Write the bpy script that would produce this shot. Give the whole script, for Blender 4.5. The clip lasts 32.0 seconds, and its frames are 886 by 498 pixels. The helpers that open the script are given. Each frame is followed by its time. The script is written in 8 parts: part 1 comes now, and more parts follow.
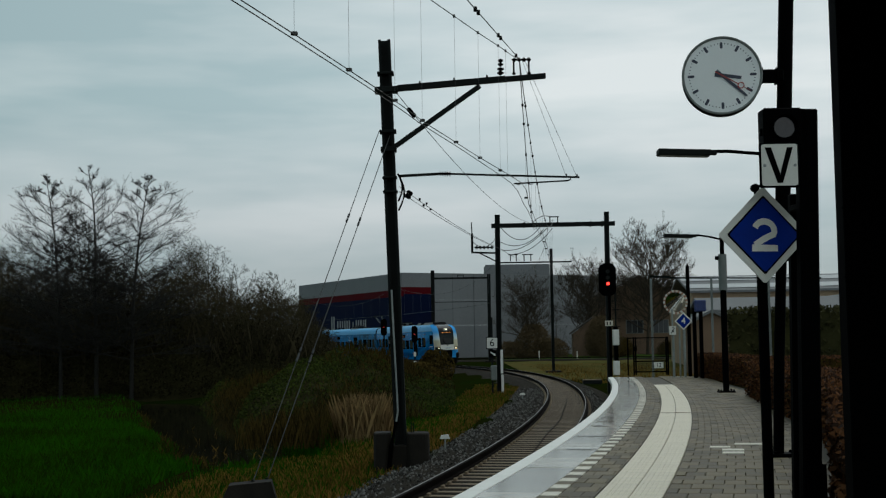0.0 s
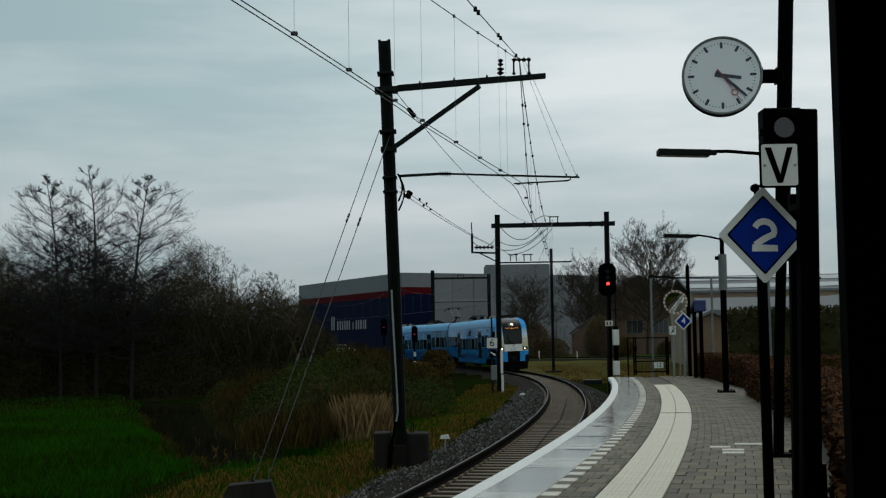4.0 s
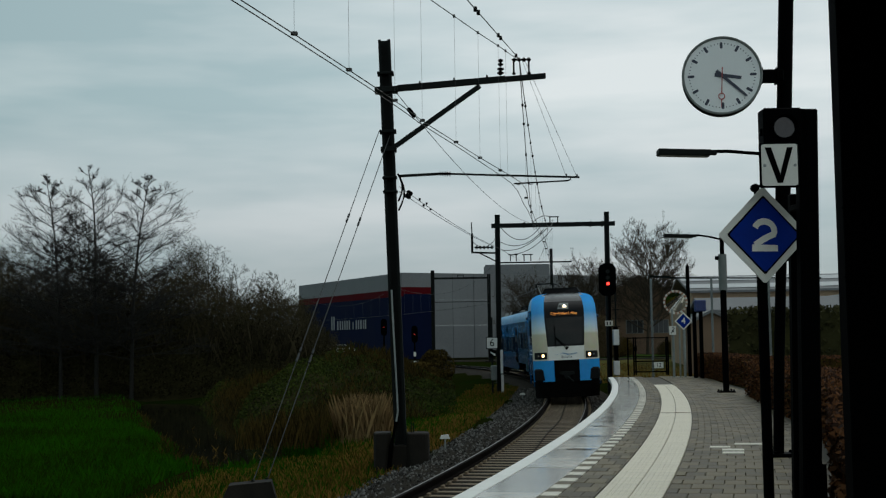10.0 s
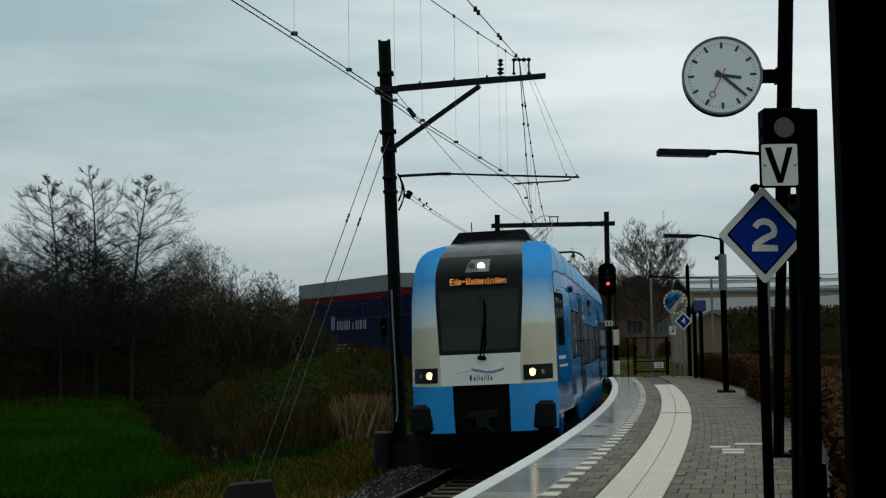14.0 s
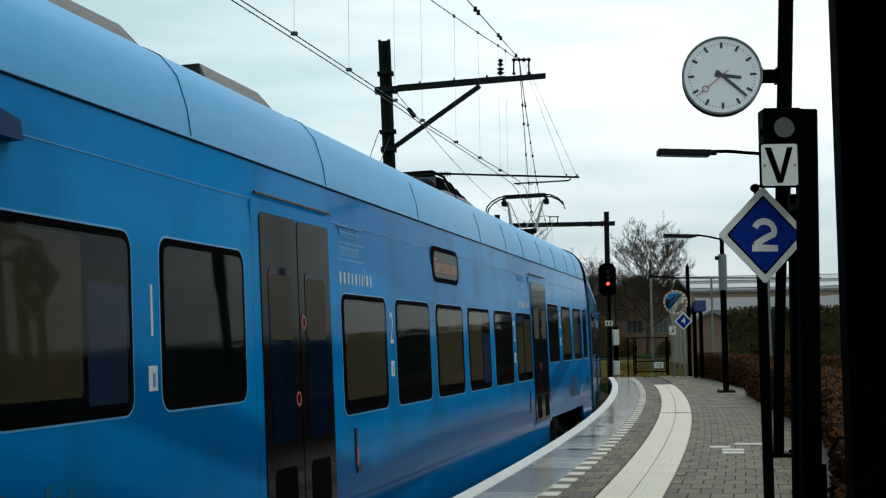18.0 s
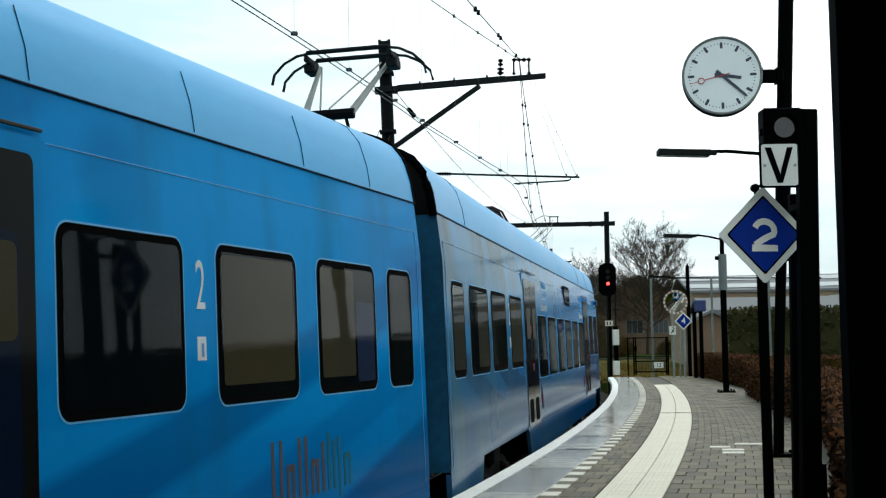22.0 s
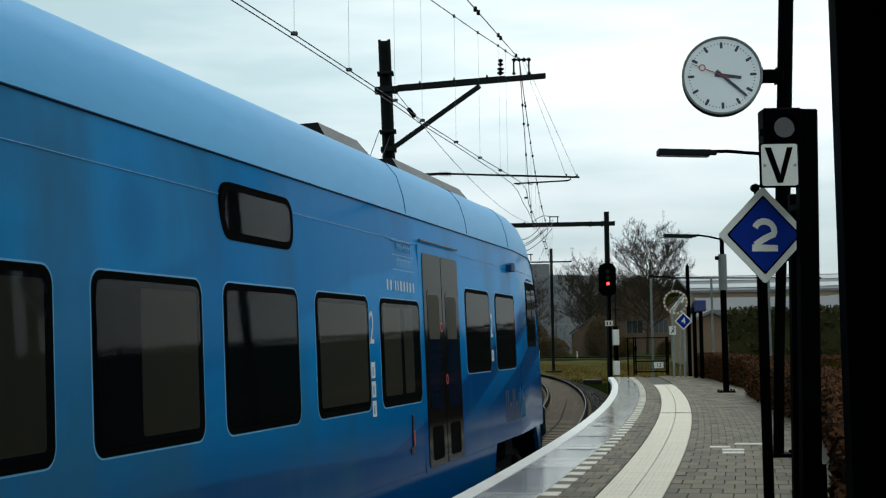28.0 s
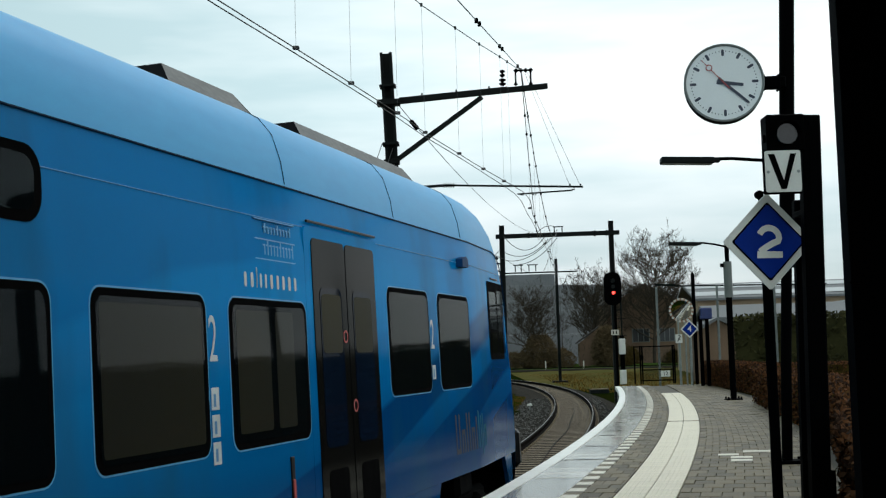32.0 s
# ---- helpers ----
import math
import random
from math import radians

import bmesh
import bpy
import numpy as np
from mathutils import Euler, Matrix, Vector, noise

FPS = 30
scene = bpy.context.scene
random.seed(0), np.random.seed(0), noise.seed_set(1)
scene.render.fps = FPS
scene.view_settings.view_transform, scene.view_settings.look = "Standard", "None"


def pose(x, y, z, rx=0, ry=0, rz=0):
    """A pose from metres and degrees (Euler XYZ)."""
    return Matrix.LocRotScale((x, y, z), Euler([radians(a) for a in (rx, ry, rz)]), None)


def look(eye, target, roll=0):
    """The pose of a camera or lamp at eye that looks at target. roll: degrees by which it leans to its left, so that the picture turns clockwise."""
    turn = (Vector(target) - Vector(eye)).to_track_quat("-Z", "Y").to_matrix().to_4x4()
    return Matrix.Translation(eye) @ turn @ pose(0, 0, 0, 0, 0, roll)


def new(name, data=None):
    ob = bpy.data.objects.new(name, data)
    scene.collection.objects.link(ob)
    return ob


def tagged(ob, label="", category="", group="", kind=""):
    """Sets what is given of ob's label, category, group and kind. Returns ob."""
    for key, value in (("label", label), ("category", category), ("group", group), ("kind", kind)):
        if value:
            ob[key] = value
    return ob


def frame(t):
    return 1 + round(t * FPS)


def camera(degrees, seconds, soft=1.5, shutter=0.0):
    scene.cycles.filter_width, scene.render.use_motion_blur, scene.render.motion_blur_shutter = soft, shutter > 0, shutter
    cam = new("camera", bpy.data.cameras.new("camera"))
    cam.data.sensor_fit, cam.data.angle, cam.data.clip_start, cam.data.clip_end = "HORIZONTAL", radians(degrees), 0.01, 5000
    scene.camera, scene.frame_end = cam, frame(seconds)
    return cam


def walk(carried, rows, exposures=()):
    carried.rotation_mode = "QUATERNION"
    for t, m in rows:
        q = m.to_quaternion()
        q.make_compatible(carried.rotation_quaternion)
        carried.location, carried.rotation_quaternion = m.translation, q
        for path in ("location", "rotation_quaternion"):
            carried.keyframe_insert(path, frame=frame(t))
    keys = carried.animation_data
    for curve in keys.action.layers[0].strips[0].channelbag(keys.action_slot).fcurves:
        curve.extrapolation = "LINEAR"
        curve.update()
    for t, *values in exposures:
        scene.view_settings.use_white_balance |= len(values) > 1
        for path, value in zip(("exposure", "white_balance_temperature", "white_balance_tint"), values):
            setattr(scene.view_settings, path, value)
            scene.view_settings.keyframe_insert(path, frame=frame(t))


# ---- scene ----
# The camera stands on the platform; z = 0 is the platform's surface.
EYE_Z, FOCAL_DEG = 1.4556, 36.90
cam = camera(FOCAL_DEG, 32.0, soft=1.25)
TILT = 90 + 4.0352


def stand(dx, dy, turn):
    """The camera's pose: turned by small angles (degrees) from its rest."""
    return pose(0, 0, EYE_Z) @ pose(0, 0, 0, 0, 0, dx) @ pose(0, 0, 0, TILT + dy, 0, 0) @ pose(0, 0, 0, 0, 0, -0.9075 + turn)


REST = stand(0, 0, 0)
walk(cam, [(0, REST), (10, REST), (20, REST), (30, REST), (31.0, REST), (31.12, REST), (31.3, stand(-0.02, 0.17, -0.30)),
           (31.5, stand(0.01, 0.307, -0.564)), (31.75, stand(0.10, 0.42, -0.72)), (32.0, stand(0.19, 0.507, -0.876))],
     [(0, -0.22), (13.0, -0.22), (13.9, -0.16), (14.5, 0.08), (16.3, 0.60), (17.0, 0.55), (18.0, 0.40), (19.0, 0.42), (20.0, 0.38), (21.0, 0.66), (23.0, 0.84),
      (24.0, 0.46), (25.5, 0.32), (28.0, 0.38), (32.0, 0.46)])

# ---- world and sun ----
world = bpy.data.worlds.new("overcast")
scene.world = world
world.use_nodes = True
wn, wl = world.node_tree.nodes, world.node_tree.links
wn.clear()
w_out = wn.new("ShaderNodeOutputWorld")
w_bg = wn.new("ShaderNodeBackground")
w_co = wn.new("ShaderNodeTexCoord")
w_map = wn.new("ShaderNodeMapping")
w_map.inputs["Scale"].default_value = (1.6, 1.6, 9.0)
w_map.inputs["Location"].default_value = (0.35, 0.1, 0.25)
w_n1 = wn.new("ShaderNodeTexNoise")
w_n1.inputs["Scale"].default_value, w_n1.inputs["Detail"].default_value, w_n1.inputs["Roughness"].default_value = 1.5, 5.0, 0.5
w_ramp = wn.new("ShaderNodeValToRGB")
w_ramp.color_ramp.elements[0].position, w_ramp.color_ramp.elements[0].color = 0.36, (0.47, 0.60, 0.63, 1)
w_ramp.color_ramp.elements[1].position, w_ramp.color_ramp.elements[1].color = 0.62, (0.83, 0.878, 0.888, 1)
w_sky = wn.new("ShaderNodeTexSky")
w_sky.sky_type, w_sky.sun_disc = "NISHITA", False
w_sky.sun_elevation, w_sky.sun_rotation = radians(38), radians(35)
w_sc = wn.new("ShaderNodeVectorMath")
w_sc.operation = "SCALE"
w_sc.inputs["Scale"].default_value = 0.012
w_add = wn.new("ShaderNodeVectorMath")
w_add.operation = "ADD"
wl.new(w_co.outputs["Generated"], w_map.inputs["Vector"])
wl.new(w_map.outputs["Vector"], w_n1.inputs["Vector"])
wl.new(w_n1.outputs["Fac"], w_ramp.inputs["Fac"])
wl.new(w_sky.outputs["Color"], w_sc.inputs[0])
wl.new(w_sc.outputs["Vector"], w_add.inputs[0])
w_sep = wn.new("ShaderNodeSeparateXYZ")
w_side = wn.new("ShaderNodeMapRange")
w_side.inputs["From Min"].default_value, w_side.inputs["From Max"].default_value = -0.75, 0.0
w_tint = wn.new("ShaderNodeMix")
w_tint.data_type = "RGBA"
w_tint.inputs["A"].default_value, w_tint.inputs["B"].default_value = (0.52, 0.63, 0.63, 1), (1, 1, 1, 1)
w_mul = wn.new("ShaderNodeMix")
w_mul.data_type, w_mul.blend_type = "RGBA", "MULTIPLY"
w_mul.inputs["Factor"].default_value = 1.0
wl.new(w_co.outputs["Generated"], w_sep.inputs[0])
wl.new(w_sep.outputs["X"], w_side.inputs["Value"])
wl.new(w_side.outputs[0], w_tint.inputs["Factor"])
wl.new(w_ramp.outputs["Color"], w_mul.inputs["A"])
wl.new(w_tint.outputs["Result"], w_mul.inputs["B"])
# heavier cloud low over the horizon
w_low = wn.new("ShaderNodeMapRange")
w_low.inputs["From Min"].default_value, w_low.inputs["From Max"].default_value = 0.05, 0.18
w_band = wn.new("ShaderNodeMix")
w_band.data_type = "RGBA"
w_band.inputs["A"].default_value, w_band.inputs["B"].default_value = (0.725, 0.745, 0.775, 1), (1.06, 1.075, 1.06, 1)
w_mul2 = wn.new("ShaderNodeMix")
w_mul2.data_type, w_mul2.blend_type = "RGBA", "MULTIPLY"
w_mul2.inputs["Factor"].default_value = 1.0
wl.new(w_sep.outputs["Z"], w_low.inputs["Value"])
wl.new(w_low.outputs[0], w_band.inputs["Factor"])
wl.new(w_mul.outputs["Result"], w_mul2.inputs["A"])
wl.new(w_band.outputs["Result"], w_mul2.inputs["B"])
wl.new(w_mul2.outputs["Result"], w_add.inputs[1])
wl.new(w_add.outputs["Vector"], w_bg.inputs["Color"])
w_bg.inputs["Strength"].default_value = 0.88
wl.new(w_bg.outputs["Background"], w_out.inputs["Surface"])

sun = new("sun", bpy.data.lights.new("sun", "SUN"))
sun.data.energy, sun.data.angle, sun.data.color = 0.5, radians(25), (1.0, 0.97, 0.93)
sun.matrix_world = look((0, 0, 60), (-22, -32, 12))


# ---- materials ----
def material(name, base, rough=0.6, metal=0.0, second=None, scale=6.0, bump=0.0, fine=60.0, spread=0.5, coat=0.0, island=0.0, spec=0.5, stretch=(1, 1, 1), objrand=0.0):
    """Principled material: base to second colour by two noises (broad and fine), optional bump, gloss coat and piece-to-piece variation."""
    m = bpy.data.materials.new(name)
    m.use_nodes = True
    n, l = m.node_tree.nodes, m.node_tree.links
    p = n["Principled BSDF"]
    p.inputs["Roughness"].default_value, p.inputs["Metallic"].default_value = rough, metal
    p.inputs["Coat Weight"].default_value = coat
    p.inputs["Coat Roughness"].default_value = 0.04
    p.inputs["Specular IOR Level"].default_value = spec
    second = second or tuple(c * 0.7 for c in base)
    co = n.new("ShaderNodeTexCoord")
    mp = n.new("ShaderNodeMapping")
    mp.inputs["Scale"].default_value = stretch
    l.new(co.outputs["Object"], mp.inputs["Vector"])
    a, b = n.new("ShaderNodeTexNoise"), n.new("ShaderNodeTexNoise")
    a.inputs["Scale"].default_value, a.inputs["Detail"].default_value = scale, 5
    b.inputs["Scale"].default_value, b.inputs["Detail"].default_value = fine, 3
    for t in (a, b):
        l.new(mp.outputs["Vector"], t.inputs["Vector"])
    mixv = n.new("ShaderNodeMath")
    mixv.operation = "MULTIPLY_ADD"
    mixv.inputs[1].default_value = 0.35
    l.new(b.outputs["Fac"], mixv.inputs[0])
    sub = n.new("ShaderNodeMath")
    sub.operation = "MULTIPLY"
    sub.inputs[1].default_value = 0.65
    l.new(a.outputs["Fac"], sub.inputs[0])
    l.new(sub.outputs[0], mixv.inputs[2])
    last = mixv.outputs[0]
    if island or objrand:
        src = n.new("ShaderNodeNewGeometry").outputs["Random Per Island"] if island else n.new("ShaderNodeObjectInfo").outputs["Random"]
        k = n.new("ShaderNodeMath")
        k.operation = "MULTIPLY_ADD"
        k.inputs[1].default_value = island or objrand
        l.new(src, k.inputs[0])
        k2 = n.new("ShaderNodeMath")
        k2.operation = "SUBTRACT"
        k2.inputs[1].default_value = 0.5 * (island or objrand)
        l.new(last, k2.inputs[0])
        l.new(k2.outputs[0], k.inputs[2])
        last = k.outputs[0]
    r = n.new("ShaderNodeValToRGB")
    r.color_ramp.elements[0].position, r.color_ramp.elements[0].color = 0.5 - spread * 0.35, (*second, 1)
    r.color_ramp.elements[1].position, r.color_ramp.elements[1].color = 0.5 + spread * 0.35, (*base, 1)
    l.new(last, r.inputs["Fac"])
    l.new(r.outputs["Color"], p.inputs["Base Color"])
    rr = n.new("ShaderNodeMath")
    rr.operation = "MULTIPLY_ADD"
    rr.inputs[1].default_value, rr.inputs[2].default_value = rough * 0.5, rough * 0.75
    l.new(a.outputs["Fac"], rr.inputs[0])
    l.new(rr.outputs[0], p.inputs["Roughness"])
    if bump:
        bp = n.new("ShaderNodeBump")
        bp.inputs["Strength"].default_value, bp.inputs["Distance"].default_value = min(1.0, bump), 0.02
        l.new(mixv.outputs[0], bp.inputs["Height"])
        l.new(bp.outputs["Normal"], p.inputs["Normal"])
    return m


def glow(name, colour, strength):
    m = bpy.data.materials.new(name)
    m.use_nodes = True
    p = m.node_tree.nodes["Principled BSDF"]
    p.inputs["Base Color"].default_value = (*colour, 1)
    p.inputs["Emission Color"].default_value = (*colour, 1)
    p.inputs["Emission Strength"].default_value = strength
    return m


M_STEEL = material("dark_green_steel", (0.011, 0.014, 0.0135), 0.65, 0.0, (0.005, 0.0065, 0.006), 2.5, 0.15, spec=0.08)
M_BLACK = material("black_paint", (0.0011, 0.0012, 0.0015), 0.6, 0.0, (0.0006, 0.0007, 0.0008), 3.0, 0.05, spec=0.008)
M_GALV = material("galvanised_steel", (0.30, 0.32, 0.31), 0.5, 0.6, (0.2, 0.22, 0.21), 4.0, 0.1)
M_GREY = material("grey_paint", (0.16, 0.18, 0.17), 0.5, 0.1, (0.1, 0.115, 0.11), 3.0, 0.05)
M_WIRE = material("wire", (0.05, 0.055, 0.055), 0.5, 0.5, (0.03, 0.03, 0.03), 3.0)
M_THINWIRE = material("thin_wire", (0.16, 0.17, 0.175), 0.5, 0.5, (0.12, 0.12, 0.13), 3.0)
M_CONC = material("wet_mossy_concrete", (0.022, 0.019, 0.015), 0.8, 0.0, (0.008, 0.0075, 0.006), 3.0, 0.4, 40, spec=0.10)
M_RAIL = material("rail_rust", (0.009, 0.0065, 0.0055), 0.9, 0.0, (0.004, 0.003, 0.0025), 5.0, 0.2, spec=0.02)
M_RAILTOP = material("rail_polished", (0.10, 0.092, 0.085), 0.40, 0.4, (0.05, 0.046, 0.042), 3.0, spec=0.2)
M_SLEEPER = material("wet_sleeper_concrete", (0.25, 0.195, 0.135), 0.6, 0.0, (0.12, 0.092, 0.064), 4.0, 0.3, 50, island=0.3, objrand=0.0, spec=0.05)
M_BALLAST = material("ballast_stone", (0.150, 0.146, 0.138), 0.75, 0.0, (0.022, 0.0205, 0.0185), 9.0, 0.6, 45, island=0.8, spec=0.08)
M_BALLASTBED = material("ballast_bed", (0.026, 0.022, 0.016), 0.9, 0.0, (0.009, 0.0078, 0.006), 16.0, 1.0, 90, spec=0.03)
M_WHITE = material("white_edge_paint", (0.80, 0.80, 0.77), 0.5, 0.0, (0.62, 0.62, 0.58), 3.0, 0.1, 40, spread=0.7)
M_SLAB = material("wet_concrete_slab", (0.43, 0.415, 0.355), 0.16, 0.0, (0.165, 0.16, 0.142), 1.0, 0.06, 30, objrand=0.3, stretch=(0.7, 2.6, 1))
M_PUDDLE = material("wet_puddle", (0.045, 0.045, 0.042), 0.08, 0.0, (0.03, 0.03, 0.028), 3.0, spec=0.35)
M_TACT = material("tactile_tile", (0.72, 0.66, 0.525), 0.6, 0.0, (0.56, 0.51, 0.41), 1.2, 0.15, 40, objrand=0.08)
M_DASH = material("white_tile", (0.70, 0.66, 0.56), 0.6, 0.0, (0.5, 0.47, 0.4), 5.0, 0.15, 40, objrand=0.2)
M_PAVER = material("paver_brick", (0.150, 0.122, 0.074), 0.6, 0.0, (0.074, 0.061, 0.040), 2.0, 0.3, 50, objrand=0.38, spec=0.2)
M_PAVERS = material("paver_brick_field", (0.150, 0.122, 0.074), 0.6, 0.0, (0.074, 0.061, 0.040), 2.0, 0.3, 50, island=0.5, spec=0.2)
M_JOINT = material("joint_sand", (0.100, 0.086, 0.058), 0.85, 0.0, (0.04, 0.038, 0.034), 8.0, 0.3)
M_GRASS = material("grass_ground", (0.006, 0.017, 0.002), 0.95, 0.0, (0.010, 0.007, 0.002), 0.10, 0.6, 3.0, spread=0.7, spec=0.0)
M_BLADE = material("grass_blade", (0.017, 0.090, 0.002), 0.9, 0.0, (0.013, 0.024, 0.002), 0.16, 0, 4.0, island=0.35, spec=0.0)
M_BLADEDRY = material("dry_grass", (0.205, 0.118, 0.028), 0.85, 0.0, (0.075, 0.048, 0.010), 0.4, 0, 4.0, island=0.5, spec=0.0)
M_REED = material("reed_straw", (0.24, 0.160, 0.072), 0.85, 0.0, (0.10, 0.064, 0.028), 0.6, 0, 4.0, island=0.6, spec=0.03)
M_BRAMBLE = material("bramble_leaf", (0.030, 0.044, 0.006), 0.9, 0.0, (0.013, 0.018, 0.003), 0.4, 0, 3.0, island=0.6, spec=0.05)
M_BROWNLEAF = material("brown_twig_leaf", (0.062, 0.043, 0.012), 0.85, 0.0, (0.018, 0.014, 0.005), 0.35, 0, 3.0, island=0.5, spec=0.0)
M_BARK = material("wet_bark", (0.012, 0.011, 0.009), 0.9, 0.0, (0.005, 0.0045, 0.004), 3.0, 0.5, spec=0.05)
# the shade deep in thicket and bramble is part of this dark colour
M_THICKET = material("shaded_undergrowth", (0.030, 0.028, 0.012), 0.95, 0.0, (0.007, 0.0068, 0.003), 0.5, 0.4, 3.0, spec=0.0, island=0.4)
M_ALDER = material("grey_alder_twig", (0.030, 0.030, 0.027), 0.9, 0.0, (0.016, 0.016, 0.014), 1.0, 0.2, spec=0.03)
M_TWIG = material("brown_twig", (0.046, 0.039, 0.021), 0.9, 0.0, (0.018, 0.016, 0.0085), 0.3, 0, 3.0, spec=0.02, island=0.7)
# bark of the far trees, lightened: distance haze put into the colour
M_FARBARK = material("hazed_far_bark", (0.072, 0.059, 0.044), 0.9, 0.0, (0.042, 0.035, 0.026), 2.0, 0.2, spec=0.03)
M_FARBUSH = material("rusty_bush_twig", (0.110, 0.078, 0.042), 0.9, 0.0, (0.058, 0.045, 0.025), 0.4, 0, 3.0, spec=0.0, island=0.5)
M_BEECH = material("beech_hedge_leaf", (0.092, 0.036, 0.012), 0.8, 0.0, (0.016, 0.007, 0.003), 2.0, 0, 9.0, island=0.8, spec=0.06)
M_EVERGREEN = material("evergreen_hedge", (0.045, 0.043, 0.016), 0.9, 0.0, (0.022, 0.022, 0.009), 0.6, 0.3, 6.0, island=0.6, spec=0.05)
M_WATER = material("ditch_water", (0.006, 0.007, 0.005), 0.05, 0.0, (0.004, 0.005, 0.003), 0.6, 0.05, 3.0, spec=0.5)


# ---- building helpers ----
class Shape:
    """Collects vertices and faces of one mesh."""

    def __init__(self):
        self.v, self.f = [], []

    def add(self, verts, faces, m=None):
        k = len(self.v)
        self.v += [tuple(m @ Vector(p)) for p in verts] if m is not None else [tuple(p) for p in verts]
        self.f += [tuple(k + i for i in f) for f in faces]
        return self

    def box(self, c, s, ch=0.0, m=None):
        """A box about centre c with sizes s and chamfer ch."""
        x, y, z = s[0] / 2, s[1] / 2, s[2] / 2
        sg = [(i, j, k) for i in (-1, 1) for j in (-1, 1) for k in (-1, 1)]
        if ch <= 0:
            vs = [(c[0] + i * x, c[1] + j * y, c[2] + k * z) for i, j, k in sg]
            fs = [(0, 1, 3, 2), (4, 6, 7, 5), (0, 4, 5, 1), (2, 3, 7, 6), (0, 2, 6, 4), (1, 5, 7, 3)]
            return self.add(vs, fs, m)
        ch = min(ch, x * 0.9, y * 0.9, z * 0.9)
        vs, ix = [], {}
        for i, j, k in sg:
            for a in range(3):
                q = [x - ch, y - ch, z - ch]
                q[a] += ch
                ix[(i, j, k, a)] = len(vs)
                vs.append((c[0] + i * q[0], c[1] + j * q[1], c[2] + k * q[2]))
        fs = []
        for a in range(3):
            b, d = [(1, 2), (0, 2), (0, 1)][a]
            for sgn in (-1, 1):
                quad = []
                for u, w in ((-1, -1), (1, -1), (1, 1), (-1, 1)):
                    key = [0, 0, 0]
                    key[a], key[b], key[d] = sgn, u, w
                    quad.append(ix[(*key, a)])
                fs.append(tuple(quad))
            for u in (-1, 1):
                for w in (-1, 1):
                    ends = []
                    for e in (-1, 1):
                        key = [0, 0, 0]
                        key[a], key[b], key[d] = e, u, w
                        ends.append((ix[(*key, b)], ix[(*key, d)]))
                    fs.append((ends[0][0], ends[0][1], ends[1][1], ends[1][0]))
        for i, j, k in sg:
            fs.append(tuple(ix[(i, j, k, a)] for a in range(3)))
        return self.add(vs, fs, m)

    def tube(self, pts, r, n=6, r1=None, caps=True):
        """A round bar along points, radius r to r1."""
        pts = [Vector(p) for p in pts]
        r1 = r if r1 is None else r1
        k, vs, fs = len(pts), [], []
        for i, p in enumerate(pts):
            d = (pts[min(i + 1, k - 1)] - pts[max(i - 1, 0)]).normalized()
            u = d.cross(Vector((0, 0, 1))) if abs(d.z) < 0.95 else d.cross(Vector((1, 0, 0)))
            u.normalize()
            w = d.cross(u)
            rr = r + (r1 - r) * i / max(1, k - 1)
            for j in range(n):
                a = 2 * math.pi * j / n
                vs.append(p + u * (rr * math.cos(a)) + w * (rr * math.sin(a)))
        for i in range(k - 1):
            for j in range(n):
                j2 = (j + 1) % n
                fs.append((i * n + j, i * n + j2, (i + 1) * n + j2, (i + 1) * n + j))
        if caps:
            fs.append(tuple(range(n))[::-1])
            fs.append(tuple(range((k - 1) * n, k * n)))
        return self.add(vs, fs)

    def prism(self, poly, d0, d1, axis="x", m=None):
        """A polygon of (u, v) swept along an axis from d0 to d1 ('x': u=y, v=z; 'y': u=x, v=z; 'z': u=x, v=y)."""
        put = {"x": lambda d, u, v: (d, u, v), "y": lambda d, u, v: (u, d, v), "z": lambda d, u, v: (u, v, d)}[axis]
        n = len(poly)
        vs = [put(d, u, v) for d in (d0, d1) for u, v in poly]
        fs = [tuple(range(n)), tuple(range(n, 2 * n))[::-1]]
        fs += [(i, i + n, (i + 1) % n + n, (i + 1) % n) for i in range(n)]
        return self.add(vs, fs, m)


def rounded(cx, cy, w, h, r, n=4):
    """Points of a rounded rectangle."""
    out = []
    for sx, sy, a0 in ((1, 1, 0), (-1, 1, 90), (-1, -1, 180), (1, -1, 270)):
        for i in range(n + 1):
            a = radians(a0 + 90 * i / n)
            out.append((cx + sx * (w / 2 - r) + r * math.cos(a), cy + sy * (h / 2 - r) + r * math.sin(a)))
    return out


def circle(cx, cy, r, n=24):
    return [(cx + r * math.cos(2 * math.pi * i / n), cy + r * math.sin(2 * math.pi * i / n)) for i in range(n)]


def as_mesh(name, sh, mat, smooth=False, fix=True):
    me = bpy.data.meshes.new(name)
    me.from_pydata(sh.v, [], sh.f)
    if fix and len(sh.f) < 20000:
        bm = bmesh.new()
        bm.from_mesh(me)
        bmesh.ops.recalc_face_normals(bm, faces=bm.faces)
        bm.to_mesh(me)
        bm.free()
    me.materials.append(mat)
    if smooth:
        me.polygons.foreach_set("use_smooth", [True] * len(me.polygons))
        me.set_sharp_from_angle(angle=radians(smooth if smooth > 1 else 40))
    return me


def part(name, sh, mat, parent=None, label="", smooth=False, at=None, fix=True):
    """One mesh object under a thing or part."""
    ob = new(name, as_mesh(name, sh, mat, smooth, fix))
    ob.parent = parent
    if at is not None:
        ob.matrix_basis = at
    return tagged(ob, label)


def thing(name, label, category, m=None, group="", kind=""):
    ob = new(name)
    ob.empty_display_size = 0.2
    if m is not None:
        ob.matrix_basis = m
    return tagged(ob, label, category, group, kind)


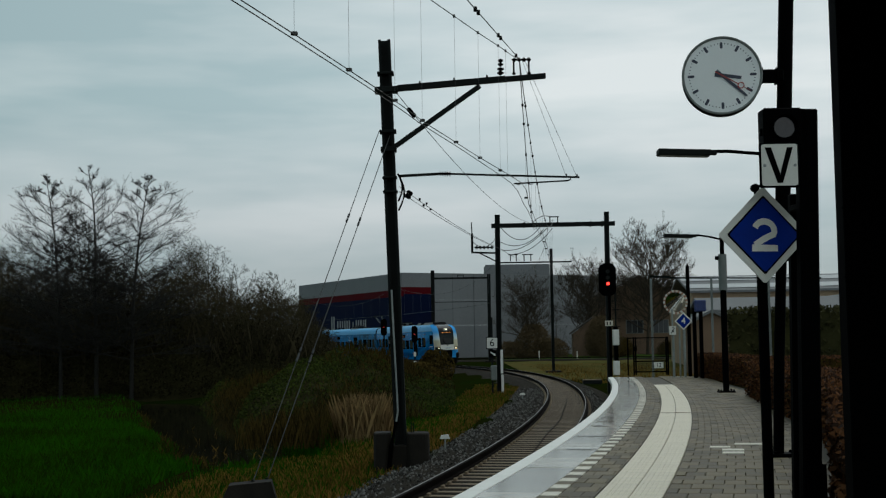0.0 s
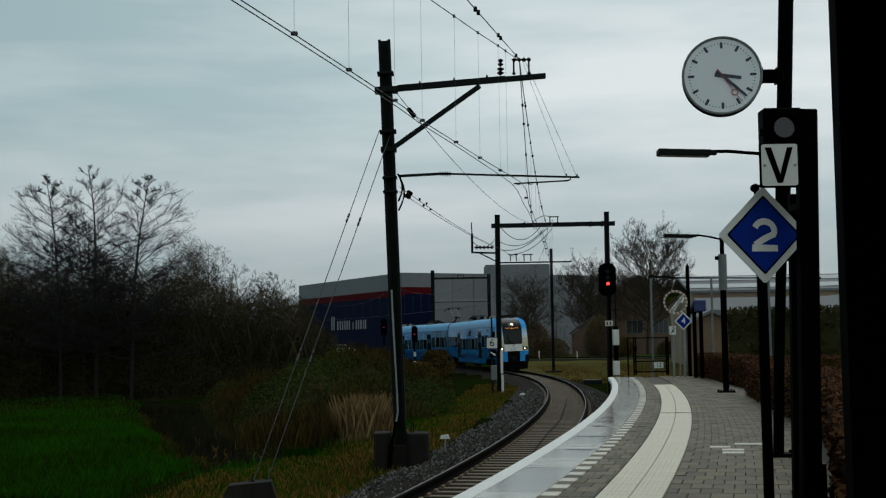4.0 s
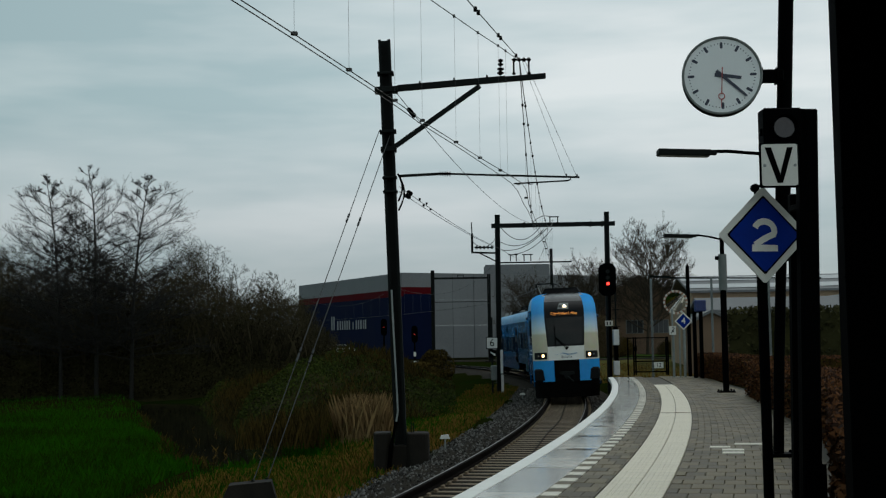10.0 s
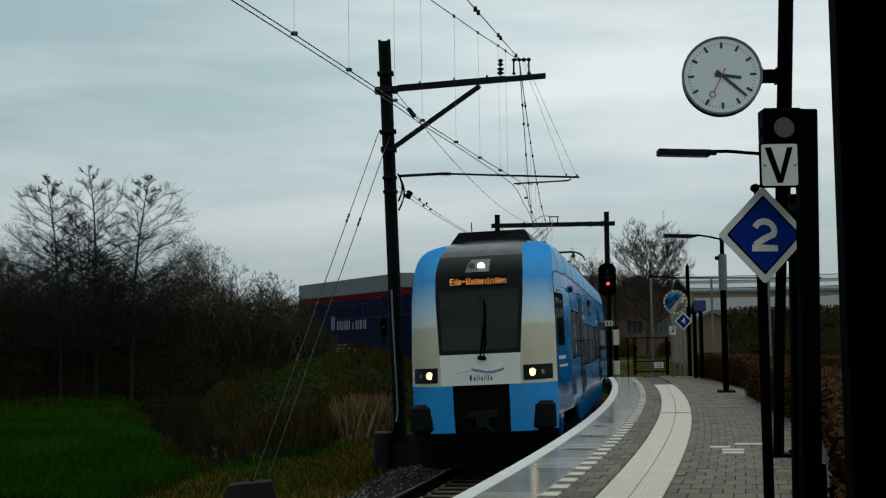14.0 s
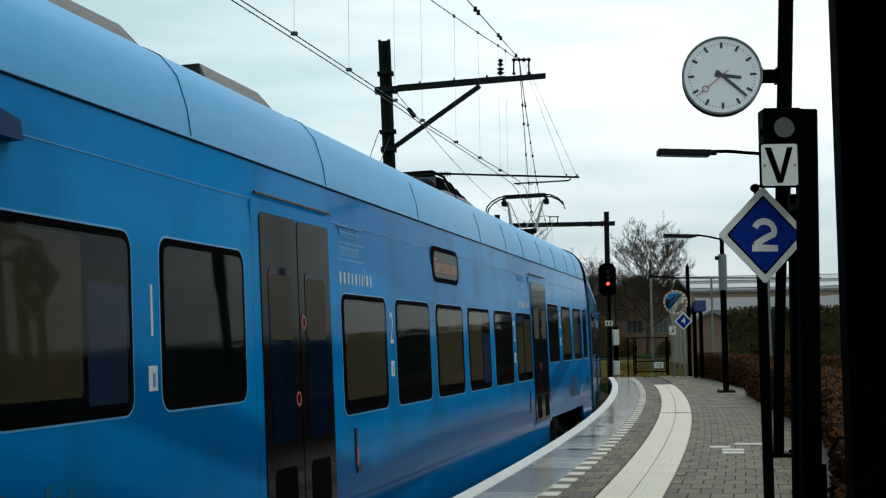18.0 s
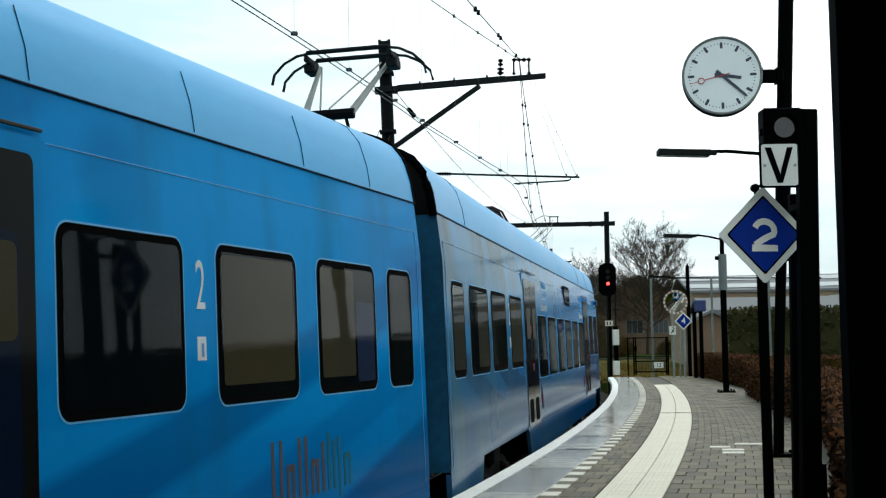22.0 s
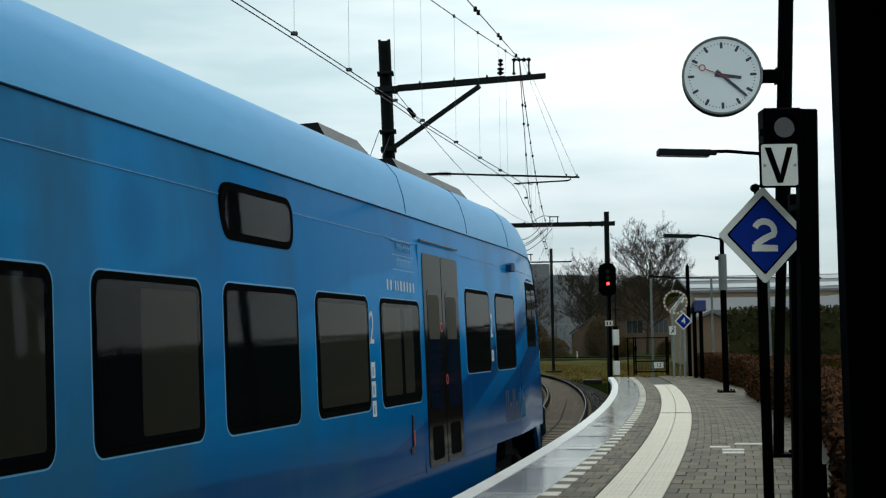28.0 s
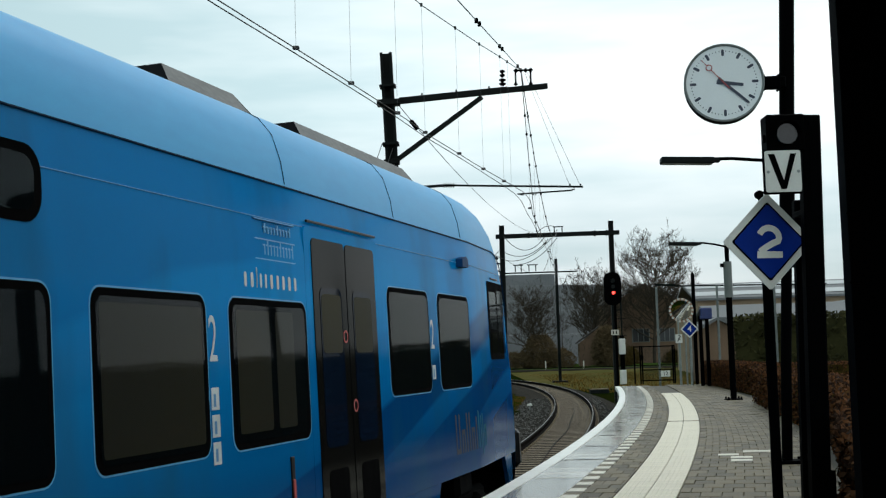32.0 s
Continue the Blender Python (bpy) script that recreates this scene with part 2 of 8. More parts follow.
def writing(name, body, size, mat, parent, at, label="", align="CENTER", depth=0.002, bold=0.0):
    cu = bpy.data.curves.new(name, "FONT")
    cu.body, cu.size, cu.align_x, cu.align_y, cu.extrude, cu.offset = body, size, align, "CENTER", depth, size * bold
    tmp = bpy.data.objects.new(name, cu)
    scene.collection.objects.link(tmp)
    me = bpy.data.meshes.new_from_object(tmp.evaluated_get(bpy.context.evaluated_depsgraph_get()))
    bpy.data.objects.remove(tmp)
    me.materials.clear()
    me.materials.append(mat)
    ob = new(name, me)
    ob.parent = parent
    ob.matrix_basis = at
    return tagged(ob, label)


# ---- the track's line ----
S0, DS = -60.0, 0.25
SN = int(320 / DS)


def heading(s):
    """The track's heading (radians from +y towards +x) at the distance s along it."""
    c = min(max(s, -8.0), 118.0)
    th = 0.379912 - 0.006094 * c + 0.004276e-2 * c * c - 0.001973e-4 * c ** 3
    k = -0.006094 + 2 * 0.004276e-2 * c - 3 * 0.001973e-4 * c * c
    return th + k * (s - c)


TX, TY, TH = [0.0], [0.0], [heading(S0)]
for i in range(SN):
    TH.append(heading(S0 + (i + 1) * DS))
    TX.append(TX[-1] + math.sin(TH[-1]) * DS)
    TY.append(TY[-1] + math.cos(TH[-1]) * DS)
_k = int(-S0 / DS)
_ox, _oy = -10.408991 - TX[_k], -15.672916 - TY[_k]
TX, TY = [x + _ox for x in TX], [y + _oy for y in TY]


def on_track(s, off=0.0, z=0.0):
    """The place at the distance s along the track, off metres to its right (the platform's side)."""
    q = min(max((s - S0) / DS, 0), SN - 0.001)
    i = int(q)
    t = q - i
    th = heading(s)
    return Vector((TX[i] + (TX[i + 1] - TX[i]) * t + math.cos(th) * off, TY[i] + (TY[i + 1] - TY[i]) * t - math.sin(th) * off, z))


def track_pose(s, off=0.0, z=0.0):
    p = on_track(s, off, z)
    return pose(p.x, p.y, z, 0, 0, -math.degrees(heading(s)))


def strip(sh, s0, s1, prof, step=1.0, close=True):
    """Sweeps a profile of (off, z) along the track from s0 to s1."""
    n = max(1, int(round((s1 - s0) / step)))
    k = len(prof)
    vs = [on_track(s0 + (s1 - s0) * i / n, o, z) for i in range(n + 1) for o, z in prof]
    fs = []
    for i in range(n):
        for j in range(k if close else k - 1):
            j2 = (j + 1) % k
            fs.append((i * k + j, i * k + j2, (i + 1) * k + j2, (i + 1) * k + j))
    if close:
        fs += [tuple(range(k))[::-1], tuple(range(n * k, n * k + k))]
    return sh.add(vs, fs)


RAIL_Z = -0.8386      # top of the rails
BED_Z = RAIL_Z - 0.19  # top of the sleepers
GROUND_Z = RAIL_Z - 0.42
rnd = random.Random(7)


def smooth01(a, b, x):
    t = min(max((x - a) / (b - a), 0.0), 1.0)
    return t * t * (3 - 2 * t)


def near_s(x, y):
    """Signed distance right of the track's line (rough, by the nearest of its points) and s."""
    best, bi = 1e9, 0
    i0 = min(max(int((y + 15.67 + 60) / DS), 0), SN)
    for i in range(max(0, i0 - 160), min(SN, i0 + 240), 6):
        d = (TX[i] - x) ** 2 + (TY[i] - y) ** 2
        if d < best:
            best, bi = d, i
    th = TH[bi]
    return (x - TX[bi]) * math.cos(th) - (y - TY[bi]) * math.sin(th), S0 + bi * DS


def ditch_x(y):
    """Middle of the ditch."""
    return -6.0 - 0.265 * (y - 41) - 0.25 * math.sin(y * 0.35)


def ground_z(x, y):
    """Height of the ground sheet."""
    off, s = near_s(x, y) if -75 < y < 240 and -120 < x < 80 else (60.0 * (1 if x > 0 else -1), 0)
    z = GROUND_Z
    if off < 0:
        z -= 0.35 * smooth01(3.0, 6.0, -off)
        # ditch beside the line, with its bank beyond
        d = abs(x - ditch_x(y))
        if 18 < y < 110:
            z -= 1.0 * (1 - smooth01(1.2, 3.4, d)) * smooth01(35, 40, y) * (1 - smooth01(75, 100, y))
        z -= 0.25 * smooth01(7, 20, -off)
        # bramble bank between ditch and track
        z += 1.3 * math.exp(-(((x + 4.5) / 4.0) ** 2 + ((y - 76) / 17.0) ** 2))
        z += 0.05 * math.sin(x * 1.3 + y * 0.7) + 0.06 * math.sin(x * 0.41 - y * 0.53)
    elif s < 75:
        z = -1.25
    return z


# ---- ground ----
def ground():
    xs = sorted(set([-900, -500, -300, -200, -150, -120, -100, -80, -65, -54, -46, -40, -35] + [round(-32 + 0.8 * i, 2) for i in range(54)] +
                    [12 + 4 * i for i in range(8)] + [50, 70, 100, 150, 220, 320, 500, 900]))
    ys = sorted(set([-200, -120, -80, -60, -45, -30, -20, -10, 0, 6, 12] + [round(16 + 1.1 * i, 2) for i in range(80)] + [106, 110, 115, 121, 128, 136, 146, 158, 172, 190, 215, 250, 300, 380, 500, 700, 1000, 1500, 2500]))
    sh = Shape()
    nx = len(xs)
    sh.v = [(x, y, ground_z(x, y)) for y in ys for x in xs]
    sh.f = [(j * nx + i, j * nx + i + 1, (j + 1) * nx + i + 1, (j + 1) * nx + i) for j in range(len(ys) - 1) for i in range(nx - 1)]
    ob = new("ground", as_mesh("ground", sh, M_GRASS, smooth=80))
    tagged(ob, "rough wet grass and bare earth sloping to a ditch", "ground", kind="structure")


ground()


def water():
    sh = Shape()
    n = 30
    for i in range(n + 1):
        y = 35 + 55 * i / n
        c = ditch_x(y)
        sh.v += [(c - 2.7, y, -2.26), (c + 2.7, y, -2.26)]
    sh.f = [(2 * i, 2 * i + 1, 2 * i + 3, 2 * i + 2) for i in range(n)]
    tagged(new("water", as_mesh("water", sh, M_WATER)), "dark still water in the ditch beside the bank", "water", kind="structure")


water()


# ---- railway track ----
def railway():
    bed = Shape()
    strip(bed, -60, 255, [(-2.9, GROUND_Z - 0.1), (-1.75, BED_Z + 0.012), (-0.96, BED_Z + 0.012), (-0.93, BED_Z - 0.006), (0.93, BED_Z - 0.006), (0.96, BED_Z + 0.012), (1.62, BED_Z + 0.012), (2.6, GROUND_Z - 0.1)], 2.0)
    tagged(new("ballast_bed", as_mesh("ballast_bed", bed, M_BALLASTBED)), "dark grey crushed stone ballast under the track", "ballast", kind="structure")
    # loose stones on the visible shoulder and between the sleepers
    st = Shape()
    r = random.Random(3)
    for _ in range(15000):
        s = 26 + 62 * r.random() ** 1.5
        o = r.uniform(-2.95, 1.5)
        if abs(abs(o) - 0.75) < 0.14:
            continue
        zt = BED_Z + 0.01 if o > -1.75 else BED_Z + 0.01 - (GROUND_Z - 0.1 - BED_Z + 0.05) / -1.15 * (-1.75 - o)
        if abs(o) < 0.98:
            continue
        q = r.uniform(0.018, 0.042)
        p = on_track(s, o, zt + q * 0.3)
        a = r.uniform(0, 6.28)
        vs = [(p.x + q * math.cos(a + k * 2.094) * r.uniform(0.7, 1.3), p.y + q * math.sin(a + k * 2.094) * r.uniform(0.7, 1.3), p.z - q * 0.4) for k in range(3)]
        vs += [(p.x + 0.55 * q * math.cos(a + 1 + k * 2.094), p.y + 0.55 * q * math.sin(a + 1 + k * 2.094), p.z + q * r.uniform(0.3, 0.8)) for k in range(3)]
        st.add(vs, [(3, 4, 5), (0, 1, 4, 3), (1, 2, 5, 4), (2, 0, 3, 5)])
    tagged(new("ballast_stones", as_mesh("ballast_stones", st, M_BALLAST, fix=False)), "loose dark angular ballast stones", "stones", kind="stuff")
    track = thing("railway_track", "curved single railway track with rusty rails on concrete sleepers", "track", kind="structure")
    for side in (-0.7525, 0.7525):
        rl = Shape()
        z = RAIL_Z
        strip(rl, -60, 255, [(side - 0.07, z - 0.17), (side - 0.07, z - 0.155), (side - 0.012, z - 0.13), (side - 0.012, z - 0.04), (side - 0.052, z - 0.052), (side - 0.052, z - 0.006),
                             (side + 0.052, z - 0.006), (side + 0.052, z - 0.052), (side + 0.012, z - 0.04), (side + 0.012, z - 0.13), (side + 0.07, z - 0.155), (side + 0.07, z - 0.17)], 1.5)
        ob = part("rail", rl, M_RAIL, track, "rusty steel rail")
        tp = Shape()
        c = side - 0.018
        strip(tp, -60, 255, [(c - 0.017, z - 0.006), (c + 0.017, z - 0.006), (c + 0.013, z), (c - 0.013, z)], 1.5)
        part("rail_head", tp, M_RAILTOP, ob, "polished running surface")
    one = Shape()
    one.prism([(-1.3, -0.11), (-1.3, 0.0), (-0.35, -0.0), (-0.25, -0.002), (0.25, -0.002), (0.35, 0.0), (1.3, 0.0), (1.3, -0.11)], -0.10, 0.10, "y")
    for sd in (-0.7525, 0.7525):
        for dx in (-0.12, 0.12):
            one.box((sd + dx, 0, 0.02), (0.06, 0.14, 0.05), 0.01)
    me = as_mesh("sleeper", one, M_SLEEPER)
    k = 0
    while k * 0.6 < 130:
        s = 27 + k * 0.6
        if s < 99:
            ob = new("sleeper", me)
            ob.parent = track
            ob.matrix_basis = track_pose(s, 0, BED_Z)
        k += 1
    far = Shape()
    for i in range(150):
        m = track_pose(99.2 + i * 0.6, 0, BED_Z)
        far.box((0, 0, -0.05), (2.6, 0.26, 0.1), 0, m)
    for i in range(140):
        far.box((0, 0, -0.05), (2.6, 0.26, 0.1), 0, track_pose(26.6 - i * 0.6, 0, BED_Z))
    tagged(part("sleepers_beyond", far, M_SLEEPER, track), kind="stuff")
    # lineside cable across the four-foot
    cb = Shape()
    cb.tube([on_track(42 + i * 0.75, 0.24 * (1 - smooth01(40, 56, 42 + i * 0.75)) - 0.02 + 0.03 * math.sin(i * 0.35), BED_Z + 0.02) for i in range(45)], 0.016, 5)
    part("track_cable", cb, M_CONC, track, "dark cable lying between the rails")
    # second line crossing far behind
    tr2 = thing("far_railway_track", "second railway line far behind on low ballast", "track", kind="structure")
    pts = [(-60, 203), (-20, 194), (2, 188), (14, 185), (30, 182), (70, 178)]
    for d in (-0.75, 0.75):
        b = Shape()
        b.tube([(x + 0.3 * d, y + d, RAIL_Z - 0.04) for x, y in pts], 0.07, 4)
        part("rail", b, M_RAIL, tr2)
    b = Shape()
    for (x, y), (x2, y2) in zip(pts, pts[1:]):
        b.add([(x, y - 2.5, GROUND_Z - .05), (x, y + 2.5, GROUND_Z - .05), (x2, y2 + 2.5, GROUND_Z - .05), (x2, y2 - 2.5, GROUND_Z - .05),
               (x, y - 1.6, BED_Z), (x, y + 1.6, BED_Z), (x2, y2 + 1.6, BED_Z), (x2, y2 - 1.6, BED_Z)], [(4, 5, 6, 7), (0, 4, 7, 3), (1, 2, 6, 5)])
    part("ballast", b, M_BALLASTBED, tr2)


railway()


# ---- platform ----
PLAT_S0, PLAT_S1 = 8.0, 70.2
EDGE = 1.665


def platform():
    plat = thing("platform", "curved station platform of wet slabs, pavers and tactile tiles", "platform", kind="structure")
    body = Shape()
    strip(body, -25, PLAT_S1, [(EDGE + 0.06, -1.5), (EDGE + 0.06, -0.06), (EDGE, -0.06), (EDGE, -0.034), (5.6, -0.034), (5.6, -1.5)], 1.0)
    part("platform_body", body, M_JOINT, plat, "dark bedding between the paving")
    # white nosing, one metre pieces
    def nosing(s0):
        sh = Shape()
        strip(sh, s0 + 0.003, s0 + 0.997, [(EDGE - 0.02, -0.12), (EDGE - 0.02, -0.012), (EDGE - 0.008, 0.002), (EDGE + 0.177, 0.002), (EDGE + 0.177, -0.05), (EDGE + 0.1, -0.12)], 0.5)
        return sh
    s = PLAT_S0
    while s < PLAT_S1 - 0.5:
        part("edge_kerb", nosing(s), M_WHITE, plat)
        s += 1.0
    for off, wid, mat, ln, gap, nm in ((1.848, 0.585, M_SLAB, 1.25, 0.006, "slab"),):
        s = PLAT_S0
        while s < PLAT_S1:
            sh = Shape()
            e = rnd.uniform(-0.002, 0.002)
            strip(sh, s + gap, min(s + ln, PLAT_S1) - gap, [(off, -0.03), (off, e - 0.004), (off + 0.004, e), (off + wid - 0.004, e), (off + wid, e - 0.004), (off + wid, -0.03)], 0.65)
            part(nm, sh, mat, plat)
            s += ln
    # rain water standing along the joints of the far slabs
    s, k = PLAT_S0 + 12.5, 0
    pud = random.Random(19)
    while s < PLAT_S1 - 1:
        if s > 33:
            k += 1
            m = track_pose(s + pud.uniform(-0.25, 0.25), 2.13 + pud.uniform(-0.09, 0.09), 0.0045)
            pd = Shape()
            size = pud.uniform(0.12, 0.26)
            ring = [(size * (1 + 0.18 * math.sin(3 * a + k)) * math.cos(a), 0.10 * (1 + 0.3 * math.sin(2 * a + 1.7 * k)) * math.sin(a)) for a in [i * math.pi / 9 for i in range(18)]]
            pd.add([tuple(m @ Vector((x, y, 0))) for x, y in ring], [tuple(range(18))])
            part("puddle", pd, M_PUDDLE, plat, "dark shallow rain puddle", fix=False)
        s += 2.5 if s < 40 else 1.25
    # dashed warning tiles with dark pavers between
    dash = Shape()
    dash.box((0, 0, -0.012), (0.17, 0.30, 0.03), 0.004)
    dme = as_mesh("warning_tile", dash, M_DASH)
    gapm = Shape()
    gapm.box((0, 0, -0.016), (0.17, 0.31, 0.03), 0.005)
    gme = as_mesh("gap_tile", gapm, M_PAVER)
    for i in range(int((PLAT_S1 - PLAT_S0) / 0.64)):
        for me, d, nm in ((dme, 0, "warning_tile"), (gme, 0.32, "gap_tile")):
            s = PLAT_S0 + 0.03 + i * 0.64 + d
            ob = new(nm, me)
            ob.parent = plat
            ob.matrix_basis = track_pose(s, 2.53, 0.002)
    # tactile guide strip: two rows of ribbed tiles
    tt = Shape()
    tt.box((0, 0, -0.015), (0.299, 0.300, 0.03), 0.0)
    for k in range(6):
        tt.box((-0.125 + k * 0.05, 0, 0.0015), (0.026, 0.30, 0.006), 0.0)
    tme = as_mesh("tactile_tile", tt, M_TACT)
    rows = int((61.0 - PLAT_S0) / 0.3)
    far_t = Shape()
    for i in range(rows):
        s = PLAT_S0 + 4 + i * 0.3
        if s > 60.6:
            break
        for o in (3.135, 3.445):
            if s < 18:
                far_t.box((0, 0, -0.01), (0.299, 0.300, 0.03), 0, track_pose(s, o, 0))
                continue
            ob = new("tactile_tile", tme)
            ob.parent = plat
            ob.matrix_basis = track_pose(s, o, 0.002)
    _o, sj = near_s(4.62, 26.6)
    jt = Shape()
    jt.box((0, 0, 0.004), (0.62, 0.07, 0.006), 0.001, track_pose(sj, 3.29, 0.002))
    part("joint_strip", jt, M_BLADEDRY, plat, "tan joint strip across the tactile tiles")
    tagged(part("tactile_tiles_beyond", far_t, M_TACT, plat), kind="stuff")


platform()


# ---- catenary masts and wires ----
def h_column(sh, x, y, z0, z1, w=0.26, d=0.24, t=0.022, rz=0.0, lean=0.0):
    """An H-section steel column."""
    m = pose(x, y, z0, 0, lean, rz)
    hgt = z1 - z0
    for sx in (-1, 1):
        sh.box((sx * (w / 2 - t / 2), 0, hgt / 2), (t, d, hgt), 0, m)
    sh.box((0, 0, hgt / 2), (w - 2 * t, t * 0.8, hgt), 0, m)


def bar(sh, a, b, w, h):
    """A straight flat-sided bar from a to b, w wide and h high."""
    a, b = Vector(a), Vector(b)
    d = (b - a).normalized()
    u = d.cross(Vector((0, 0, 1)))
    u = u.normalized() if u.length > 1e-4 else Vector((1, 0, 0))
    n = u.cross(d).normalized()
    vs = [p + u * (i * w / 2) + n * (j * h / 2) for p in (a, b) for i, j in ((-1, -1), (1, -1), (1, 1), (-1, 1))]
    sh.add(vs, [(3, 2, 1, 0), (4, 5, 6, 7), (0, 1, 5, 4), (1, 2, 6, 5), (2, 3, 7, 6), (3, 0, 4, 7)])


def insulator(sh, a, b, r=0.05, n=3):
    """A ribbed insulator from a to b."""
    a, b = Vector(a), Vector(b)
    sh.tube([a, b], r * 0.45, 6)
    for i in range(n):
        c = a + (b - a) * ((i + 0.5) / n)
        d = (b - a) / n * 0.28
        sh.tube([c - d, c, c + d], r * 0.6, 8, r)
        sh.tube([c - d * 0.4, c + d * 0.4], r, 8)


MX, MY, MB = -0.96, 28.7, GROUND_Z + 0.20   # the large mast
CW_Z = 4.83                                   # contact wire


def large_mast():
    t = thing("catenary_mast", "dark green steel overhead line mast with bracket arm and guy wires", "mast", pose(0, 0, 0))
    col = Shape()
    top = Vector((-1.215, MY, 8.08))
    # twin channel column, leaning away from the track
    lean = math.degrees(math.atan2(top.x - MX, top.z - MB))
    m = pose(MX, MY, MB, 0, lean, 0)
    hgt = (top - Vector((MX, MY, MB))).length
    for sx in (-1, 1):
        col.box((sx * 0.117, 0, hgt / 2), (0.03, 0.24, hgt), 0.004, m)
        col.box((sx * 0.095, -0.105, hgt / 2), (0.05, 0.014, hgt), 0, m)
    col.box((0.0, 0.03, hgt / 2), (0.21, 0.018, hgt), 0, m)
    part("column", col, M_STEEL, t)
    for z, w, hh in ((7.34, 0.36, 0.05), (6.98, 0.50, 0.12), (6.06, 0.36, 0.06), (5.67, 0.34, 0.10), (5.05, 0.32, 0.04), (4.74, 0.32, 0.04)):
        pl = Shape()
        pl.box((0, 0, z - MB), (w, 0.32, hh), 0.008, m)
        for sx in (-1, 1):
            for dz in (-0.03, 0.03):
                pl.tube([Vector(m @ Vector((sx * (w / 2 - 0.03), -0.16, z - MB + dz * hh * 10))), Vector(m @ Vector((sx * (w / 2 - 0.03), -0.20, z - MB + dz * hh * 10)))], 0.014, 6)
        part("clamp", pl, M_STEEL, t)
    for x0, x1, zt in ((-1.55, -1.17, -0.44), (-0.84, -0.355, -0.455)):
        f = Shape()
        n = 18
        cx, rx = (x0 + x1) / 2, (x1 - x0) / 2
        ring = [(cx + rx * math.copysign(abs(math.cos(a)) ** 0.6, math.cos(a)), MY + 0.38 * math.copysign(abs(math.sin(a)) ** 0.6, math.sin(a))) for a in [2 * math.pi * i / n for i in range(n)]]
        f.v = [(cx + (x - cx) * k, MY + (y - MY) * k, z) for z, k in ((GROUND_Z - 0.4, 1.02), (zt - 0.03, 1.0), (zt, 0.94)) for x, y in ring]
        f.f = [(r * n + i, r * n + (i + 1) % n, (r + 1) * n + (i + 1) % n, (r + 1) * n + i) for r in range(2) for i in range(n)] + [tuple(range(2 * n, 3 * n))]
        part("foundation", f, M_CONC, t, "stained concrete foundation block")
    f = Shape()
    f.box((-1.0, MY + 0.1, GROUND_Z + 0.1), (0.7, 0.6, 0.9), 0.03)
    part("foundation_core", f, M_CONC, t)
    st = Shape()
    for dx in (0.0, 0.05):
        st.tube([(-0.74 + dx, MY, -0.46), (-0.74 + dx, MY, -0.24)], 0.012, 6)
    part("anchor_bolt", st, M_STEEL, t)
    arm = Shape()
    for dy in (-0.06, 0.06):
        bar(arm, (-1.2, MY + dy, 6.985), (2.30, MY + dy, 7.24), 0.05, 0.10)
    bar(arm, (-0.95, MY, 7.075), (1.42, MY, 7.245), 0.03, 0.025)
    part("bracket_arm", arm, M_STEEL, t)
    for x in (-0.45, 0.30, 1.02):
        b = Shape()
        b.box((x, MY, 7.13 + (x + 0.45) * 0.0728), (0.035, 0.10, 0.07), 0.006)
        part("arm_clip", b, M_STEEL, t)
    br = Shape()
    bar(br, (-1.12, MY, 5.655), (0.86, MY, 7.04), 0.09, 0.10)
    part("brace", br, M_STEEL, t)
    for x in (1.61, 1.94):
        fr = Shape()
        fr.box((x, MY, 7.44), (0.035, 0.05, 0.34), 0.005)
        fr.box((x, MY, 7.30), (0.08, 0.09, 0.03), 0.005)
        part("insulator_post", fr, M_BLACK, t)
    for a, b, r, n in (((1.32, MY, 7.27), (1.32, MY, 7.44), 0.075, 2), ((1.32, MY, 7.46), (1.325, MY, 7.63), 0.06, 2), ((1.57, MY, 7.605), (1.99, MY, 7.605), 0.05, 4)):
        ins = Shape()
        insulator(ins, a, b, r, n)
        part("insulator", ins, M_BLACK, t, "black ribbed insulator")
    reg = Shape()
    reg.tube([(-0.93, MY, 5.085), (-0.06, MY, 5.12)], 0.034, 6)
    reg.tube([(0.18, MY, 5.116), (1.10, MY, 5.075), (2.99, MY, 4.998)], 0.024, 6)
    reg.tube([(1.56, MY, 4.88), (2.72, MY, 4.925), (2.80, MY, 4.95), (2.79, MY, 5.0)], 0.018, 5)
    for x in (1.69, 1.95):
        reg.tube([(x - 0.10, MY, 4.885), (x - 0.02, MY, CW_Z + 0.02)], 0.010, 5)
        reg.tube([(x + 0.02, MY, 4.89), (x, MY, CW_Z + 0.02)], 0.010, 5)
    part("registration_arm", reg, M_STEEL, t)
    ins = Shape()
    insulator(ins, (-0.06, MY, 5.12), (0.20, MY, 5.115), 0.055, 5)
    part("insulator", ins, M_BLACK, t, "black ribbed insulator")
    for x, zt in ((2.71, 5.01), (2.94, 5.0)):
        ry_ = Shape()
        ry_.box((x, MY, zt + 0.03), (0.03, 0.03, 0.07), 0.005)
        part("stay_clip", ry_, M_STEEL, t)
        ry_ = Shape()
        ry_.tube([(x, MY, zt), (1.80 + 0.25 * (x - 2.7), MY, 7.58)], 0.004, 4)
        part("stay_wire", ry_, M_THINWIRE, t)
    lp = Shape()
    for k, wd in ((0, 0.13), (1, 0.09)):
        lp.tube([(-0.95 + wd * math.sin(a * 3.14), MY - 0.1 - 0.03 * k, 5.12 - (0.80 - 0.2 * k) * a) for a in [i / 12 for i in range(13)]], 0.02, 5)
    part("cable_loop", lp, M_BLACK, t)
    anchor = Vector((-3.27, 22.6, -0.85))
